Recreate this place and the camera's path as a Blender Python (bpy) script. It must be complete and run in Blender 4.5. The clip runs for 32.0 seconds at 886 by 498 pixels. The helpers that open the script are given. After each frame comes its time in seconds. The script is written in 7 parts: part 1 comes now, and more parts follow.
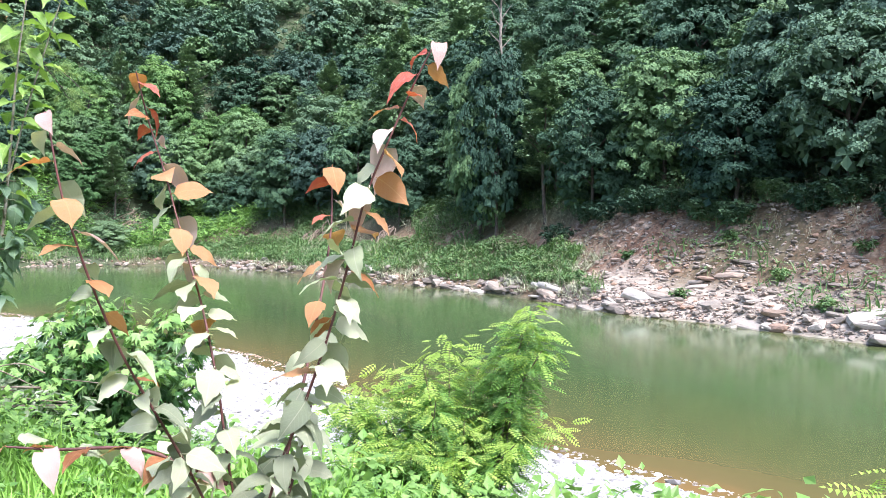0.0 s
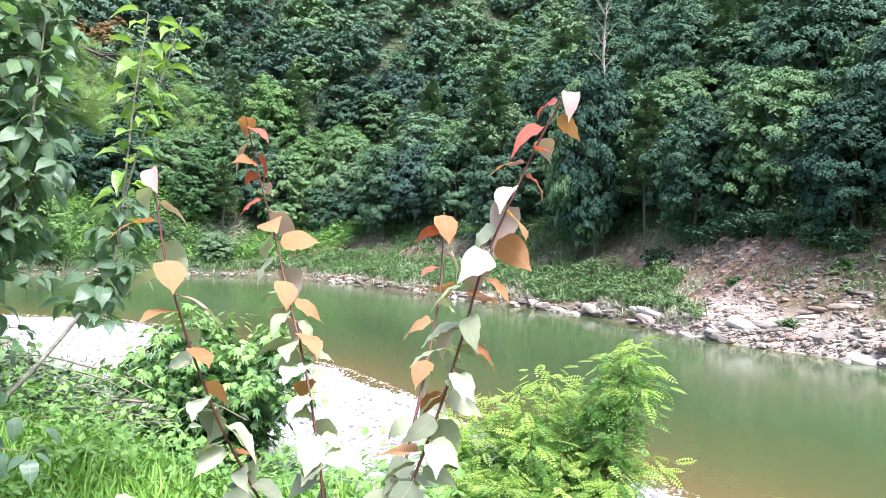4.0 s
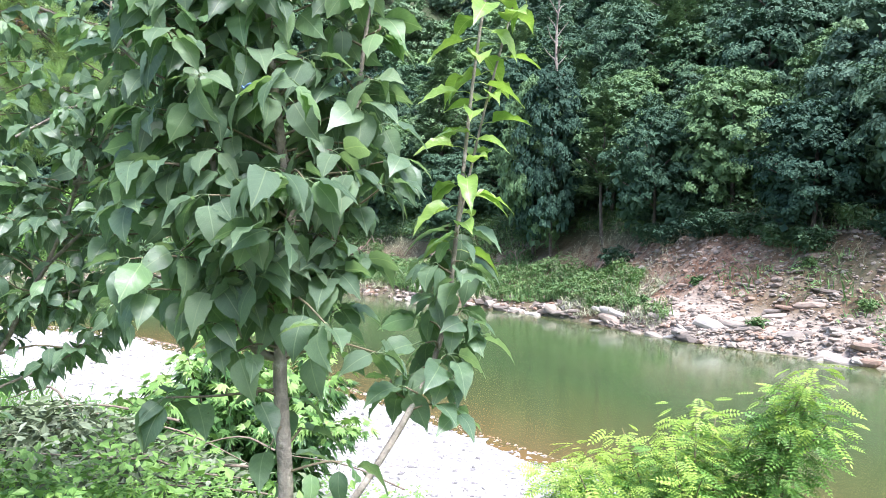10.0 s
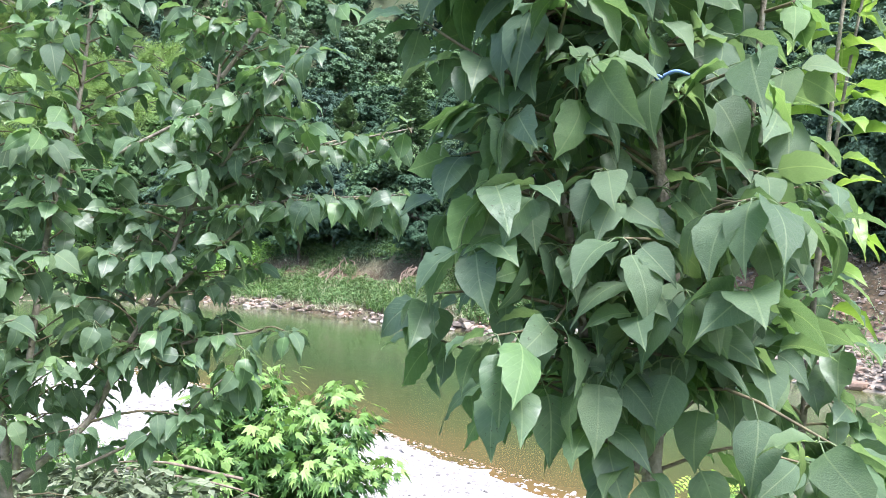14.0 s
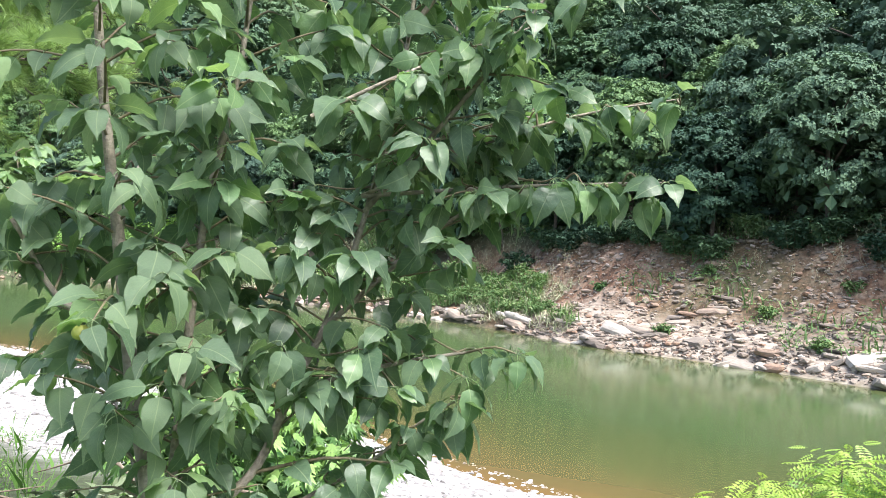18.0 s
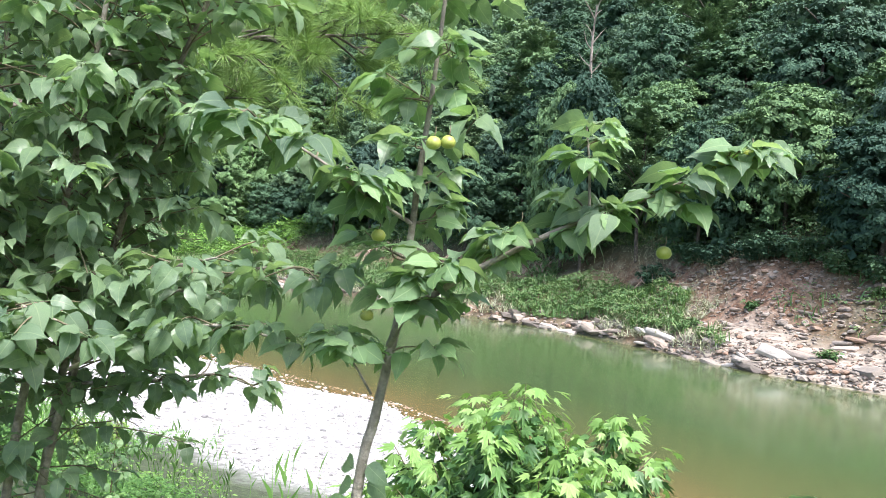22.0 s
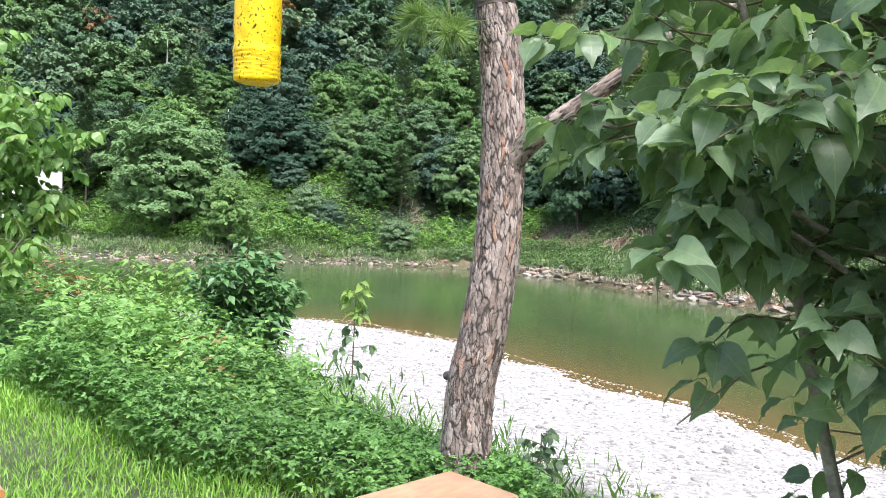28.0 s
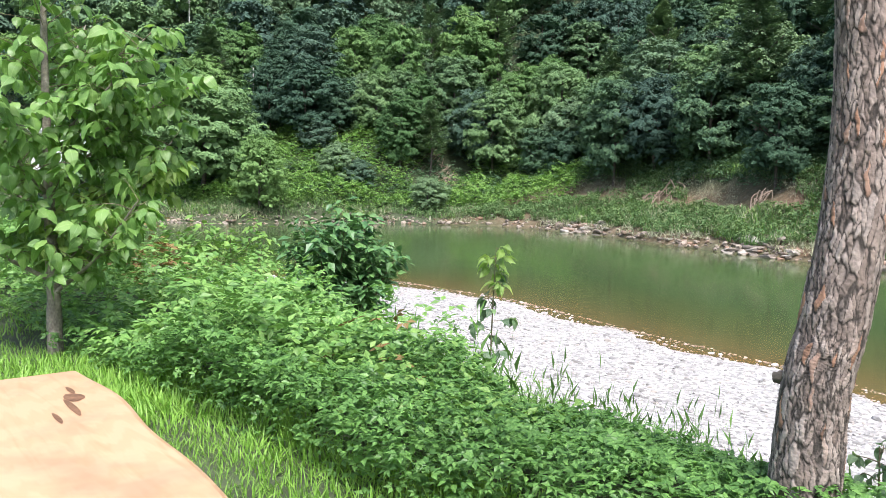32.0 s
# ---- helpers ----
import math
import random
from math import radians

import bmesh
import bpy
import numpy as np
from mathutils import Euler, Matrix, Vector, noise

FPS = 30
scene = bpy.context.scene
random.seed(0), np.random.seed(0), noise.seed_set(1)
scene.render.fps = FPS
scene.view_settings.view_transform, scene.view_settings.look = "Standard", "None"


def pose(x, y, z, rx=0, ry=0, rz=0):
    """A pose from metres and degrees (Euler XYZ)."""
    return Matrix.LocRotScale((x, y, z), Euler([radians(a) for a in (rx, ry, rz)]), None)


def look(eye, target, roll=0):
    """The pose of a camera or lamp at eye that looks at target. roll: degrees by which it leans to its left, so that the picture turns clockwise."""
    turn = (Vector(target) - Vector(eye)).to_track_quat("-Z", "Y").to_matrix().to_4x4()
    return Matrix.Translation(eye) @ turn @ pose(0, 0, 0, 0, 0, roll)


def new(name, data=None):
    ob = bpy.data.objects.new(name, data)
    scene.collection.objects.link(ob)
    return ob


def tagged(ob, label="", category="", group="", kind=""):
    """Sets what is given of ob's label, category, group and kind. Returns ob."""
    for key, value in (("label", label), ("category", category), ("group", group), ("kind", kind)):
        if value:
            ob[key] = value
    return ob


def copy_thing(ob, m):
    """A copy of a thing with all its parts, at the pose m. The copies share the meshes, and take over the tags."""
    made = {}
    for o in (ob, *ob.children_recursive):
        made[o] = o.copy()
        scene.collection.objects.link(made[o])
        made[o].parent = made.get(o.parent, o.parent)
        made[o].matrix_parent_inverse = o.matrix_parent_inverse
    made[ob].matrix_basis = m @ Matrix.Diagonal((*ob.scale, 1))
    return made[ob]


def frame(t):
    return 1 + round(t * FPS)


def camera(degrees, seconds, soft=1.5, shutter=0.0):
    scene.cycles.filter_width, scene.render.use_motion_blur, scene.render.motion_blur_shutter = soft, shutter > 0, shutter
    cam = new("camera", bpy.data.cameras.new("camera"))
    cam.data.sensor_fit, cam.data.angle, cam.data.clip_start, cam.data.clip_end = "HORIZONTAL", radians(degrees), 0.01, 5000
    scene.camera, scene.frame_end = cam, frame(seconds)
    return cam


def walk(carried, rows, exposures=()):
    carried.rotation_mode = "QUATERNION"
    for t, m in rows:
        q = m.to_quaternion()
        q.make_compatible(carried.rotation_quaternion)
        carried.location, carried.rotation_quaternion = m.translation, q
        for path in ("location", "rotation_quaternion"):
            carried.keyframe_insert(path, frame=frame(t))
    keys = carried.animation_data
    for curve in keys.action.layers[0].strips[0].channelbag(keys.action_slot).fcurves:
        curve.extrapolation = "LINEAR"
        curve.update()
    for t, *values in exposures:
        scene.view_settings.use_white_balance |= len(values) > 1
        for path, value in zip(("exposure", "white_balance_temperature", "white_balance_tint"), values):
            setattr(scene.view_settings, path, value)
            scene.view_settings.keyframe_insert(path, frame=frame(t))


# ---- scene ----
cam = camera(58.0, 32.0, 0.75)
PATH = [
    (0, (0.501, -0.245, 1.498), (-0.328, 1.574, 1.435), 0.1),
    (0.5, (0.461, -0.223, 1.503), (-0.462, 1.551, 1.476), 0.3),
    (1, (0.486, -0.186, 1.512), (-0.597, 1.495, 1.482), 0.7),
    (1.5, (0.530, -0.175, 1.505), (-0.606, 1.47, 1.474), 1.1),
    (2, (0.549, -0.183, 1.497), (-0.694, 1.383, 1.441), 1.9),
    (2.5, (0.575, -0.197, 1.511), (-0.697, 1.344, 1.45), 2.2),
    (3, (0.587, -0.186, 1.536), (-0.602, 1.421, 1.472), 2.6),
    (3.5, (0.530, -0.177, 1.555), (-0.556, 1.501, 1.502), 2.8),
    (5.5, (-0.090, -0.089, 1.584), (-1.059, 1.661, 1.601), -0.6),
    (6, (-0.268, -0.091, 1.592), (-1.261, 1.645, 1.61), -0.7),
    (6.5, (-0.439, -0.128, 1.601), (-1.398, 1.627, 1.603), -1.4),
    (7, (-0.583, -0.116, 1.592), (-1.610, 1.6, 1.584), -2.0),
    (7.5, (-0.764, -0.018, 1.606), (-1.901, 1.628, 1.624), -3.8),
    (8, (-0.898, 0.036, 1.618), (-2.035, 1.681, 1.647), -2.9),
    (8.5, (-1.046, 0.013, 1.637), (-2.072, 1.73, 1.651), -2.7),
    (9, (-1.205, -0.006, 1.636), (-2.153, 1.754, 1.583), -0.2),
    (9.5, (-1.365, 0.023, 1.625), (-2.293, 1.794, 1.574), 1.0),
    (10, (-1.517, 0.07, 1.645), (-2.407, 1.86, 1.623), 1.2),
    (10.5, (-1.601, 0.113, 1.647), (-2.317, 1.981, 1.637), 1.0),
    (11, (-1.727, 0.11, 1.668), (-2.377, 2.002, 1.669), 0.1),
    (11.5, (-1.842, 0.1, 1.669), (-2.474, 1.997, 1.671), 0.1),
    (12, (-1.931, 0.147, 1.662), (-2.659, 2.009, 1.696), -1.3),
    (12.5, (-2.020, 0.222, 1.678), (-2.783, 2.068, 1.767), -1.4),
    (13, (-2.121, 0.244, 1.69), (-2.874, 2.094, 1.777), -0.2),
    (13.5, (-2.295, 0.238, 1.701), (-3.057, 2.085, 1.784), 0.0),
    (14, (-2.444, 0.239, 1.690), (-3.256, 2.067, 1.722), 1.2),
    (14.5, (-2.565, 0.292, 1.680), (-3.371, 2.122, 1.658), 1.0),
    (15, (-2.713, 0.384, 1.679), (-3.602, 2.175, 1.651), 0.4),
    (15.5, (-2.837, 0.421, 1.690), (-3.759, 2.195, 1.662), 0.5),
    (17.5, (-3.248, 0.356, 1.729), (-3.993, 2.212, 1.713), 2.7),
    (18, (-3.518, 0.411, 1.723), (-4.113, 2.32, 1.712), 2.1),
    (18.5, (-3.805, 0.451, 1.724), (-4.364, 2.371, 1.684), 2.6),
    (19, (-4.118, 0.574, 1.67), (-4.822, 2.446, 1.645), 0.4),
    (19.5, (-4.35, 0.692, 1.654), (-5.223, 2.491, 1.644), -0.1),
    (20, (-4.557, 0.762, 1.637), (-5.437, 2.557, 1.606), 0.2),
    (20.5, (-4.832, 0.759, 1.675), (-5.632, 2.592, 1.638), 0.1),
    (21, (-5.048, 0.788, 1.67), (-5.817, 2.634, 1.639), 1.0),
    (21.5, (-5.263, 0.855, 1.692), (-5.992, 2.717, 1.677), 2.2),
    (22, (-5.502, 0.912, 1.704), (-6.337, 2.729, 1.696), 4.0),
    (22.5, (-5.761, 0.917, 1.714), (-6.542, 2.759, 1.702), 3.4),
    (23, (-5.967, 0.939, 1.693), (-6.806, 2.754, 1.657), 2.7),
    (23.5, (-6.156, 1.035, 1.675), (-7.144, 2.774, 1.644), 1.7),
    (24, (-6.381, 1.118, 1.704), (-7.458, 2.803, 1.732), 1.9),
    (24.5, (-6.591, 1.13, 1.692), (-7.733, 2.772, 1.704), 2.1),
    (25, (-6.868, 1.082, 1.707), (-8.004, 2.728, 1.698), 1.4),
    (25.5, (-7.077, 1.075, 1.704), (-8.308, 2.651, 1.685), 2.3),
    (26, (-7.349, 1.103, 1.735), (-8.722, 2.557, 1.696), 1.5),
    (26.5, (-7.645, 1.144, 1.78), (-9.006, 2.608, 1.727), 0.4),
    (28.5, (-8.552, 0.925, 1.738), (-9.808, 2.48, 1.663), 2.4),
    (29, (-8.797, 0.87, 1.748), (-9.951, 2.501, 1.671), -0.2),
    (29.5, (-8.998, 0.802, 1.74), (-10.107, 2.463, 1.628), -1.5),
    (30, (-9.168, 0.826, 1.744), (-10.324, 2.452, 1.602), -0.8),
    (30.5, (-9.38, 0.918, 1.763), (-10.538, 2.542, 1.622), -0.7),
    (31, (-9.566, 1.0, 1.7), (-10.788, 2.575, 1.539), 0.7),
    (31.5, (-9.797, 1.037, 1.693), (-10.995, 2.628, 1.509), 1.0),
    (32, (-10.0, 1.043, 1.688), (-11.323, 2.532, 1.512), 0.9),
]
walk(cam, [(t, look(eye, target, roll)) for t, eye, target, roll in PATH], [(0, 1.66, 5850, 17), (1.5, 1.76, 5850, 17), (13, 1.78, 5900, 17), (18, 1.61, 6350, 13), (21, 1.64, 6200, 13), (25.5, 1.7, 6050, 18), (29, 1.26, 6250, 13), (32, 1.22, 6250, 13)])
# ---------------------------------------------------------------- light
world = bpy.data.worlds.new("world")
scene.world = world
world.use_nodes = True
wt = world.node_tree
sky = wt.nodes.new("ShaderNodeTexSky")
sky.sky_type = "NISHITA"
sky.sun_disc = False
sky.sun_elevation = radians(60)
sky.sun_rotation = radians(122)
sky.dust_density = 4.0
sky.ozone_density = 1.0
wt.links.new(sky.outputs[0], wt.nodes["Background"].inputs[0])
wt.nodes["Background"].inputs[1].default_value = 0.125
sun_data = bpy.data.lights.new("sun", "SUN")
sun_data.energy = 2.75
sun_data.angle = radians(22)
sun_data.color = (1.0, 0.97, 0.93)
sun = new("sun", sun_data)
sun.matrix_world = look((20, -13.5, 57), (-8, 4, 0))

# ---------------------------------------------------------------- plan
WATER = -2.6
TERRACE = 0.28
NEAR_X = [-220, -120, -70, -45, -36, -33, -27, -21, -15, -10.6, -5.2, -0.3, 10, 40, 200]
NEAR_Y = [18, 20, 21, 21, 22.8, 24.4, 23.9, 21.7, 19.8, 17.3, 14.4, 12.5, 8, -6, -80]
FAR_X = [-220, -110, -80, -71, -66, -55, -44, -35, -28, -17.5, -7, -2.5, 2.5, 12, 40, 200]
FAR_Y = [34, 33, 36, 41, 52, 59, 57, 52, 48.5, 44.5, 36, 34, 30.5, 26, 15, -55]


def near_y(x):
    return np.interp(x, NEAR_X, NEAR_Y)


def far_y(x):
    return np.interp(x, FAR_X, FAR_Y)


def edge_y(x):
    return np.interp(x, [-60, -30, -20, -14, -11, -9.5, -6, -3, 0, 10, 40], [11, 7.5, 5.8, 5.0, 4.6, 3.5, 3.1, 2.7, 2.5, 1.2, -14])


def toe_y(x):
    return near_y(x) - np.interp(x, [-70, -30, -18, -12, -5, 0, 10], [7, 9, 9, 6.8, 5.5, 4.2, 3])


def ripple(x, y, scale, seed=0.0):
    """Smooth, uneven relief from a few crossed waves, about -1 to 1."""
    a = np.sin(x / scale * 1.7 + y / scale * 0.9 + seed) + np.sin(y / scale * 2.1 - x / scale * 0.6 + 1.3 * seed)
    b = np.sin((x + y) / scale * 3.3 + 2.0 * seed) * 0.6 + np.sin((x - 1.4 * y) / scale * 4.7 + seed) * 0.4
    return (a + b) / 3.0


def ground_z(x, y):
    x, y = np.asarray(x, float), np.asarray(y, float)
    yn, yf, ye, yt = near_y(x), far_y(x), edge_y(x), toe_y(x)
    t = np.clip((y - ye) / np.maximum(yt - ye, 0.5), 0, 1)
    t = 1 - (1 - t) ** 2.2
    t = t * np.clip((y - ye) / 0.6, 0, 1) ** 0.5
    land = TERRACE + 0.04 * ripple(x, y, 2.0) + t * (-2.12 - TERRACE) + 0.10 * ripple(x, y, 1.3, 2.0) * np.sin(np.pi * t)
    gravel = -2.12 - 0.52 * np.clip((y - yt) / np.maximum(yn - yt, 0.5), 0, 1) + 0.035 * ripple(x, y, 1.1, 4.0)
    near = np.where(y < yt, land, gravel)
    over = np.clip(y - yn, 0, None)
    under = np.clip(yf - y, 0, None)
    bed = np.maximum(WATER - 0.13 * over, WATER - 1.8)
    bed = np.maximum(bed, WATER - 0.5 * under - 0.05)
    df = np.clip(y - yf, 0, None) * 0.86
    rock = np.clip((x + 14) / 6, 0, 1)
    low = np.clip((-48 - x) / 12, 0, 1)
    bank_r = np.interp(df, [0, 0.5, 2.2, 4.2, 5.6, 9], [0, 0.55, 1.35, 3.0, 4.7, 6.2])
    bank_m = np.interp(df, [0, 0.5, 2.5, 6, 8, 10], [0, 0.5, 1.4, 3.3, 5.4, 6.4])
    bank_l = np.interp(df, [0, 1, 4, 10], [0, 0.6, 1.4, 2.6])
    bank = (bank_m * (1 - rock) + bank_r * rock) * (1 - low) + bank_l * low
    slope = np.clip(df - 9, 0, 170)
    hill = slope * (0.68 * (1 - low) + 0.40 * low) + 0.0062 * low * np.minimum(slope, 90) ** 2
    hill = hill + 0.62 * np.clip(-88 - x, 0, 130) * np.clip(df / 12, 0, 1)
    rough = ripple(x, y, 2.3, 1.0) * 0.25 * np.clip(df / 3, 0, 1) + ripple(x, y, 0.8, 3.0) * 0.22 * np.clip(df / 1.5, 0, 1) * np.clip((9 - df) / 3, 0, 1) + ripple(x, y, 9, 5.0) * 0.9 * np.clip(df / 15, 0, 1)
    beyond = WATER + bank + hill + rough
    return np.where(y < yn, near, np.where(y < yf, bed, beyond))


# ---------------------------------------------------------------- mesh helpers
def mesh_of(name, verts, faces, mats, smooth=True, uv=None, index=None):
    """A mesh from arrays: faces of one corner count each, or a list of such arrays."""
    groups = [np.asarray(f, np.int32) for f in (faces if isinstance(faces, list) else [faces]) if len(f)]
    me = bpy.data.meshes.new(name)
    verts = np.asarray(verts, np.float32)
    me.vertices.add(len(verts))
    me.vertices.foreach_set("co", verts.ravel())
    loops = np.concatenate([g.ravel() for g in groups])
    counts = np.concatenate([np.full(len(g), g.shape[1], np.int32) for g in groups])
    starts = np.concatenate([[0], np.cumsum(counts)[:-1]]).astype(np.int32)
    me.loops.add(len(loops))
    me.loops.foreach_set("vertex_index", loops)
    me.polygons.add(len(counts))
    me.polygons.foreach_set("loop_start", starts)
    me.polygons.foreach_set("loop_total", counts)
    me.polygons.foreach_set("use_smooth", np.full(len(counts), smooth))
    if uv is not None:
        layer = me.uv_layers.new(name="UVMap")
        layer.data.foreach_set("uv", np.asarray(uv, np.float32)[loops].ravel())
    for m in mats if isinstance(mats, (list, tuple)) else [mats]:
        me.materials.append(m)
    if index is not None:
        me.polygons.foreach_set("material_index", np.asarray(index, np.int32))
    me.update(calc_edges=True)
    return me


def part(name, me, parent, label=""):
    ob = new(name, me)
    ob.parent = parent
    return tagged(ob, label) if label else ob


def thing(name, label, category, place=(0, 0, 0), group="", turn=0.0):
    ob = new(name)
    ob.empty_display_size = 0.1
    ob.matrix_world = pose(*place, 0, 0, turn)
    return tagged(ob, label, category, group)


def merge(pieces):
    """One array pair from several (verts, faces) pairs with the same corner count."""
    vs, fs, n = [], [], 0
    for v, f in pieces:
        vs.append(v)
        fs.append(np.asarray(f) + n)
        n += len(v)
    return np.concatenate(vs), np.concatenate(fs)


def smooth_line(pts, steps=5):
    """A rounded line through points (rows of x, y, z or x, y, z, r)."""
    p = np.asarray(pts, float)
    if len(p) < 3:
        t = np.linspace(0, 1, steps + 1)[:, None]
        return p[0] + (p[-1] - p[0]) * t
    q = np.concatenate([[2 * p[0] - p[1]], p, [2 * p[-1] - p[-2]]])
    out = []
    for k in range(1, len(q) - 2):
        for s in np.arange(steps) / steps:
            a, b, c, d = q[k - 1 : k + 3]
            out.append(0.5 * (2 * b + (c - a) * s + (2 * a - 5 * b + 4 * c - d) * s**2 + (3 * b - a - 3 * c + d) * s**3))
    return np.array(out + [p[-1]])


def tube(line, r0, r1, sides=7, rng=None, lumps=0.0):
    """A tapering round limb along a line: verts and quads."""
    line = np.asarray(line, float)
    n = len(line)
    tang = np.gradient(line, axis=0)
    tang /= np.linalg.norm(tang, axis=1)[:, None] + 1e-9
    ref = np.array([0.31, 0.95, 0.05])
    side = np.cross(tang, ref)
    side /= np.linalg.norm(side, axis=1)[:, None] + 1e-9
    up = np.cross(side, tang)
    rad = np.linspace(1, 0, n) ** 0.8 * (r0 - r1) + r1
    ang = np.arange(sides) * 2 * np.pi / sides
    wob = 1 + (rng.uniform(-lumps, lumps, (n, sides)) if rng is not None and lumps else 0)
    ring = side[:, None] * np.cos(ang)[None, :, None] + up[:, None] * np.sin(ang)[None, :, None]
    v = line[:, None] + ring * (rad[:, None] * wob * np.ones((n, sides)))[:, :, None]
    i, j = np.meshgrid(np.arange(n - 1), np.arange(sides), indexing="ij")
    a, b = i * sides + j, i * sides + (j + 1) % sides
    f = np.stack([a, b, b + sides, a + sides], -1).reshape(-1, 4)
    return v.reshape(-1, 3), f


def turns(heading, pitch, roll):
    """Rotation matrices whose +y axis points along heading (from +x, radians) and pitch (up), rolled about itself."""
    ch, sh, cp, sp = np.cos(heading), np.sin(heading), np.cos(pitch), np.sin(pitch)
    fwd = np.stack([ch * cp, sh * cp, sp], -1)
    right = np.stack([sh, -ch, np.zeros_like(ch)], -1)
    up = np.cross(right, fwd)
    c, s = np.cos(roll)[..., None], np.sin(roll)[..., None]
    return np.stack([right * c + up * s, fwd, up * c - right * s], -1)


# a small folded leaf for foliage that is too fine to pick apart
LEAFLET_V = np.array([[0, 0, 0], [-0.30, 0.38, 0.07], [0.30, 0.38, 0.07], [0, 0.45, -0.02], [0, 1.0, -0.12]])
LEAFLET_F = np.array([[0, 3, 1], [0, 2, 3], [1, 3, 4], [3, 2, 4]])
FLAT_V = np.array([[0, 0, 0], [0.36, 0.45, 0.06], [0, 1.0, -0.10], [-0.36, 0.45, 0.06]])
FLAT_F = np.array([[0, 1, 2], [0, 2, 3]])
TUFT_V, TUFT_F = [[0, 0, 0.05]], []
for petal in range(5):
    turn = petal * 2 * math.pi / 5
    for reach, side, rise in ((0.58, -0.36, 0.04), (1.0, 0.0, -0.20), (0.58, 0.36, 0.04)):
        TUFT_V.append([math.cos(turn) * reach - math.sin(turn) * side, math.sin(turn) * reach + math.cos(turn) * side, rise])
    TUFT_F += [[0, 3 * petal + 1, 3 * petal + 2], [0, 3 * petal + 2, 3 * petal + 3]]
TUFT = (np.array(TUFT_V), np.array(TUFT_F))
BLADE_V = np.array([[-0.035, 0, 0], [0.035, 0, 0], [-0.028, 0.5, 0.02], [0.028, 0.5, 0.02], [0, 1.0, -0.10]])
BLADE_F = np.array([[0, 1, 3], [0, 3, 2], [2, 3, 4]])


def cloud(centres, rots, sizes, shape=(LEAFLET_V, LEAFLET_F)):
    """Many small leaves in one pair of arrays."""
    tv, tf = shape
    v = np.einsum("nij,kj->nki", rots, tv) * np.asarray(sizes)[:, None, None] + np.asarray(centres)[:, None, :]
    f = tf[None] + (np.arange(len(centres)) * len(tv))[:, None, None]
    return v.reshape(-1, 3), f.reshape(-1, 3)


# ---------------------------------------------------------------- materials
def material(name):
    m = bpy.data.materials.new(name)
    m.use_nodes = True
    nt = m.node_tree
    return m, nt, nt.nodes["Principled BSDF"]


def node(nt, kind, **values):
    n = nt.nodes.new(kind)
    for key, value in values.items():
        n.inputs[key.replace("_", " ")].default_value = value
    return n


def ramp(nt, fac, stops):
    r = nt.nodes.new("ShaderNodeValToRGB")
    r.color_ramp.elements[0].position, r.color_ramp.elements[0].color = stops[0][0], (*stops[0][1], 1)
    r.color_ramp.elements[1].position, r.color_ramp.elements[1].color = stops[-1][0], (*stops[-1][1], 1)
    for p, c in stops[1:-1]:
        e = r.color_ramp.elements.new(p)
        e.color = (*c, 1)
    nt.links.new(fac, r.inputs[0])
    return r.outputs[0]


def mixed(nt, fac, a, b, mode="MIX"):
    m = nt.nodes.new("ShaderNodeMix")
    m.data_type, m.blend_type = "RGBA", mode
    for sock, value in ((m.inputs[0], fac), (m.inputs[6], a), (m.inputs[7], b)):
        if isinstance(value, (int, float)):
            sock.default_value = value
        elif isinstance(value, tuple):
            sock.default_value = (*value, 1)
        else:
            nt.links.new(value, sock)
    return m.outputs[2]


def noisy(nt, scale, detail=4.0, coords="Object", rough=0.6):
    tc = nt.nodes.new("ShaderNodeTexCoord")
    n = node(nt, "ShaderNodeTexNoise", Scale=scale, Detail=detail, Roughness=rough)
    nt.links.new(tc.outputs[coords], n.inputs["Vector"])
    return n.outputs["Fac"]


def bumped(nt, bsdf, height, strength=0.4, distance=0.02):
    b = node(nt, "ShaderNodeBump", Strength=strength, Distance=distance)
    nt.links.new(height, b.inputs["Height"])
    nt.links.new(b.outputs[0], bsdf.inputs["Normal"])


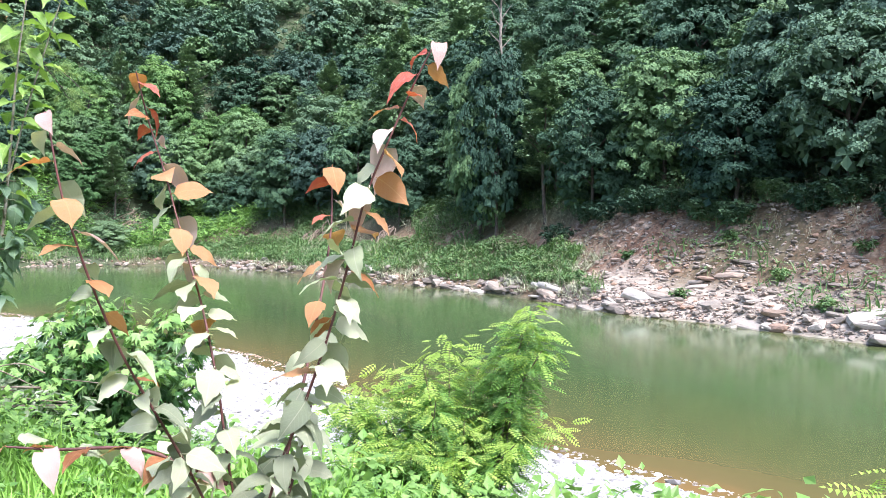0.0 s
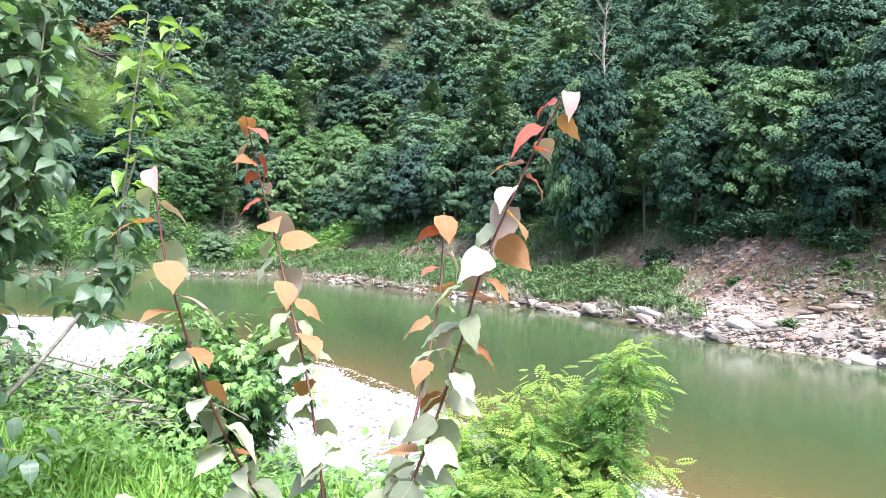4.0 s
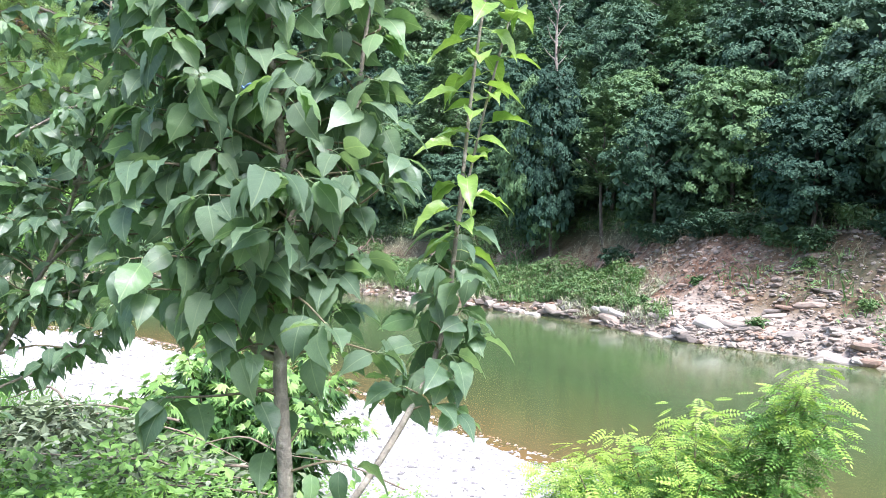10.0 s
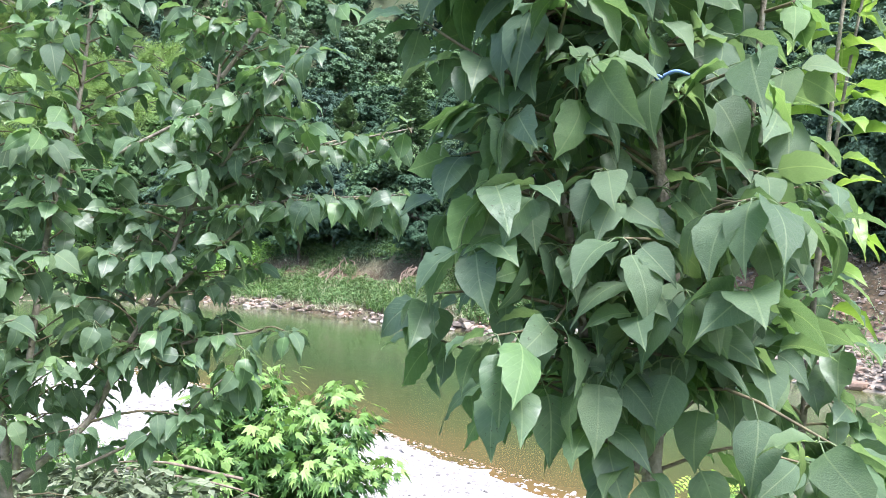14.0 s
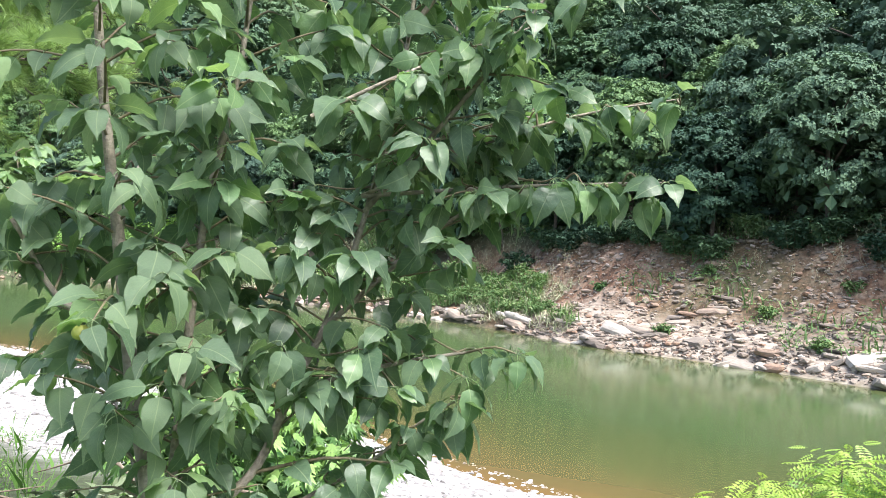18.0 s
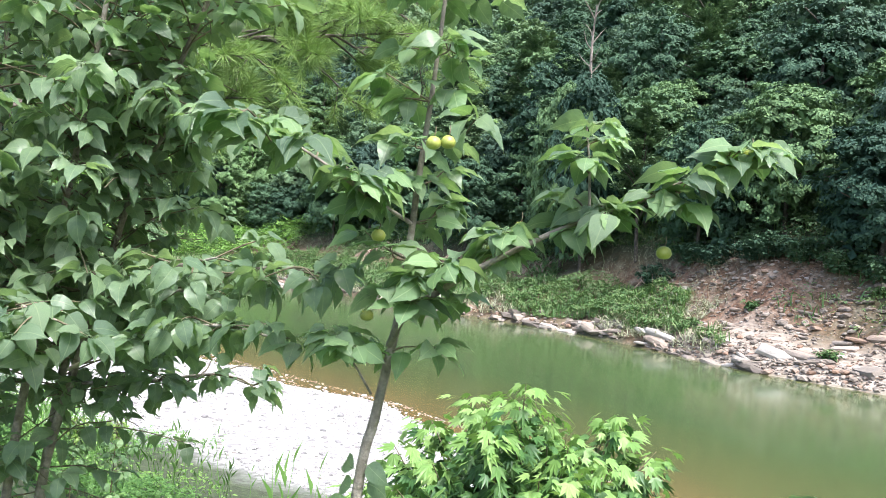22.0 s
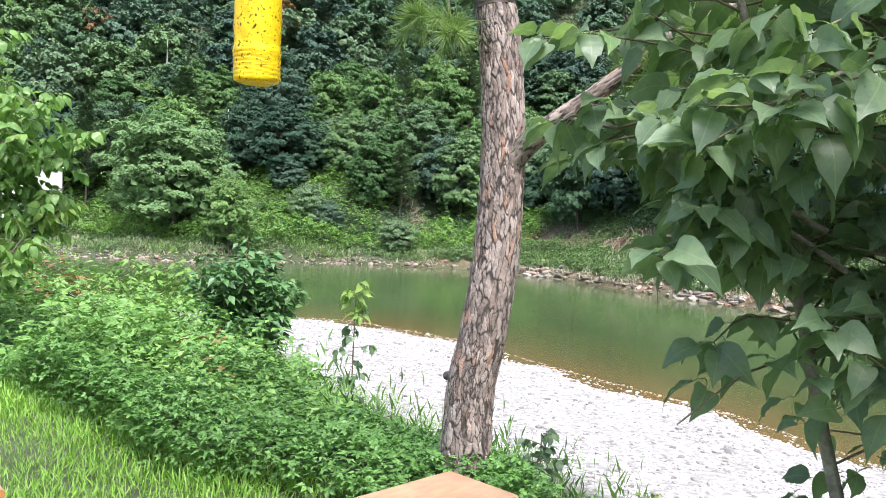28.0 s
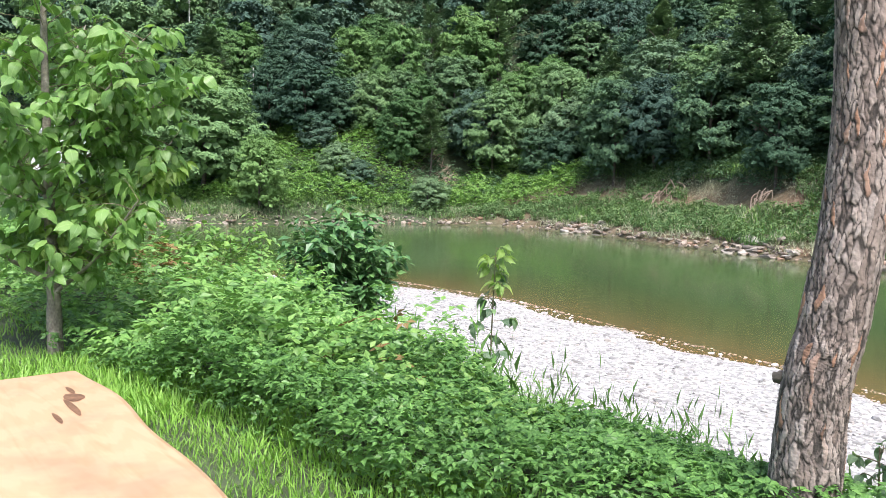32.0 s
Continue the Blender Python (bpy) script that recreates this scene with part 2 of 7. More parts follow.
def foliage(name, dark, mid, light, gloss=0.45, through_light=0.25, spread=1.0, sheen=0.4):
    """Leaves that differ from one another and from plant to plant, with light shining through them."""
    m, nt, bsdf = material(name)
    geo = nt.nodes.new("ShaderNodeNewGeometry")
    info = nt.nodes.new("ShaderNodeObjectInfo")
    add = nt.nodes.new("ShaderNodeMath")
    add.operation = "MULTIPLY_ADD"
    nt.links.new(geo.outputs["Random Per Island"], add.inputs[0])
    add.inputs[1].default_value = 0.55 * spread
    half = nt.nodes.new("ShaderNodeMath")
    half.operation = "MULTIPLY"
    half.inputs[1].default_value = 1.0 - 0.55 * spread
    nt.links.new(info.outputs["Random"], half.inputs[0])
    nt.links.new(half.outputs[0], add.inputs[2])
    col = ramp(nt, add.outputs[0], [(0.05, dark), (0.5, mid), (0.95, light)])
    nt.links.new(col, bsdf.inputs["Base Color"])
    bsdf.inputs["Roughness"].default_value = gloss
    bsdf.inputs["Specular IOR Level"].default_value = sheen
    tr = nt.nodes.new("ShaderNodeBsdfTranslucent")
    nt.links.new(mixed(nt, 1.0, col, (1.0, 1.0, 0.7), "MULTIPLY"), tr.inputs[0])
    mx = nt.nodes.new("ShaderNodeMixShader")
    mx.inputs[0].default_value = through_light
    nt.links.new(bsdf.outputs[0], mx.inputs[1])
    nt.links.new(tr.outputs[0], mx.inputs[2])
    nt.links.new(mx.outputs[0], nt.nodes["Material Output"].inputs[0])
    return m


def speckled(name, stops, scale=4.0, rough=0.85, bump=0.4, fine=40.0, distance=0.02):
    """Earth, bark or stone: two scales of noise for colour and relief."""
    m, nt, bsdf = material(name)
    a, b = noisy(nt, scale), noisy(nt, fine, 3.0)
    col = ramp(nt, a, stops)
    col = mixed(nt, 0.35, col, ramp(nt, b, [(0.35, (0.25, 0.25, 0.25)), (0.65, (1, 1, 1))]), "MULTIPLY")
    nt.links.new(col, bsdf.inputs["Base Color"])
    bsdf.inputs["Roughness"].default_value = rough
    h = nt.nodes.new("ShaderNodeMath")
    h.operation = "ADD"
    nt.links.new(a, h.inputs[0])
    nt.links.new(b, h.inputs[1])
    bumped(nt, bsdf, h.outputs[0], bump, distance)
    return m


M_FOREST = foliage("forest_leaves", (0.030, 0.070, 0.048), (0.067, 0.131, 0.073), (0.148, 0.250, 0.098), 0.7, 0.12, 0.36, 0.2)
# Own tone of grey-green trees; on distant ones, haze put into the colour.
M_FOREST_PALE_HAZE = foliage("grey_green_hazed_leaves", (0.046, 0.091, 0.069), (0.089, 0.157, 0.100), (0.165, 0.260, 0.122), 0.7, 0.12, 0.36, 0.2)
M_FOREST_BRIGHT = foliage("bright_woodland_leaves", (0.062, 0.132, 0.050), (0.102, 0.198, 0.068), (0.175, 0.300, 0.098), 0.7, 0.18, 0.36, 0.15)
M_RUST = foliage("rusty_dead_leaves", (0.13, 0.08, 0.035), (0.22, 0.13, 0.05), (0.26, 0.20, 0.08), 0.6, 0.2, 0.7)
M_PINE_FAR = foliage("far_pine_needles", (0.065, 0.120, 0.065), (0.105, 0.180, 0.085), (0.170, 0.260, 0.120), 0.6, 0.15)
M_BARK = speckled("bark", [(0.3, (0.045, 0.038, 0.03)), (0.7, (0.15, 0.13, 0.105))], 6, 0.9, 0.6, 30)
M_WEED = foliage("weed_leaves", (0.07, 0.155, 0.035), (0.13, 0.27, 0.06), (0.25, 0.40, 0.09), 0.5, 0.3)
M_BRUSH = foliage("far_bank_brush", (0.055, 0.125, 0.04), (0.105, 0.205, 0.07), (0.20, 0.29, 0.115), 0.6, 0.25)
M_GRASS = foliage("grass_blades", (0.125, 0.27, 0.04), (0.21, 0.41, 0.06), (0.33, 0.53, 0.11), 0.5, 0.35)


def ground_material():
    m, nt, bsdf = material("ground_earth")
    at = nt.nodes.new("ShaderNodeVertexColor")
    at.layer_name = "zone"
    sep = nt.nodes.new("ShaderNodeSeparateColor")
    nt.links.new(at.outputs[0], sep.inputs[0])
    big, fine = noisy(nt, 0.6, 5.0), noisy(nt, 9.0, 6.0)
    soil = ramp(nt, fine, [(0.3, (0.030, 0.034, 0.018)), (0.55, (0.05, 0.07, 0.03)), (0.8, (0.09, 0.12, 0.05))])
    pebble = node(nt, "ShaderNodeTexVoronoi", Scale=11.0)
    tc = nt.nodes.new("ShaderNodeTexCoord")
    nt.links.new(tc.outputs["Object"], pebble.inputs["Vector"])
    grey = ramp(nt, pebble.outputs["Color"], [(0.1, (0.22, 0.215, 0.205)), (0.5, (0.37, 0.365, 0.355)), (0.9, (0.50, 0.495, 0.48))])
    grey = mixed(nt, 0.5, grey, ramp(nt, pebble.outputs["Distance"], [(0.2, (1, 1, 1)), (0.75, (0.55, 0.53, 0.5))]), "MULTIPLY")
    strata = noisy(nt, 1.7, 9.0)
    clay = ramp(nt, strata, [(0.32, (0.06, 0.042, 0.03)), (0.44, (0.20, 0.112, 0.068)), (0.56, (0.28, 0.198, 0.142)), (0.74, (0.42, 0.365, 0.30))])
    clay = mixed(nt, 0.75, clay, ramp(nt, noisy(nt, 7.0, 8.0), [(0.36, (0.22, 0.20, 0.18)), (0.60, (1.05, 1.0, 0.95))]), "MULTIPLY")
    col = mixed(nt, sep.outputs["Red"], soil, grey)
    col = mixed(nt, sep.outputs["Green"], col, clay)
    bed = nt.nodes.new("ShaderNodeMapping")
    bed.inputs["Rotation"].default_value = (0.1, 0.25, 0.5)
    bed.inputs["Scale"].default_value = (0.7, 1.6, 7.0)
    nt.links.new(tc.outputs["Object"], bed.inputs[0])
    layers = node(nt, "ShaderNodeTexNoise", Scale=1.3, Detail=9.0, Roughness=0.72)
    nt.links.new(bed.outputs[0], layers.inputs["Vector"])
    shelf = ramp(nt, layers.outputs["Fac"], [(0.34, (0.07, 0.06, 0.048)), (0.44, (0.26, 0.215, 0.17)), (0.56, (0.38, 0.335, 0.275)), (0.70, (0.48, 0.45, 0.40))])
    col = mixed(nt, sep.outputs["Blue"], col, shelf)
    nt.links.new(col, bsdf.inputs["Base Color"])
    bsdf.inputs["Roughness"].default_value = 0.95
    h = mixed(nt, sep.outputs["Red"], fine, pebble.outputs["Distance"])
    bumped(nt, bsdf, h, 0.5, 0.05)
    return m


M_GROUND = ground_material()


def water_material():
    m, nt, bsdf = material("river_water")
    at = nt.nodes.new("ShaderNodeVertexColor")
    at.layer_name = "depth"
    wob = noisy(nt, 0.5, 4.0)
    add = nt.nodes.new("ShaderNodeMath")
    add.operation = "MULTIPLY_ADD"
    nt.links.new(wob, add.inputs[0])
    add.inputs[1].default_value = 0.16
    nt.links.new(at.outputs[0], add.inputs[2])
    col = ramp(nt, add.outputs[0], [(0.06, (0.165, 0.105, 0.040)), (0.12, (0.120, 0.095, 0.038)), (0.36, (0.080, 0.090, 0.034)), (0.9, (0.056, 0.091, 0.035))])
    nt.links.new(col, bsdf.inputs["Base Color"])
    bsdf.inputs["Roughness"].default_value = 0.12
    bsdf.inputs["IOR"].default_value = 1.33
    bumped(nt, bsdf, noisy(nt, 1.1, 2.0), 0.035, 0.04)
    return m


M_WATER = water_material()


# ---------------------------------------------------------------- ground and river
def spaced(stops):
    """Coordinates from (position, step) stops."""
    out = []
    for (a, s), (b, _) in zip(stops[:-1], stops[1:]):
        out.append(np.arange(a, b - 1e-6, s))
    return np.concatenate(out + [[stops[-1][0]]])


def sheet(xs, ys, zf):
    X, Y = np.meshgrid(xs, ys, indexing="ij")
    v = np.stack([X, Y, zf(X, Y)], -1).reshape(-1, 3)
    i, j = np.meshgrid(np.arange(len(xs) - 1), np.arange(len(ys) - 1), indexing="ij")
    a = (i * len(ys) + j).ravel()
    return v, np.stack([a, a + len(ys), a + len(ys) + 1, a + 1], -1)


def painted(me, layer, values):
    col = me.color_attributes.new(layer, "FLOAT_COLOR", "POINT")
    rgba = np.ones((len(me.vertices), 4), np.float32)
    rgba[:, : values.shape[1]] = values
    col.data.foreach_set("color", rgba.ravel())


gx = spaced([(-900, 60), (-240, 8), (-80, 1.6), (-40, 0.55), (14, 1.5), (50, 12), (200, 60), (800, 1)])
gy = spaced([(-700, 60), (-60, 6), (-8, 0.5), (68, 1.2), (100, 5), (200, 50), (900, 1)])
gv, gf = sheet(gx, gy, ground_z)
gm = mesh_of("ground", gv, gf, M_GROUND)
gX, gY = gv[:, 0], gv[:, 1]
pebbly = np.clip((gY - toe_y(gX) + 0.6 + 0.5 * ripple(gX, gY, 1.5, 3.0)) / 0.8, 0, 1) * (gY < near_y(gX) + 8)
gdf = (gY - far_y(gX)) * 0.86
clayey = np.clip(gdf / 0.4 + 0.5, 0, 1) * np.clip((7.5 - gdf) / 1.5, 0, 1) * np.where(gX > -14, 1.0, 0.75) * (gX > -60)
clayey = np.clip(clayey * (0.75 + 0.5 * ripple(gX, gY, 3.0, 7.0)), 0, 1)
shelf_zone = np.clip((gX + 12.5) / 3, 0, 1) * np.clip(gdf / 0.3 + 1.0, 0, 1) * np.clip((2.6 + 0.9 * ripple(gX, gY, 2.2, 4.4) - gdf) / 0.8, 0, 1)
painted(gm, "zone", np.stack([pebbly, clayey, shelf_zone], -1))
ground = tagged(new("ground", gm), "grassy terrace, pebble bar and wooded hillside earth", "ground", kind="structure")

wx = spaced([(-300, 10), (-80, 1.5), (-40, 0.8), (14, 2.0), (60, 20), (300, 1)])
wy = spaced([(-150, 20), (0, 0.7), (62, 3), (120, 1)])
wv, wf = sheet(wx, wy, lambda x, y: np.full(x.shape, WATER))
wm = mesh_of("water", wv, wf, M_WATER)
deep = np.clip((wv[:, 1] - near_y(wv[:, 0])) / 9.0, 0, 1)
deep = np.minimum(deep, np.clip((far_y(wv[:, 0]) - wv[:, 1]) / 2.5 + 0.18, 0, 1))
painted(wm, "depth", np.stack([deep, deep, deep], -1))
tagged(new("water", wm), "calm murky green river, brown in the shallows", "river", kind="structure")


# ---------------------------------------------------------------- the wooded hillside
TRIPLE_V, TRIPLE_F = [[0, 0, 0.04]], []
for petal in range(3):
    turn = petal * 2 * math.pi / 3
    for reach, side, rise in ((0.60, -0.40, 0.03), (1.0, 0.0, -0.22), (0.60, 0.40, 0.03)):
        TRIPLE_V.append([math.cos(turn) * reach - math.sin(turn) * side, math.sin(turn) * reach + math.cos(turn) * side, rise])
    TRIPLE_F += [[0, 3 * petal + 1, 3 * petal + 2], [0, 3 * petal + 2, 3 * petal + 3]]
TRIPLE = (np.array(TRIPLE_V), np.array(TRIPLE_F))


def broadleaf_crown(rng, height, width, puffs, subs, per, size):
    """A dome of leafy clumps round an upright axis; each clump is a bunch of small rounded sprays with dark gaps between."""
    k = np.arange(puffs) + 0.5
    lift = 1 - 1.72 * k / puffs
    ang = k * 2.39996 + rng.uniform(0, 0.9, puffs)
    rad = np.sqrt(np.clip(1 - lift**2, 0.02, 1)) * rng.uniform(0.66, 1.0, puffs)
    big = np.stack([np.cos(ang) * rad * width * 0.40, np.sin(ang) * rad * width * 0.40, height * (0.48 + 0.42 * lift + rng.normal(0, 0.03, puffs))], -1)
    br = rng.uniform(0.13, 0.20, puffs) * width
    d = rng.normal(size=(puffs, subs, 3))
    d[:, :, 2] = np.abs(d[:, :, 2]) * 1.1 - 0.30
    d /= np.linalg.norm(d, axis=2)[:, :, None]
    reach = br[:, None, None] * rng.uniform(0.62, 1.02, (puffs, subs, 1))
    small = (big[:, None] + d * reach * np.array([1, 1, 0.78])).reshape(-1, 3)
    near = np.linalg.norm((small[:, None] - big[None]) / br[None, :, None] * np.array([1, 1, 1.28]), axis=2)
    small = small[(near > 0.60).all(axis=1)]
    n = len(small)
    sr = rng.uniform(0.040, 0.082, n) * width
    e = rng.normal(size=(n, per, 3))
    e[:, :, 2] = np.abs(e[:, :, 2]) * 1.15 - 0.25
    e /= np.linalg.norm(e, axis=2)[:, :, None]
    c = (small[:, None] + e * sr[:, None, None] * rng.uniform(0.7, 1.12, (n, per, 1)) * np.array([1, 1, 0.62])).reshape(-1, 3)
    dome = c - np.array([0, 0, 0.42 * height])
    out = e.reshape(-1, 3) * 0.6 + 0.8 * dome / np.linalg.norm(dome, axis=1)[:, None]
    out /= np.linalg.norm(out, axis=1)[:, None]
    heading = np.arctan2(out[:, 1], out[:, 0]) + rng.normal(0, 0.3, len(c))
    tilt = 0.85 * (np.pi / 2 - np.arcsin(np.clip(out[:, 2], -1, 1))) + rng.normal(0, 0.22, len(c))
    shell = cloud(c, turns(heading, -tilt, rng.normal(0, 0.22, len(c))), rng.uniform(0.6, 1.25, len(c)) * size, TRIPLE)
    m = len(big) * 7
    g = rng.normal(size=(m, 3))
    g /= np.linalg.norm(g, axis=1)[:, None]
    inner = np.repeat(big, 7, 0) * np.array([0.86, 0.86, 0.97]) + g * np.repeat(br, 7)[:, None] * 0.45
    core = cloud(inner, turns(rng.uniform(0, 6.28, m), rng.uniform(-1.2, 0.2, m), rng.normal(0, 0.4, m)), np.full(m, 0.085 * width), TRIPLE)
    return merge([shell, core])


def needle_crown(rng, height, width, leaves, size):
    """Flat, tiered boughs of a pine."""
    tiers = 11
    per = leaves // tiers
    cs, hs = [], []
    for k in range(tiers):
        f = k / (tiers - 1)
        z = height * (0.38 + 0.6 * f)
        r = width / 2 * (1.0 - 0.78 * f) * rng.uniform(0.8, 1.15)
        boughs = 7
        pick = rng.integers(0, boughs, per)
        bz, br = rng.normal(0, 0.30, boughs), rng.uniform(0.55, 1.2, boughs)
        a = (pick / boughs + 0.13 * k) * 2 * np.pi + rng.normal(0, 0.16, per)
        rr = r * br[pick] * np.sqrt(rng.uniform(0.05, 1, per))
        cs.append(np.stack([np.cos(a) * rr, np.sin(a) * rr, z + 0.12 * rr + bz[pick] + rng.normal(0, 0.12, per)], -1))
        hs.append(a + rng.normal(0, 0.6, per))
    c, a = np.concatenate(cs), np.concatenate(hs)
    return cloud(c, turns(a, rng.uniform(-0.1, 0.6, len(c)), rng.normal(0, 0.4, len(c))), rng.uniform(0.7, 1.2, len(c)) * size, (FLAT_V, FLAT_F))


def forest_tree(kind, seed, fine=True, mat=None):
    rng = np.random.default_rng(seed)
    if kind == "oak":
        h, w = rng.uniform(6.4, 8.2), rng.uniform(5.4, 6.8)
        label = "broadleaf tree with a dense rounded dark green crown"
        ob = thing("tree", label, "tree", group="trees on the hillside")
        v, f = broadleaf_crown(rng, h, w, *((32, 11, 17, 0.165) if fine else (26, 9, 10, 0.24)))
        mat = mat or M_FOREST
    else:
        h, w = rng.uniform(7.5, 9.5), rng.uniform(4.0, 5.0)
        ob = thing("pine_tree", "pine with flat tiered boughs of dull green needles", "tree", group="trees on the hillside")
        v, f = needle_crown(rng, h, w, 9000, 0.24)
        mat = M_PINE_FAR
    line = smooth_line([(0, 0, -0.5), (rng.normal(0, 0.15), rng.normal(0, 0.15), h * 0.4), (rng.normal(0, 0.3), rng.normal(0, 0.3), h * 0.85)], 4)
    tv, tf = tube(line, 0.13, 0.04, 7)
    limbs = [(tv, tf)]
    for k in range(6):
        z = h * rng.uniform(0.22, 0.6)
        a = rng.uniform(0, 6.28)
        limbs.append(tube(smooth_line([(0, 0, z), (np.cos(a) * w * 0.2, np.sin(a) * w * 0.2, z + h * 0.1), (np.cos(a) * w * 0.4, np.sin(a) * w * 0.4, z + h * 0.16)], 3), 0.06, 0.02, 5))
    part("trunk", mesh_of("forest_trunk", *merge(limbs), M_BARK), ob)
    part("crown", mesh_of("forest_crown", v, f, mat, smooth=False), ob)
    return ob


OAKS = [forest_tree("oak", 10 + k, True, M_FOREST_PALE_HAZE if k % 3 == 2 else None) for k in range(7)]
PINES = [forest_tree("pine", 40 + k) for k in range(2)]
BRIGHT_OAKS = [forest_tree("oak", 80 + k, True, M_FOREST_BRIGHT) for k in range(3)]
# Every other far crown is paler, with the haze of distance in its leaves.
FAR_OAKS = [forest_tree("oak", 60 + k, False, M_FOREST_PALE_HAZE if k % 2 else None) for k in range(4)]
frng = np.random.default_rng(5)
spots = []
for step, lo, hi in ((4.0, 6.4, 24.0), (5.0, 24.0, 110.0)):
    for x in np.arange(-250, 46, step):
        for y in np.arange(10, 190, step):
            px, py = x + frng.uniform(-0.42, 0.42) * step, y + frng.uniform(-0.42, 0.42) * step
            df = (py - float(far_y(px))) * 0.86
            az = math.degrees(math.atan2(px + 9, py - 0.8))
            if not (lo - (1.5 if px > -14 and lo < 10 else 0.0)) < df < hi or (-55 < az < -46 and px < -46 and df < 18.5) or (-46 <= az < -43.5 and df < 13) or (-43.5 <= az < -37 and px < -40 and df < 11) or (-64 < az <= -55 and df < 10):
                continue
            az = math.degrees(math.atan2(px + 4, py))
            rise = (float(ground_z(px, py)) - 1.7) / math.hypot(px + 4, py)
            if -80 < az < 26 and rise < 0.41:
                spots.append((px, py, df))
spots.sort(key=lambda s: math.hypot(s[0] + 4, s[1]))
used, far_woods = set(), []
for n, (px, py, df) in enumerate(spots):
    pool = PINES if frng.random() < 0.11 else (BRIGHT_OAKS if px < -58 and frng.random() < 0.4 else OAKS if df < 34 else FAR_OAKS)
    src = pool[int(frng.integers(0, len(pool)))]
    s = frng.uniform(0.80, 1.35)
    size = (s * frng.uniform(0.9, 1.1), s, s * frng.uniform(0.85, 1.15))
    m = pose(px, py, float(ground_z(px, py)) - 0.1, 0, 0, frng.uniform(0, 360))
    if n >= 300:
        far_woods.append((px, py, m.translation.z, s))
    elif src.name not in used:
        used.add(src.name)
        src.matrix_world = m
    else:
        copy_thing(src, m).scale = size
DISTANT = [broadleaf_crown(frng, 7.4, 6.4, 20, 6, 7, 0.36) for _ in range(6)]
for group in range(6):
    bits = []
    for n, (px, py, pz, s) in enumerate(far_woods[group::6]):
        v, f = DISTANT[n % 6]
        a = n * 1.7
        bits.append((v @ np.array([[math.cos(a), math.sin(a), 0], [-math.sin(a), math.cos(a), 0], [0, 0, 1]]) * s + np.array([px, py, pz]), f))
    if bits:
        tagged(new("far_woods", mesh_of("far_woods", *merge(bits), M_FOREST_PALE_HAZE if group % 2 else M_FOREST, smooth=False)), "dense woodland higher up the hillside", "woods", kind="stuff")


# ---------------------------------------------------------------- leaves of the young pear trees
def leaf_material(name, dark, mid, light, rib, gloss=0.32, through_light=0.22, spots=0.0):
    m, nt, bsdf = material(name)
    uv = nt.nodes.new("ShaderNodeUVMap")
    sep = nt.nodes.new("ShaderNodeSeparateXYZ")
    nt.links.new(uv.outputs[0], sep.inputs[0])

    def math_node(op, a, b=None, c=None):
        n = nt.nodes.new("ShaderNodeMath")
        n.operation = op
        for k, v in enumerate((a, b, c)):
            if v is None:
                continue
            if isinstance(v, (int, float)):
                n.inputs[k].default_value = v
            else:
                nt.links.new(v, n.inputs[k])
        return n.outputs[0]

    off = math_node("ABSOLUTE", math_node("SUBTRACT", sep.outputs[0], 0.5))
    rib_line = math_node("LESS_THAN", off, 0.018)
    slant = math_node("FRACT", math_node("MULTIPLY_ADD", off, -5.0, math_node("MULTIPLY", sep.outputs[1], 8.0)))
    veins = math_node("MULTIPLY", math_node("LESS_THAN", slant, 0.10), 0.13)
    info = nt.nodes.new("ShaderNodeObjectInfo")
    geo = nt.nodes.new("ShaderNodeNewGeometry")
    tone = math_node("MULTIPLY_ADD", geo.outputs["Random Per Island"], 0.4, math_node("MULTIPLY", info.outputs["Random"], 0.6))
    patch = noisy(nt, 48.0, 5.0)
    tone = math_node("ADD", tone, math_node("MULTIPLY_ADD", patch, 0.7, -0.35))
    col = ramp(nt, tone, [(0.05, dark), (0.5, mid), (0.95, light)])
    col = mixed(nt, veins, col, rib)
    col = mixed(nt, math_node("MULTIPLY", rib_line, 0.45), col, rib)
    if spots:
        dots = noisy(nt, 160.0, 2.0)
        col = mixed(nt, math_node("MULTIPLY", math_node("GREATER_THAN", dots, 0.70), spots), col, (0.06, 0.05, 0.03))
    nt.links.new(col, bsdf.inputs["Base Color"])
    bsdf.inputs["Roughness"].default_value = gloss
    bsdf.inputs["Specular IOR Level"].default_value = 0.62
    bumped(nt, bsdf, math_node("ADD", veins, math_node("MULTIPLY", patch, 0.9)), 0.5, 0.006)
    tr = nt.nodes.new("ShaderNodeBsdfTranslucent")
    nt.links.new(mixed(nt, 1.0, col, (0.97, 1.0, 0.55), "MULTIPLY"), tr.inputs[0])
    mx = nt.nodes.new("ShaderNodeMixShader")
    mx.inputs[0].default_value = through_light
    nt.links.new(bsdf.outputs[0], mx.inputs[1])
    nt.links.new(tr.outputs[0], mx.inputs[2])
    nt.links.new(mx.outputs[0], nt.nodes["Material Output"].inputs[0])
    return m


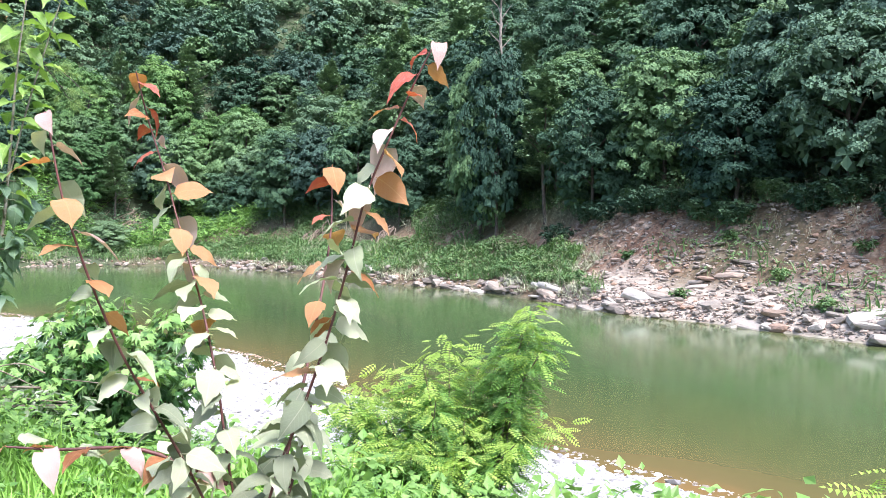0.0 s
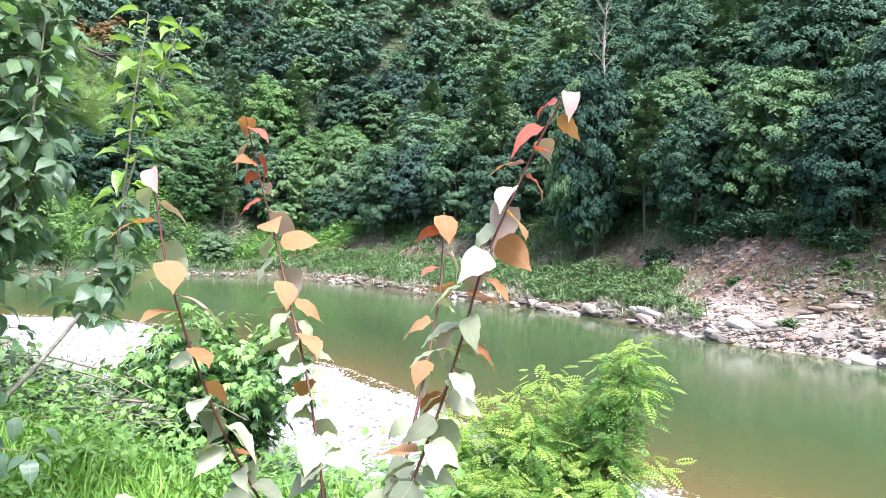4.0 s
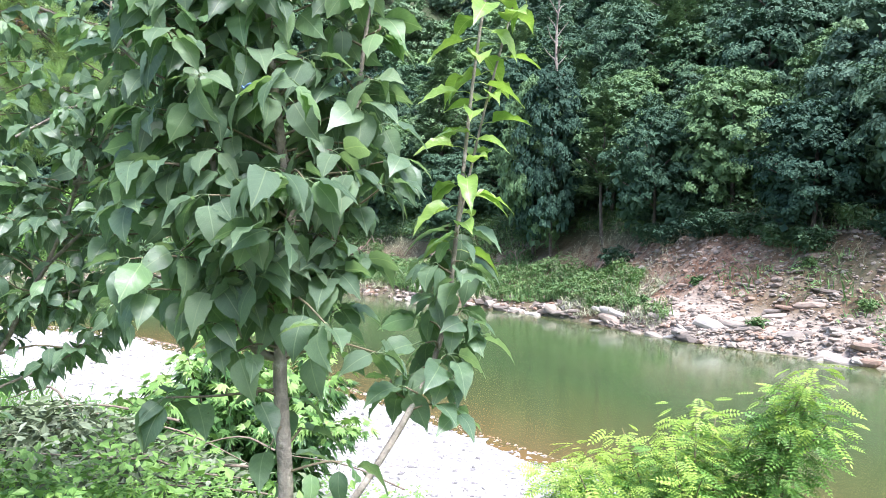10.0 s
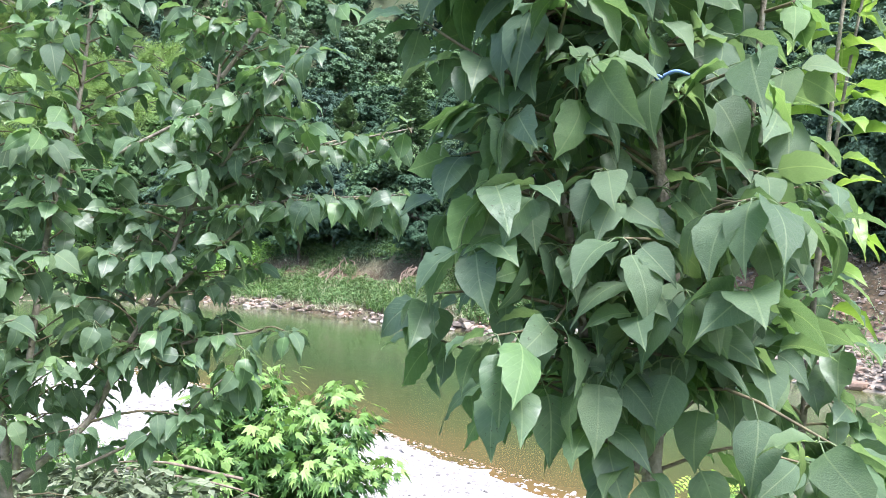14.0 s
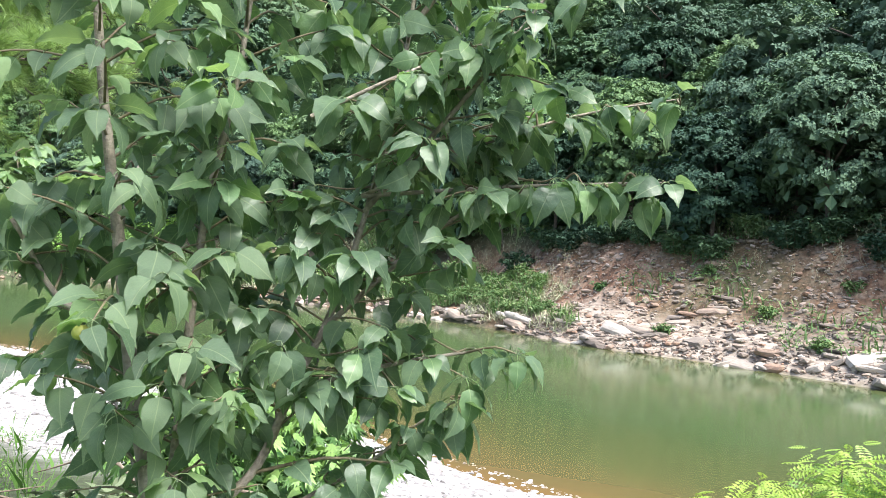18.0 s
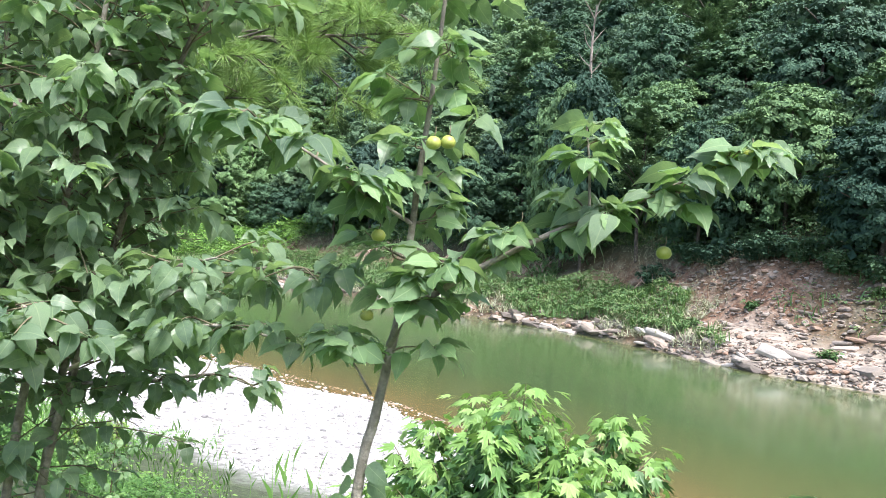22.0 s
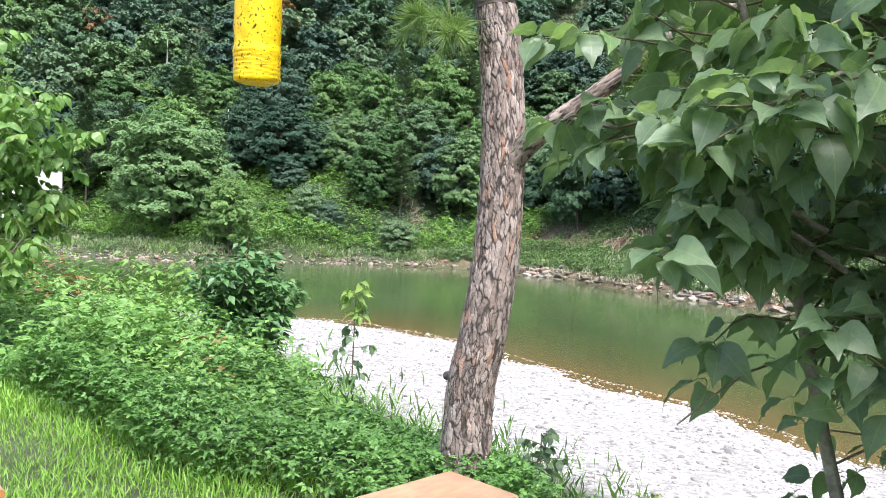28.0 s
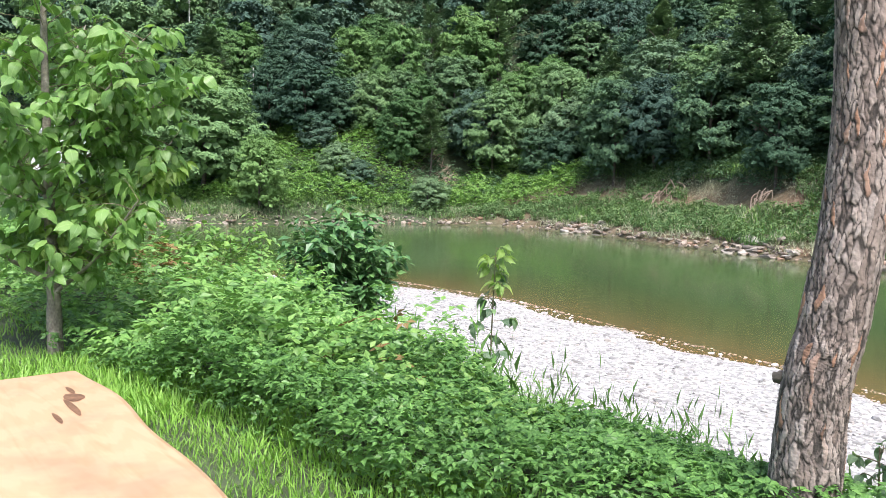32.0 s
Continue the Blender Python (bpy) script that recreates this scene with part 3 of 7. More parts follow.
M_PEAR = leaf_material("pear_leaf", (0.085, 0.154, 0.096), (0.162, 0.258, 0.152), (0.262, 0.378, 0.208), (0.37, 0.47, 0.28), 0.36, 0.53, 0.5)
# Paler copy: own tone of some leaves, and light on crown tops as colour.
M_PEAR_PALE_LIT = leaf_material("pale_lit_pear_leaf", (0.130, 0.240, 0.110), (0.200, 0.335, 0.145), (0.290, 0.440, 0.195), (0.40, 0.53, 0.28), 0.38, 0.46, 0.3)
M_FRESH = leaf_material("fresh_fruit_leaf", (0.10, 0.22, 0.055), (0.17, 0.33, 0.080), (0.28, 0.46, 0.12), (0.38, 0.52, 0.22), 0.36, 0.42, 0.2)
M_YOUNG = leaf_material("young_pear_leaf", (0.16, 0.29, 0.06), (0.26, 0.41, 0.09), (0.38, 0.53, 0.16), (0.48, 0.58, 0.28), 0.35, 0.45)
M_RED = leaf_material("red_young_leaf", (0.30, 0.045, 0.030), (0.48, 0.10, 0.055), (0.60, 0.20, 0.13), (0.55, 0.22, 0.18), 0.35, 0.38)
M_ORANGE = leaf_material("orange_leaf", (0.38, 0.13, 0.05), (0.48, 0.21, 0.08), (0.54, 0.32, 0.16), (0.60, 0.36, 0.16), 0.4, 0.40)
M_PINK = leaf_material("pale_pink_leaf", (0.46, 0.26, 0.22), (0.56, 0.40, 0.36), (0.62, 0.52, 0.45), (0.62, 0.40, 0.34), 0.38, 0.25)
M_PALE = leaf_material("pale_olive_leaf", (0.27, 0.32, 0.18), (0.40, 0.44, 0.27), (0.53, 0.55, 0.37), (0.52, 0.50, 0.38), 0.42, 0.22)
M_DULL = leaf_material("dull_grey_green_leaf", (0.12, 0.15, 0.09), (0.19, 0.22, 0.13), (0.28, 0.30, 0.19), (0.36, 0.35, 0.25), 0.42, 0.2)
M_TWIG = speckled("green_brown_twig", [(0.3, (0.10, 0.085, 0.05)), (0.7, (0.22, 0.19, 0.11))], 25, 0.7, 0.3, 90, 0.004)
M_STEM_RED = speckled("dark_red_stem", [(0.3, (0.07, 0.02, 0.02)), (0.7, (0.17, 0.06, 0.05))], 25, 0.55, 0.3, 90, 0.004)
M_TRUNK = speckled("smooth_grey_bark", [(0.3, (0.15, 0.135, 0.105)), (0.55, (0.30, 0.27, 0.215)), (0.72, (0.44, 0.41, 0.34))], 22, 0.85, 0.7, 90, 0.008)


def leaf_mesh(name, mat, seed, wide=0.62, droop=0.35, fold=0.30, petiole=0.42, stations=11, curl=0.0):
    """An ovate, pointed leaf of unit length on a petiole; +y is outward, the upper face looks to +z."""
    rng = np.random.default_rng(seed)
    s = np.linspace(0, 1, stations)
    half = wide / 2 * np.sin(np.pi * np.clip(s, 0, 1) ** 0.64) ** 0.78
    half[0], half[-1] = 0.02, 0.0
    tipped = np.interp(s, [0.70, 0.86, 1.0], [1.0, 0.60, 0.4])
    half *= tipped
    bend = -droop * s**2 * 0.9
    mid = np.stack([0.04 * np.sin(3 * s + rng.uniform(0, 6)), petiole + s - 0.12 * droop * s**3, bend], -1)
    wave = rng.normal(0, 0.028, (2, stations))
    left = mid + np.stack([-half * np.cos(fold), 0 * s, half * np.sin(fold) + wave[0] - curl * half], -1)
    right = mid + np.stack([half * np.cos(fold), 0 * s, half * np.sin(fold) + wave[1] - curl * half], -1)
    v = np.concatenate([mid, left, right])
    n = stations
    uv = np.concatenate([np.stack([0 * s + 0.5, s], -1), np.stack([0.5 - half / wide, s], -1), np.stack([0.5 + half / wide, s], -1)])
    k = np.arange(n - 1)
    f = np.concatenate([np.stack([k, k + 1, n + k + 1, n + k], -1), np.stack([k, 2 * n + k, 2 * n + k + 1, k + 1], -1)])
    stalk = smooth_line([(0, 0, 0), (0, petiole * 0.5, 0.05), (mid[0][0], petiole + 0.02, 0)], 2)
    tv, tf = tube(stalk, 0.018, 0.014, 3)
    uvs = np.concatenate([uv, np.full((len(tv), 2), 0.5)])
    vv, ff = merge([(v, f), (tv, tf)])
    return mesh_of(name, vv, ff, mat, uv=uvs)


def leaf_set(name, mat, seed, count=5, **shape):
    out = []
    rng = np.random.default_rng(seed)
    for k in range(count):
        out.append(leaf_mesh(name, mat, seed + k, wide=shape.get("wide", 0.66) * rng.uniform(0.9, 1.12), droop=rng.uniform(*shape.get("droop", (0.3, 1.0))), fold=rng.uniform(*shape.get("fold", (-0.22, 0.36))), petiole=shape.get("petiole", 0.34) * rng.uniform(0.8, 1.2)))
    return out


PEAR_LEAVES = leaf_set("pear_leaf", M_PEAR, 100, 6)
PALE_LIT_LEAVES = leaf_set("pale_lit_leaf", M_PEAR_PALE_LIT, 120, 4)
FRESH_LEAVES = leaf_set("fresh_leaf", M_FRESH, 145, 4)
YOUNG_LEAVES = leaf_set("young_leaf", M_YOUNG, 130, 5, droop=(0.4, 1.0), fold=(0.3, 0.7), wide=0.56)
SETS = {
    "red": leaf_set("red_leaf", M_RED, 150, 3, wide=0.60, petiole=0.16),
    "orange": leaf_set("orange_leaf", M_ORANGE, 160, 3, wide=0.72, petiole=0.14),
    "pink": leaf_set("pink_leaf", M_PINK, 170, 3, wide=0.66, petiole=0.14),
    "pale": leaf_set("pale_leaf", M_PALE, 180, 4, wide=0.66, petiole=0.14),
    "dull": leaf_set("dull_leaf", M_DULL, 190, 4, wide=0.62, petiole=0.14),
}


def mat4(rot, at, size):
    m = Matrix.Identity(4)
    for i in range(3):
        for j in range(3):
            m[i][j] = float(rot[i, j]) * size
        m[i][3] = float(at[i])
    return m


def along(line, u):
    """Point and direction at the share u of a line."""
    seg = np.linalg.norm(np.diff(line, axis=0), axis=1)
    run = np.concatenate([[0], np.cumsum(seg)])
    s = u * run[-1]
    k = min(int(np.searchsorted(run, s, side="right")) - 1, len(seg) - 1)
    f = (s - run[k]) / max(seg[k], 1e-6)
    d = line[k + 1] - line[k]
    return line[k] + d * f, d / (np.linalg.norm(d) + 1e-9), run[-1]


class Sapling:
    """A small tree under one Empty: trunk, branches, twigs, and leaves that are parts of their own up to a limit."""

    def __init__(self, name, label, category, base, seed, trunk_mat, twig_mat, limit=300):
        self.ob = thing(name, label, category, base)
        self.base = np.array(base, float)
        self.rng = np.random.default_rng(seed)
        self.trunk_mat, self.twig_mat, self.limit = trunk_mat, twig_mat, limit
        self.twigs, self.leaves, self.light, self.keep, self.pitch = [], [], 0.12, None, (-0.95, 0.25)

    def limb(self, name, pts, r0, r1, steps=5, sides=8):
        line = smooth_line(np.array(pts, float), steps)
        part(name, mesh_of(name, *tube(line - self.base, r0, r1, sides, self.rng, 0.06), self.trunk_mat), self.ob)
        return line

    def twig(self, start, heading, rise, length, r=0.004, sag=0.0):
        d = np.array([np.cos(heading) * np.cos(rise), np.sin(heading) * np.cos(rise), np.sin(rise)])
        p1 = start + d * length * 0.5 + self.rng.normal(0, 0.012, 3)
        p2 = start + d * length + np.array([0, 0, -sag * length])
        line = smooth_line([start, p1, p2], 3)
        self.twigs.append(tube(line - self.base, r, r * 0.5, 5))
        return line

    def leaf(self, at, heading, pitch, roll, size, kind):
        # Chance of the paler leaf rises above 2.05 m: top light put into colour.
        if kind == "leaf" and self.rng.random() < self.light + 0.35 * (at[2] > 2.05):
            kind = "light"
        self.leaves.append((np.asarray(at), heading, pitch, roll, size, kind))

    def rosette(self, at, count, size, kind, heading=None, spread=6.28, pitch=(-0.95, 0.25)):
        a0 = self.rng.uniform(0, 6.28) if heading is None else heading
        for k in range(count):
            a = a0 + (k / count - 0.5) * spread + self.rng.normal(0, 0.25)
            self.leaf(at, a, self.rng.uniform(*pitch), self.rng.normal(0, 0.5), size * self.rng.uniform(0.7, 1.15), kind)

    def leafy_twig(self, line, gap, size, kind, start=0.2, pitch=None, end=4):
        pitch = pitch or self.pitch
        _, _, length = along(line, 0.5)
        n = max(1, int(length * (1 - start) / gap))
        for k in range(n):
            at, d, _ = along(line, start + (1 - start) * (k + 0.5) / n)
            a = math.atan2(d[1], d[0]) + (1 if k % 2 else -1) * self.rng.uniform(0.6, 1.5)
            self.leaf(at, a, self.rng.uniform(*pitch), self.rng.normal(0, 0.5), size * self.rng.uniform(0.75, 1.15), kind)
        if end:
            at, d, _ = along(line, 1.0)
            self.rosette(at, end, size, kind, math.atan2(d[1], d[0]), 4.2, pitch)

    def crown(self, line, lo, hi, count, length, gap, size, kind, rise=(0.1, 0.8), end=4, facing=None):
        """Leafy twigs all round a limb between two shares of its length."""
        for k in range(count):
            u = lo + (hi - lo) * (k + self.rng.uniform(0, 1)) / count
            at, d, _ = along(line, min(u, 1.0))
            a = k * 2.4 + self.rng.normal(0, 0.4)
            ln = self.rng.uniform(*length) * (1.0 - 0.35 * (u - lo) / max(hi - lo, 1e-3))
            if self.keep and not self.keep(at + np.array([math.cos(a), math.sin(a), 0.3]) * ln):
                continue
            t = self.twig(at, a, self.rng.uniform(*rise), ln, 0.0035, self.rng.uniform(0, 0.25))
            self.leafy_twig(t, gap, size, kind, end=end)

    def finish(self, sets, view):
        if self.twigs:
            tagged(part("twig_work", mesh_of("twigs", *merge(self.twigs), self.twig_mat), self.ob, "thin leafy twigs"), kind="stuff")
        near = sorted(range(len(self.leaves)), key=lambda k: np.linalg.norm(self.leaves[k][0][:2] - np.array(view)))
        rest = []
        for n, k in enumerate(near):
            at, a, p, r, size, kind = self.leaves[k]
            rot = turns(np.array([a]), np.array([p]), np.array([r]))[0]
            pool = sets[kind]
            me = pool[int(self.rng.integers(0, len(pool)))]
            if n < self.limit:
                ob = part("leaf", me, self.ob)
                ob.matrix_local = mat4(rot, at - self.base, size)
            else:
                rest.append((me, rot, at - self.base, size))
        by = {}
        for me, rot, at, size in rest:
            by.setdefault(me.materials[0].name, []).append((me, rot, at, size))
        for rows in by.values():
            vs, fs, uvs, n = [], [], [], 0
            for me, rot, at, size in rows:
                v = np.empty(len(me.vertices) * 3, np.float32)
                me.vertices.foreach_get("co", v)
                v = v.reshape(-1, 3)
                f = np.empty(len(me.loops), np.int32)
                me.loops.foreach_get("vertex_index", f)
                u = np.empty(len(me.loops) * 2, np.float32)
                me.uv_layers[0].data.foreach_get("uv", u)
                pv = np.zeros((len(v), 2), np.float32)
                pv[f] = u.reshape(-1, 2)
                vs.append(v @ rot.T * size + at)
                fs.append(f.reshape(-1, 4) + n)
                uvs.append(pv)
                n += len(v)
            me = mesh_of("more_leaves", np.concatenate(vs), np.concatenate(fs), rows[0][0].materials[0], uv=np.concatenate(uvs))
            tagged(part("foliage", me, self.ob, "leaves deeper in the crown"), kind="stuff")
        return self.ob


PEARS = {"leaf": PEAR_LEAVES, "light": PALE_LIT_LEAVES, "young": YOUNG_LEAVES}

# ---- the slim tree with the pale leader beside it
T1 = Sapling("pear_tree", "young pear tree with drooping dark leaves and a pale green leader", "tree", (-2.64, 1.56, 0.25), 1, M_TRUNK, M_TWIG, 330)
T1.light = 0.12
T1.keep = lambda p: (p[1] > 1.18 or T1.rng.random() < 0.35) and (p[2] < 1.3 or p[1] > 1.80 or p[0] < -2.49 - 0.25 * max(0.0, 1.85 - p[2]) or T1.rng.random() < 0.45)
trunk = T1.limb("trunk", [(-2.64, 1.56, 0.15), (-2.64, 1.55, 0.98), (-2.65, 1.53, 1.38), (-2.62, 1.53, 1.62), (-2.67, 1.49, 2.1), (-2.71, 1.42, 2.9)], 0.021, 0.006)
left = T1.limb("branch", [(-2.64, 1.54, 1.36), (-2.72, 1.48, 1.43), (-2.77, 1.45, 1.75), (-2.88, 1.38, 2.4)], 0.011, 0.004)
right = T1.limb("branch", [(-2.63, 1.53, 1.5), (-2.55, 1.58, 1.62), (-2.51, 1.62, 2.0), (-2.47, 1.66, 2.55)], 0.009, 0.003)
low = T1.limb("branch", [(-2.64, 1.55, 0.86), (-2.53, 1.66, 1.03), (-2.45, 1.80, 1.24), (-2.43, 1.92, 1.42), (-2.41, 1.95, 1.7), (-2.38, 1.97, 2.1), (-2.34, 2.0, 2.46)], 0.010, 0.0025)
fork = T1.limb("branch", [(-2.41, 1.95, 1.68), (-2.37, 2.02, 2.0), (-2.32, 2.09, 2.3), (-2.29, 2.13, 2.47)], 0.004, 0.002)
T1.crown(trunk, 0.44, 0.99, 135, (0.12, 0.34), 0.042, 0.083, "leaf")
T1.crown(left, 0.10, 0.99, 84, (0.11, 0.28), 0.042, 0.083, "leaf")
T1.crown(right, 0.04, 0.99, 46, (0.05, 0.16), 0.045, 0.083, "leaf")
T1.crown(low, 0.26, 0.55, 20, (0.04, 0.13), 0.04, 0.088, "leaf")
T1.crown(trunk, 0.20, 0.42, 13, (0.06, 0.20), 0.05, 0.085, "leaf", rise=(-0.2, 0.5))
for u in (0.18, 0.30, 0.36):
    T1.rosette(along(trunk, u)[0], 6, 0.085, "leaf")
t = T1.twig(np.array([-2.65, 1.53, 1.30]), 3.6, -0.1, 0.26)
T1.leafy_twig(t, 0.05, 0.085, "leaf", end=6)
for line, n in ((low, 30), (fork, 20)):
    for k in range(n):
        u = 0.52 + 0.48 * k / (n - 1) if line is low else 0.1 + 0.9 * k / (n - 1)
        T1.leaf(along(line, u)[0], k * 2.5 + 0.4, T1.rng.uniform(-0.4, 0.5), T1.rng.normal(0, 0.3), 0.112 * T1.rng.uniform(0.75, 1.15), "young")
T1.leaves = [q for q in T1.leaves if not (q[0][2] < 1.36 and math.hypot(q[0][0] + 2.64, q[0][1] - 1.54) < 0.22 and T1.rng.random() < 0.55)]
T1.finish(PEARS, (-1.2, 0.2))

# ---- the many-stemmed tree passed closest
C = Sapling("pear_tree", "many-stemmed young pear tree with glossy dark leaves", "tree", (-4.70, 1.95, 0.25), 2, M_TRUNK, M_TWIG, 330)
C_TRUNK = [(-4.64, 1.99, 0.15), (-4.67, 1.96, 1.0), (-4.71, 1.92, 1.4), (-4.74, 1.89, 1.75), (-4.78, 1.87, 2.1), (-4.84, 1.85, 2.8)]
c1 = C.limb("trunk", C_TRUNK, 0.022, 0.006)
c2 = C.limb("branch", [(-4.65, 1.98, 1.02), (-4.64, 2.02, 1.44), (-4.62, 2.05, 1.78), (-4.57, 2.11, 2.19), (-4.55, 2.15, 2.7)], 0.013, 0.004)
c3 = C.limb("branch", [(-4.65, 1.99, 0.98), (-4.59, 2.06, 1.06), (-4.51, 2.14, 1.17), (-4.45, 2.2, 1.36), (-4.39, 2.26, 1.53), (-4.33, 2.32, 1.78), (-4.26, 2.39, 2.2), (-4.23, 2.41, 2.6)], 0.014, 0.004)
c4 = C.limb("branch", [(-4.30, 2.35, 1.95), (-4.10, 2.48, 2.03), (-3.90, 2.60, 2.10)], 0.006, 0.002)
c5 = C.limb("branch", [(-4.74, 1.88, 1.52), (-4.84, 1.83, 1.58), (-4.92, 1.80, 1.72), (-4.98, 1.78, 1.8)], 0.008, 0.003)
C.keep = lambda p: p[0] > -4.98 or C.rng.random() < 0.25
C.crown(c1, 0.28, 0.99, 66, (0.14, 0.36), 0.040, 0.083, "leaf")
C.crown(c2, 0.05, 0.99, 56, (0.14, 0.32), 0.040, 0.083, "leaf")
C.crown(c3, 0.2, 0.99, 58, (0.12, 0.32), 0.045, 0.083, "leaf")
C.crown(c4, 0.1, 1.0, 12, (0.06, 0.14), 0.04, 0.08, "leaf", rise=(-0.2, 0.5))
C.keep = None
C.crown(c5, 0.2, 1.0, 7, (0.05, 0.14), 0.05, 0.085, "leaf")
t = C.twig(np.array([-4.52, 2.13, 1.15]), 0.35, 0.1, 0.34, 0.005)
C.leafy_twig(t, 0.06, 0.08, "leaf", end=6)
for pts in ([(-4.40, 2.25, 1.5), (-4.15, 2.35, 1.75), (-3.95, 2.42, 1.9)], [(-4.33, 2.32, 1.8), (-4.05, 2.3, 2.1), (-3.85, 2.3, 2.35)], [(-4.45, 2.2, 1.35), (-4.22, 2.3, 1.42), (-4.05, 2.4, 1.45)], [(-4.24, 2.40, 2.3), (-4.05, 2.5, 2.6), (-3.9, 2.55, 2.8)]):
    line = C.limb("branch", pts, 0.008, 0.003)
    C.crown(line, 0.1, 1.0, 14, (0.08, 0.24), 0.045, 0.082, "leaf", rise=(-0.2, 0.6), end=5)
for pts in ([(-4.33, 2.3, 1.84), (-4.08, 2.4, 1.97), (-3.82, 2.45, 2.06), (-3.56, 2.5, 2.11)], [(-4.33, 2.3, 1.84), (-3.93, 2.42, 1.88), (-3.58, 2.5, 1.9)], [(-4.38, 2.1, 2.01), (-4.18, 2.2, 2.13), (-3.91, 2.3, 2.25)], [(-4.55, 2.12, 1.0), (-4.3, 2.3, 1.15), (-4.16, 2.3, 1.27), (-4.03, 2.3, 1.36)]):
    line = C.limb("branch", pts, 0.006, 0.002)
    C.crown(line, 0.3, 1.0, 11, (0.03, 0.10), 0.05, 0.080, "leaf", rise=(-0.2, 0.5), end=4)
for pts in ([(-4.67, 1.97, 0.95), (-4.85, 2.12, 1.12), (-5.08, 2.28, 1.30), (-5.25, 2.31, 1.34), (-5.40, 2.30, 1.33)], [(-4.74, 1.90, 1.65), (-4.90, 2.12, 1.82), (-5.04, 2.36, 1.95), (-5.12, 2.5, 2.0)]):
    line = C.limb("branch", pts, 0.005, 0.002)
    C.crown(line, 0.45, 1.0, 10, (0.03, 0.09), 0.05, 0.075, "leaf", rise=(-0.1, 0.6), end=4)
C.finish(PEARS, (-4.3, 0.8))

# ---- the tree with green fruit on a long slanting branch
B = Sapling("pear_tree", "slender young pear tree bearing small green fruit", "tree", (-6.62, 2.83, 0.2), 3, M_TRUNK, M_TWIG, 320)
B.light = 0.34
b1 = B.limb("trunk", [(-6.66, 2.82, 0.1), (-6.60, 2.84, 0.99), (-6.57, 2.86, 1.21), (-6.54, 2.87, 1.4), (-6.52, 2.88, 1.55), (-6.51, 2.89, 1.75), (-6.50, 2.9, 1.94), (-6.48, 2.91, 2.2), (-6.45, 2.92, 2.7)], 0.0165, 0.004)
b2 = B.limb("branch", [(-6.54, 2.86, 1.42), (-6.45, 2.78, 1.52), (-6.30, 2.79, 1.63), (-6.14, 2.84, 1.73), (-6.01, 2.88, 1.8), (-5.87, 2.92, 1.86), (-5.70, 2.97, 1.97)], 0.011, 0.003)
b3 = B.limb("branch", [(-6.01, 2.88, 1.8), (-6.02, 2.88, 1.93), (-6.03, 2.87, 2.02)], 0.004, 0.002)
b4 = B.limb("branch", [(-6.51, 2.88, 1.76), (-6.50, 2.60, 1.82), (-6.58, 2.51, 1.89), (-6.71, 2.43, 1.97)], 0.006, 0.002)
b5 = B.limb("branch", [(-6.58, 2.85, 1.28), (-6.64, 2.82, 1.38), (-6.68, 2.81, 1.40)], 0.004, 0.002)
for line, us in ((b2, (0.18, 0.25, 0.31, 0.37, 0.43, 0.49, 0.55, 0.60, 0.65, 0.70, 0.75, 0.80, 0.86, 0.91, 0.96, 1.0)), (b3, (0.5, 0.8, 1.0)), (b4, (0.35, 0.45, 0.55, 0.65, 0.72, 0.8, 0.86, 0.92, 0.97, 1.0)), (b5, (0.7, 1.0))):
    for u in us:
        at = along(line, u)[0]
        tw = B.twig(at, B.rng.uniform(0, 6.28), B.rng.uniform(-0.1, 0.7), B.rng.uniform(0.03, 0.12), 0.003)
        B.rosette(along(tw, 1.0)[0], 13, 0.084, "leaf", pitch=(-0.4, 0.35))
for u in (0.50, 0.56, 0.60, 0.64, 0.68, 0.72, 0.77, 0.82, 0.88, 0.94, 0.99):
    at = along(b1, u)[0]
    for q in range(4):
        tw = B.twig(at, B.rng.uniform(0, 6.28), B.rng.uniform(0, 0.5), B.rng.uniform(0.05, 0.20), 0.003)
        B.leafy_twig(tw, 0.040, 0.082, "leaf", end=6, pitch=(-0.45, 0.45))
for u in (0.20, 0.23, 0.25, 0.27, 0.29, 0.31, 0.33, 0.35, 0.37):
    B.leaf(along(b1, u)[0], 3.3 + B.rng.normal(0, 0.3), 0.2, 1.2, 0.075, "leaf")
    B.leaf(along(b1, u + 0.01)[0], 0.1 + B.rng.normal(0, 0.3), -0.3, -1.0, 0.075, "leaf")
B.finish(PEARS, (-5.5, 0.9))
M_FRUIT = speckled("green_pear_skin", [(0.3, (0.28, 0.34, 0.06)), (0.7, (0.42, 0.46, 0.10))], 30, 0.4, 0.1, 220, 0.002)
M_FRUIT_EYE = speckled("brown_fruit_eye", [(0.3, (0.08, 0.05, 0.03)), (0.7, (0.14, 0.09, 0.05))], 60, 0.8, 0.2, 200, 0.002)


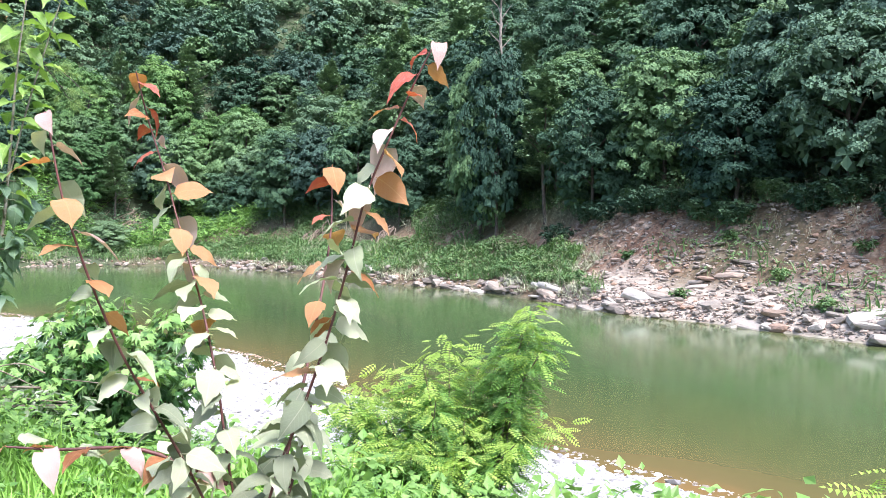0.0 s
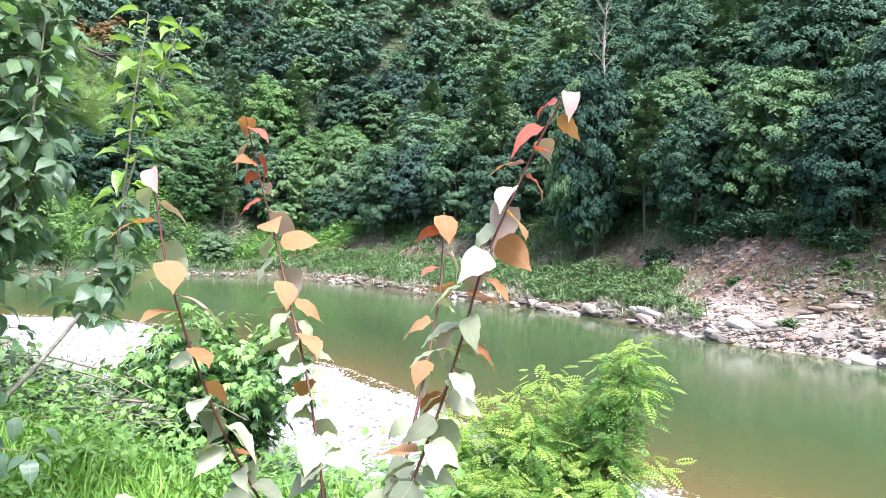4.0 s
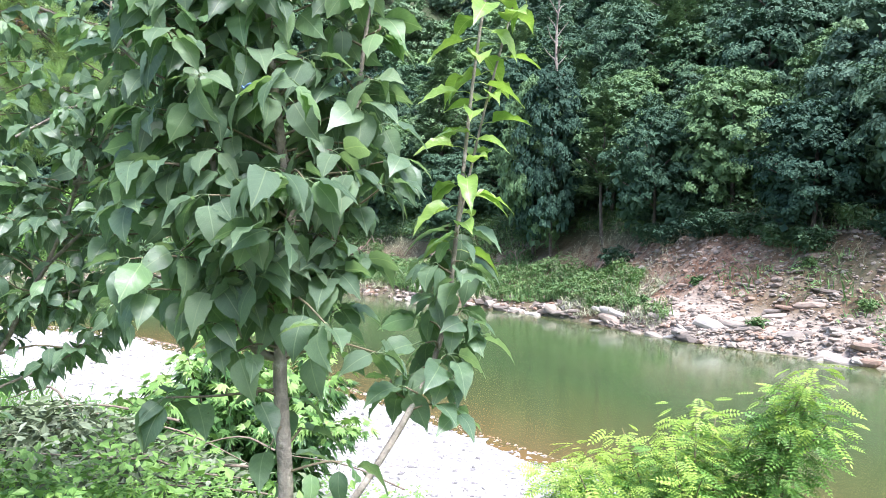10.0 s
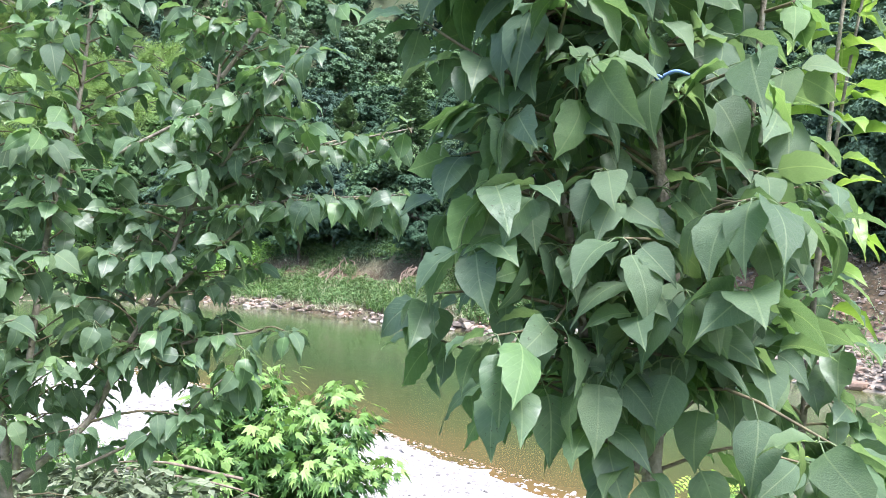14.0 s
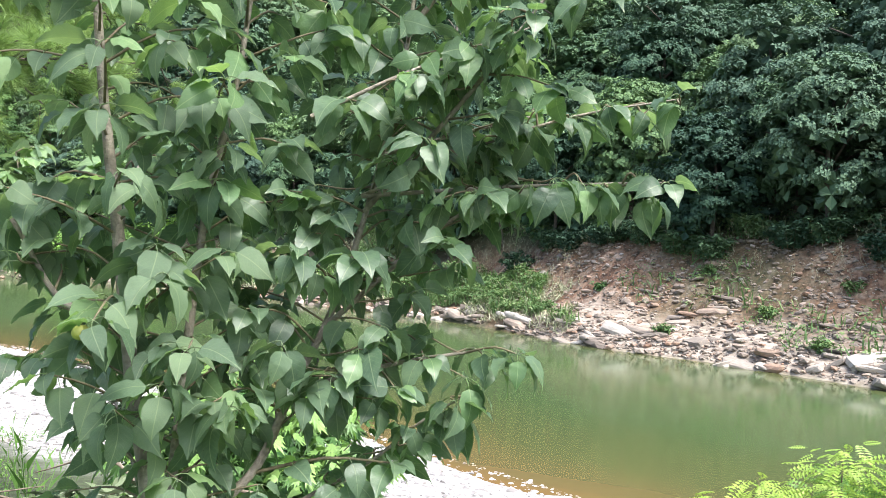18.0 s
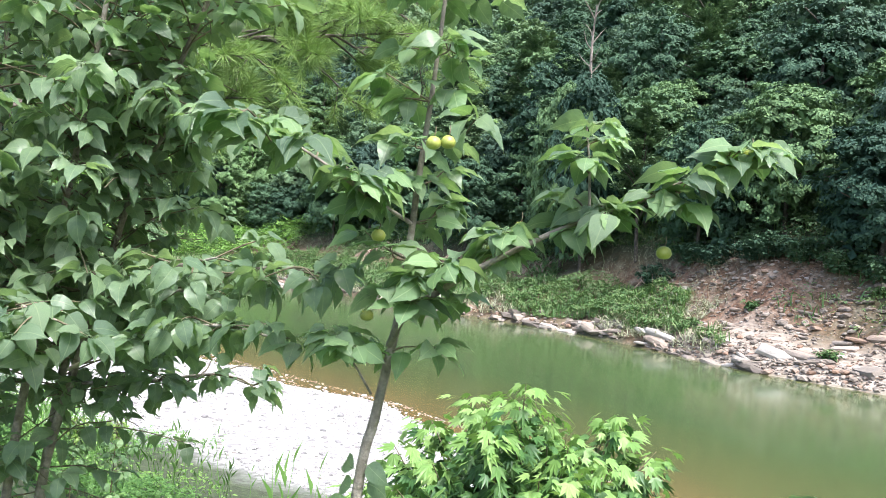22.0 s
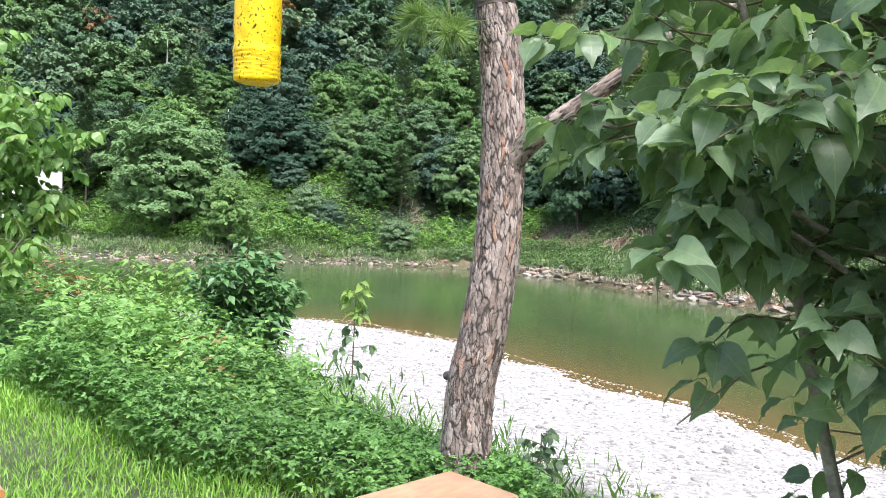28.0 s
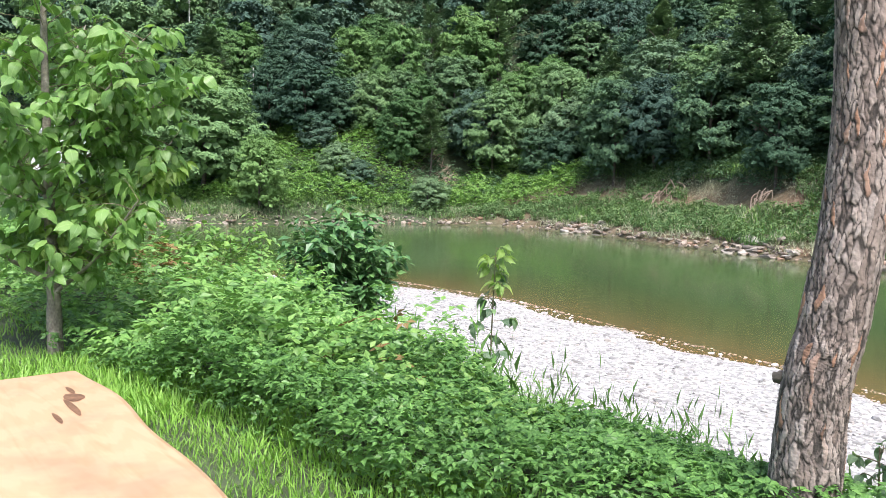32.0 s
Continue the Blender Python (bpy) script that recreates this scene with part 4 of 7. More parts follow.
def fruit(at, size, skin_mat=None, label="small unripe green pear on its stalk"):
    bm = bmesh.new()
    bmesh.ops.create_uvsphere(bm, u_segments=14, v_segments=10, radius=1.0)
    for v in bm.verts:
        z = v.co.z
        v.co.x *= 1.0 - 0.10 * z
        v.co.y *= 1.0 - 0.10 * z
        v.co.z = z * 0.93 - 0.25 * max(0, z - 0.75) + 0.25 * max(0, -z - 0.8)
    me = bpy.data.meshes.new("fruit")
    bm.to_mesh(me)
    bm.free()
    me.polygons.foreach_set("use_smooth", [True] * len(me.polygons))
    me.materials.append(skin_mat or M_FRUIT)
    ob = thing("pear_fruit", label, "fruit", at, "fruit on the pear tree")
    skin = part("skin", me, ob)
    skin.scale = (size, size, size)
    part("stalk", mesh_of("stalk", *tube(smooth_line([(0, 0, size * 0.75), (size * 0.2, 0, size * 1.4), (size * 0.1, size * 0.2, size * 2.2)], 3), size * 0.09, size * 0.07, 5), M_TWIG), ob)
    part("eye", mesh_of("eye", *tube(np.array([[0, 0, -size * 0.80], [0, 0, -size * 0.72], [0, 0, -size * 0.70]]), size * 0.22, size * 0.1, 8), M_FRUIT_EYE), ob, "dry brown calyx")


for spot in ((-6.70, 2.43, 1.94), (-6.36, 2.68, 1.955), (-6.33, 2.70, 1.96), (-6.197, 2.90, 1.765), (-6.28, 2.92, 1.70), (-5.833, 2.944, 1.725), (-5.72, 2.95, 1.955), (-5.65, 2.98, 1.975), (-6.53, 2.74, 1.72), (-6.60, 2.83, 1.50)):
    fruit(spot, 0.019)
fruit((-4.80, 1.86, 1.50), 0.020)
M_FRUIT_BROWN = speckled("russet_pear_skin", [(0.3, (0.22, 0.14, 0.04)), (0.7, (0.36, 0.27, 0.09))], 30, 0.45, 0.1, 220, 0.002)
for spot in ((-8.04, 2.04, 2.0), (-8.02, 2.0, 1.98), (-8.12, 2.42, 2.33), (-8.08, 2.46, 2.325)):
    fruit(spot, 0.0125, M_FRUIT_BROWN, "small russet brown pear on its stalk")

# ---- the dense clump
D = Sapling("pear_tree", "dense bushy pear tree hiding the river behind its leaves", "tree", (-8.25, 2.95, 0.2), 4, M_TRUNK, M_TWIG, 330)
# Below the usual share of pale leaves: the clump's shade put into colour.
D.light = -0.06
D.pitch = (-0.75, 0.4)


def open_side(p):
    """The thin foot of the clump, where the pine and the gravel show past it."""
    return (p[0] + 1.137 * p[1] < -5.64 and p[2] < 1.42) or (p[0] + 1.44 * p[1] < -5.31 and p[2] < 1.6) or (p[0] < -9.05 and p[2] < 1.72)


D.keep = lambda p: not (open_side(p) and D.rng.random() < 0.97) and not (p[0] < -8.1 and p[2] < 1.12 - 0.25 * (p[0] + 8.1) and D.rng.random() < 0.93) and not (p[2] < 0.9 and D.rng.random() < 0.2)
dl = []
for k, (bx, by, tx, ty, tz) in enumerate(((-8.15, 2.80, -7.80, 2.45, 2.9), (-8.30, 2.95, -8.25, 2.80, 3.1), (-8.45, 2.85, -8.80, 2.60, 3.0), (-8.10, 3.05, -7.75, 3.15, 3.0), (-8.55, 3.10, -8.65, 3.20, 3.0), (-8.70, 2.95, -9.15, 2.75, 2.8), (-8.05, 3.0, -7.30, 3.05, 2.75), (-8.1, 2.9, -7.50, 2.80, 3.2))):
    dl.append(D.limb("trunk", [(bx, by, 0.05), (bx + 0.02, by, 0.7), (bx * 0.75 + tx * 0.25, by * 0.75 + ty * 0.25, 1.3), (bx * 0.4 + tx * 0.6, by * 0.4 + ty * 0.6, 2.1), (tx, ty, tz)], 0.021, 0.005))
for n, line in enumerate(dl):
    D.crown(line, (0.16, 0.18, 0.30, 0.14, 0.28, 0.42, 0.40, 0.40)[n], 0.99, 96, (0.20, 0.62), 0.042, 0.082, "leaf", rise=(-0.15, 0.7), end=5)
for pts in ([(-7.9, 2.65, 1.75), (-7.80, 2.30, 1.80), (-7.82, 2.10, 1.70)], [(-8.1, 2.6, 1.95), (-8.05, 2.2, 2.0), (-8.05, 1.97, 1.96)], [(-7.85, 2.9, 1.35), (-7.55, 2.85, 1.5), (-7.35, 2.84, 1.57), (-7.15, 2.85, 1.62)], [(-7.95, 3.05, 1.1), (-7.80, 3.25, 1.10), (-7.55, 3.35, 1.15), (-7.40, 3.40, 1.12)], [(-7.85, 2.55, 1.4), (-7.6, 2.5, 1.45), (-7.4, 2.5, 1.42)], [(-8.4, 2.7, 2.0), (-8.6, 2.5, 2.05), (-8.8, 2.35, 1.95)], [(-8.8, 2.8, 1.75), (-9.05, 2.6, 1.92), (-9.25, 2.5, 1.98)], [(-8.7, 2.9, 1.6), (-8.85, 2.7, 1.75), (-9.0, 2.6, 1.78)], [(-7.75, 2.85, 1.2), (-7.4, 2.8, 1.35), (-7.1, 2.8, 1.42), (-6.86, 2.82, 1.40)], [(-7.7, 2.95, 1.35), (-7.3, 2.92, 1.52), (-7.0, 2.90, 1.60), (-6.74, 2.88, 1.60)], [(-7.6, 3.0, 1.95), (-7.4, 2.95, 2.08), (-7.15, 2.95, 2.02)]):
    line = D.limb("branch", pts, 0.008, 0.003)
    D.crown(line, 0.08, 1.0, 22, (0.06, 0.26), 0.042, 0.082, "leaf", rise=(-0.3, 0.5), end=5)


def sparse(p):
    """Gaps between the leaf masses, and the airy foot on the side of the pine."""
    if math.sin(9 * p[0] + 4 * p[2]) + math.sin(8 * p[2] - 6 * p[1]) + math.sin(11 * p[1] + 5 * p[0]) < -1.15:
        return True
    if open_side(p):
        return D.rng.random() < 0.95
    if p[0] < -8.3 and p[2] < 1.5:
        return D.rng.random() < 0.66
    return p[2] < 1.2 and D.rng.random() < 0.35


D.leaves = [q for q in D.leaves if not sparse(q[0])]
D.twigs = [q for q in D.twigs if not sparse(q[0].mean(0) + D.base)]
D.finish(PEARS, (-7.0, 1.0))

# ---- the tree beyond the table
F = Sapling("pear_tree", "young fruit tree with a pale trunk among the weeds", "tree", (-16.3, 3.62, 0.2), 6, M_TRUNK, M_TWIG, 200)
F.light = 0.75
f1 = F.limb("trunk", [(-16.3, 3.62, 0.0), (-16.3, 3.62, 0.7), (-16.28, 3.6, 1.3), (-16.3, 3.6, 2.2), (-16.3, 3.6, 3.6)], 0.065, 0.012)
for a, z in ((0.3, 0.75), (2.6, 0.8), (4.2, 0.85), (1.2, 1.2), (3.5, 1.3), (5.4, 1.5), (0.4, 1.9), (2.4, 2.2)):
    s = np.array([-16.3, 3.61, z])
    e = s + np.array([math.cos(a) * 0.9, math.sin(a) * 0.9, 0.75])
    line = F.limb("branch", [s, (s + e) / 2 + np.array([0, 0, -0.08]), e], 0.018, 0.005)
    F.crown(line, 0.2, 1.0, 26, (0.15, 0.5), 0.06, 0.12, "leaf", end=5)
for y, z, x in ((4.35, 2.2, -16.1), (4.5, 1.75, -16.0), (4.2, 2.7, -16.15), (4.0, 1.45, -16.1), (4.55, 2.4, -15.8)):
    line = F.limb("branch", [(-16.29, 3.62, z - 0.55), ((x - 16.29) / 2, (y + 3.62) / 2, z - 0.3), (x, y, z)], 0.014, 0.004)
    F.crown(line, 0.2, 1.0, 24, (0.12, 0.4), 0.055, 0.115, ("leaf", "young")[int(z * 100) % 2], end=5)
F.crown(f1, 0.3, 1.0, 60, (0.3, 0.8), 0.06, 0.12, "leaf")
F.finish({"leaf": FRESH_LEAVES, "light": FRESH_LEAVES, "young": YOUNG_LEAVES}, (-10, 1))

# ---- the red-leaved shoots
R = Sapling("red_leaved_sapling", "sapling shoots with red young leaves and pale olive lower leaves", "shrub", (-0.36, 0.86, 0.25), 7, M_STEM_RED, M_STEM_RED, 300)
r0 = R.limb("trunk", [(-0.36, 0.86, 0.15), (-0.37, 0.86, 0.6), (-0.37, 0.85, 0.95)], 0.012, 0.008)
stems = [
    R.limb("branch", [(-0.37, 0.86, 0.85), (-0.38, 0.73, 1.10), (-0.4, 0.61, 1.31), (-0.42, 0.54, 1.50), (-0.45, 0.53, 1.65)], 0.0025, 0.0013),
    R.limb("branch", [(-0.37, 0.85, 0.9), (-0.4, 0.84, 1.1), (-0.42, 0.84, 1.22), (-0.47, 0.86, 1.35), (-0.55, 0.90, 1.47), (-0.6, 0.91, 1.59), (-0.63, 0.90, 1.69), (-0.64, 0.88, 1.78)], 0.0025, 0.0013),
    R.limb("branch", [(-0.36, 0.85, 0.9), (-0.27, 0.80, 1.09), (-0.22, 0.80, 1.2), (-0.18, 0.82, 1.33), (-0.15, 0.83, 1.44), (-0.12, 0.83, 1.54), (-0.09, 0.86, 1.64), (-0.06, 0.88, 1.72), (-0.03, 0.89, 1.78)], 0.0025, 0.0013),
    R.limb("branch", [(-0.35, 0.87, 0.92), (-0.36, 1.02, 1.22), (-0.39, 1.15, 1.46), (-0.41, 1.19, 1.62)], 0.0035, 0.0014),
    R.limb("branch", [(-0.4, 0.84, 1.05), (-0.5, 0.75, 1.12), (-0.6, 0.67, 1.13), (-0.66, 0.62, 1.14)], 0.004, 0.0015),
    R.limb("branch", [(-0.35, 0.86, 0.88), (-0.32, 0.92, 1.05), (-0.3, 0.95, 1.18)], 0.004, 0.0015),
]
for n, line in enumerate(stems):
    count = (34, 40, 46, 20, 14, 20)[n]
    for k in range(count):
        u = 0.10 + 0.90 * k / (count - 1)
        z = along(line, u)[0][2]
        red = n == 4
        if z > 1.63 or (n == 3 and u > 0.8):
            kind = ("red", "pink", "red", "orange")[k % 4]
        elif z > 1.40 or red:
            kind = ("orange", "pink", "pale", "orange", "pale")[k % 5]
        elif z > 1.22:
            kind = ("pale", "orange", "pale", "pale", "dull")[k % 5]
        else:
            kind = ("dull", "pale", "dull")[k % 3]
        size = (0.046 if z > 1.63 else 0.060) * (0.82 if n == 0 else 1.0) * R.rng.uniform(0.8, 1.2)
        R.leaf(along(line, u)[0], k * 2.45 + n, R.rng.uniform(-0.6, 0.4), R.rng.normal(0, 0.4), size, kind)
for n, line in enumerate(stems):
    for k in range(17 if n < 3 else 9):
        at = along(line, 0.04 + 0.62 * k / 17)[0]
        R.leaf(at, k * 2.1 + 0.7 * n, R.rng.uniform(-0.5, 0.3), R.rng.normal(0, 0.4), R.rng.uniform(0.048, 0.066), ("dull", "pale", "pale", "pale")[k % 4] if at[2] < 1.3 else "pale")
R.finish(SETS, (0.4, -0.1))


# ---------------------------------------------------------------- the old pine at the edge
def bark_material():
    m, nt, bsdf = material("pine_bark")
    at = nt.nodes.new("ShaderNodeVertexColor")
    at.layer_name = "plate"
    sep = nt.nodes.new("ShaderNodeSeparateColor")
    nt.links.new(at.outputs[0], sep.inputs[0])
    grain, fleck = noisy(nt, 18.0, 6.0), noisy(nt, 70.0, 4.0)
    plate = ramp(nt, sep.outputs["Green"], [(0.0, (0.20, 0.160, 0.140)), (0.5, (0.33, 0.275, 0.245)), (0.90, (0.41, 0.360, 0.330)), (0.96, (0.33, 0.20, 0.14)), (1.0, (0.36, 0.21, 0.14))])
    plate = mixed(nt, 0.6, plate, ramp(nt, grain, [(0.38, (0.40, 0.37, 0.35)), (0.60, (1.15, 1.1, 1.05))]), "MULTIPLY")
    col = mixed(nt, ramp(nt, sep.outputs["Red"], [(0.12, (0, 0, 0)), (0.6, (1, 1, 1))]), (0.055, 0.046, 0.040), plate)
    nt.links.new(col, bsdf.inputs["Base Color"])
    bsdf.inputs["Roughness"].default_value = 0.95
    bumped(nt, bsdf, mixed(nt, 0.4, grain, fleck), 0.7, 0.012)
    return m


M_PINE_BARK = bark_material()
M_NEEDLE = foliage("pine_needles", (0.13, 0.23, 0.07), (0.23, 0.36, 0.10), (0.38, 0.52, 0.16), 0.45, 0.25)


def barked(line, radii, seeds, seed, sides=44):
    """A trunk whose bark is broken into long plates by deep cracks."""
    rng = np.random.default_rng(seed)
    n = len(line)
    tang = np.gradient(line, axis=0)
    tang /= np.linalg.norm(tang, axis=1)[:, None]
    side = np.cross(tang, (0.2, 0.97, 0.0))
    side /= np.linalg.norm(side, axis=1)[:, None]
    up = np.cross(side, tang)
    run = np.concatenate([[0], np.cumsum(np.linalg.norm(np.diff(line, axis=0), axis=1))])
    ang = np.arange(sides) * 2 * np.pi / sides
    A, S = np.meshgrid(ang, run)
    A0, S0 = A, S
    A = A0 + 0.03 * np.sin(S0 * 23 + 2 * A0) + 0.025 * np.sin(S0 * 57 - 3 * A0) + 0.015 * np.sin(S0 * 131 + 7 * A0)
    S = S0 + 0.016 * np.sin(A0 * 9 + S0 * 7) + 0.010 * np.sin(A0 * 23 - S0 * 13)
    rm = float(np.mean(radii))
    sa, ss = rng.uniform(0, 2 * np.pi, seeds), rng.uniform(0, run[-1], seeds)
    tone = rng.uniform(0, 1, seeds)
    d1, d2, who = np.full(A.shape, 9.0), np.full(A.shape, 9.0), np.zeros(A.shape, int)
    wobble = 0.010 * np.sin(S * 60 + A * 3) + 0.008 * np.sin(S * 23 - A * 7)
    for k in range(seeds):
        da = np.abs((A - sa[k] + np.pi) % (2 * np.pi) - np.pi) * rm
        d = np.sqrt((da * 4.3) ** 2 + (S - ss[k]) ** 2) + wobble * (1 + 0.3 * np.sin(k))
        closer = d < d1
        d2 = np.where(closer, d1, np.minimum(d2, d))
        who = np.where(closer, k, who)
        d1 = np.minimum(d1, d)
    gap = np.clip((d2 - d1) / 0.036, 0, 1)
    lift = gap**0.35 * 0.007 + rng.normal(0, 0.0012, A.shape) + (tone[who] - 0.5) * 0.006
    r = radii[:, None] + lift - 0.006
    v = line[:, None] + (side[:, None] * np.cos(A0)[:, :, None] + up[:, None] * np.sin(A0)[:, :, None]) * r[:, :, None]
    i, j = np.meshgrid(np.arange(n - 1), np.arange(sides), indexing="ij")
    a, b = i * sides + j, i * sides + (j + 1) % sides
    f = np.stack([a, b, b + sides, a + sides], -1).reshape(-1, 4)
    me = mesh_of("pine_trunk", v.reshape(-1, 3), f, M_PINE_BARK)
    painted(me, "plate", np.stack([gap.ravel(), tone[who].ravel(), 0 * gap.ravel()], -1))
    return me


def needle_tufts(centres, ways, rng, per=90, size=0.145):
    """Brushes of long needles round shoot tips."""
    c = np.repeat(np.asarray(centres), per, 0)
    w = np.repeat(np.asarray(ways), per, 0)
    c = c - w * rng.uniform(0, 0.10, (len(c), 1))
    d = w * 0.75 + rng.normal(0, 0.55, (len(c), 3))
    heading, pitch = np.arctan2(d[:, 1], d[:, 0]), np.arctan2(d[:, 2], np.hypot(d[:, 0], d[:, 1]))
    shape = (np.array([[-0.016, 0, 0], [0.016, 0, 0], [0.0, 1, -0.06]]), np.array([[0, 1, 2]]))
    return cloud(c, turns(heading, pitch, rng.uniform(0, 3, len(c))), rng.uniform(0.7, 1.2, len(c)) * size, shape)


prng = np.random.default_rng(21)
PINE_BASE = np.array([-10.99, 4.37, 0.2])
pine = thing("pine_tree", "leaning old pine trunk with flaky grey bark", "tree", tuple(PINE_BASE))
pl = smooth_line([(-11.0, 4.36, 0.0), (-10.98, 4.37, 0.5), (-10.96, 4.38, 0.89), (-10.92, 4.41, 1.14), (-10.87, 4.44, 1.6), (-10.86, 4.45, 2.1), (-10.89, 4.44, 2.65), (-10.94, 4.41, 3.1), (-11.0, 4.4, 4.4), (-11.05, 4.4, 6.5)], 84) - PINE_BASE
prad = np.interp(pl[:, 2] + 0.2, [0, 0.45, 0.7, 2.0, 3.2, 6.5], [0.165, 0.140, 0.132, 0.118, 0.108, 0.06])
cut = int(len(pl) * 0.74)
part("trunk", barked(pl[:cut], prad[:cut], 1350, 3, 190), pine)
part("upper_trunk", mesh_of("upper_trunk", *tube(pl[cut - 1 :], prad[cut - 1], 0.06, 16, prng, 0.05), M_BARK), pine)
br = smooth_line([(-10.86, 4.45, 2.02), (-10.72, 4.45, 2.15), (-10.56, 4.46, 2.26), (-10.36, 4.5, 2.39), (-10.20, 4.55, 2.51), (-10.05, 4.62, 2.65), (-9.7, 4.85, 2.85), (-9.1, 5.2, 3.0), (-8.4, 5.6, 3.1)], 24) - PINE_BASE
part("branch", barked(br, np.interp(np.linspace(0, 1, len(br)), [0, 0.05, 0.12, 0.45, 1], [0.095, 0.072, 0.060, 0.040, 0.008]), 420, 4, 40), pine)
part("stub", mesh_of("stub", *tube(smooth_line([(-11.02, 4.36, 0.90), (-11.08, 4.345, 0.905), (-11.115, 4.34, 0.90)], 4) - PINE_BASE, 0.03, 0.022, 9, prng, 0.15), M_BARK), pine, "broken branch stub")
shoots, tips, ways = [], [], []


def pine_spray(root, heading, rise, length, count, spread):
    d = np.array([math.cos(heading) * math.cos(rise), math.sin(heading) * math.cos(rise), math.sin(rise)])
    line = smooth_line([root, root + d * length * 0.5 + prng.normal(0, 0.03, 3), root + d * length + np.array([0, 0, -0.1 * length])], 4)
    shoots.append(tube(line, 0.010, 0.004, 5))
    for k in range(count):
        at, w, _ = along(line, prng.uniform(0.25, 1.0))
        a = prng.normal(0, 1, 3)
        a[2] = abs(a[2]) * 0.4
        w2 = w + 0.8 * a / np.linalg.norm(a)
        w2 /= np.linalg.norm(w2)
        end = at + w2 * prng.uniform(0.05, spread)
        shoots.append(tube(np.array([at, (at + end) / 2, end]), 0.005, 0.003, 4))
        tips.append(end)
        ways.append(w2)


for k in range(40):
    at, w, _ = along(br, 0.34 + 0.66 * k / 39)
    pine_spray(at, prng.uniform(-1.3, 1.5), prng.uniform(-0.75, 0.5), prng.uniform(0.35, 0.85), 11, 0.25)
for pts in ([(-10.25, 4.62, 2.52), (-9.9, 4.7, 2.55), (-9.5, 4.75, 2.42), (-9.2, 4.8, 2.28)], [(-10.0, 4.72, 2.68), (-9.6, 4.9, 2.62), (-9.2, 5.1, 2.5)]):
    low = smooth_line(pts, 4) - PINE_BASE
    shoots.append(tube(low, 0.012, 0.005, 6))
    for k in range(9):
        at, w, _ = along(low, 0.15 + 0.85 * k / 8)
        pine_spray(at, prng.uniform(-1.6, 1.6), prng.uniform(-0.6, 0.3), prng.uniform(0.2, 0.45), 9, 0.2)
for x, y, z in ((-10.35, 4.55, 2.50), (-10.25, 4.60, 2.62), (-10.15, 4.62, 2.40), (-10.05, 4.66, 2.30), (-10.2, 4.6, 2.2), (-11.15, 4.3, 2.75), (-11.3, 4.25, 2.8), (-10.0, 4.7, 2.5)):
    pine_spray(np.array([x, y, z]) - PINE_BASE + np.array([0, 0, 0.18]), prng.uniform(-1.2, 1.2), prng.uniform(-1.2, -0.6), prng.uniform(0.15, 0.3), 8, 0.18)
over = smooth_line([(-10.92, 4.42, 2.95), (-10.95, 4.0, 3.1), (-11.0, 3.5, 3.05), (-11.05, 3.0, 2.95), (-11.1, 2.6, 2.9)], 4) - PINE_BASE
shoots.append(tube(over, 0.025, 0.010, 7))
for k in range(5):
    at, w, _ = along(over, 0.35 + 0.65 * k / 4)
    pine_spray(at, prng.uniform(-3.1, 0.2), prng.uniform(-0.3, 0.2), prng.uniform(0.3, 0.6), 7, 0.22)
for pts in ([(-10.99, 4.4, 4.3), (-10.4, 5.4, 4.45), (-9.6, 6.5, 4.1), (-8.9, 7.3, 3.7)], [(-10.4, 5.4, 4.45), (-10.3, 6.3, 4.2), (-10.3, 7.1, 3.8)]):
    bough = smooth_line(pts, 6) - PINE_BASE
    shoots.append(tube(bough, 0.035, 0.010, 7))
    for k in range(20):
        at, w, _ = along(bough, 0.35 + 0.65 * k / 19)
        pine_spray(at, prng.uniform(-1.2, 3.4), prng.uniform(-0.7, 0.4), prng.uniform(0.4, 0.9), 8, 0.25)
for k in range(16):
    at = pl[min(int(len(pl) * prng.uniform(0.82, 0.99)), len(pl) - 1)]
    pine_spray(at, prng.uniform(0, 6.28), prng.uniform(-0.1, 0.5), prng.uniform(0.7, 1.6), 9, 0.3)
tagged(part("twig_work", mesh_of("pine_twigs", *merge(shoots), M_BARK), pine, "thin rough pine twigs"), kind="stuff")
tagged(part("needle_mass", mesh_of("needles", *needle_tufts(tips, ways, prng), M_NEEDLE, smooth=False), pine, "long green needles in brushes"), kind="stuff")


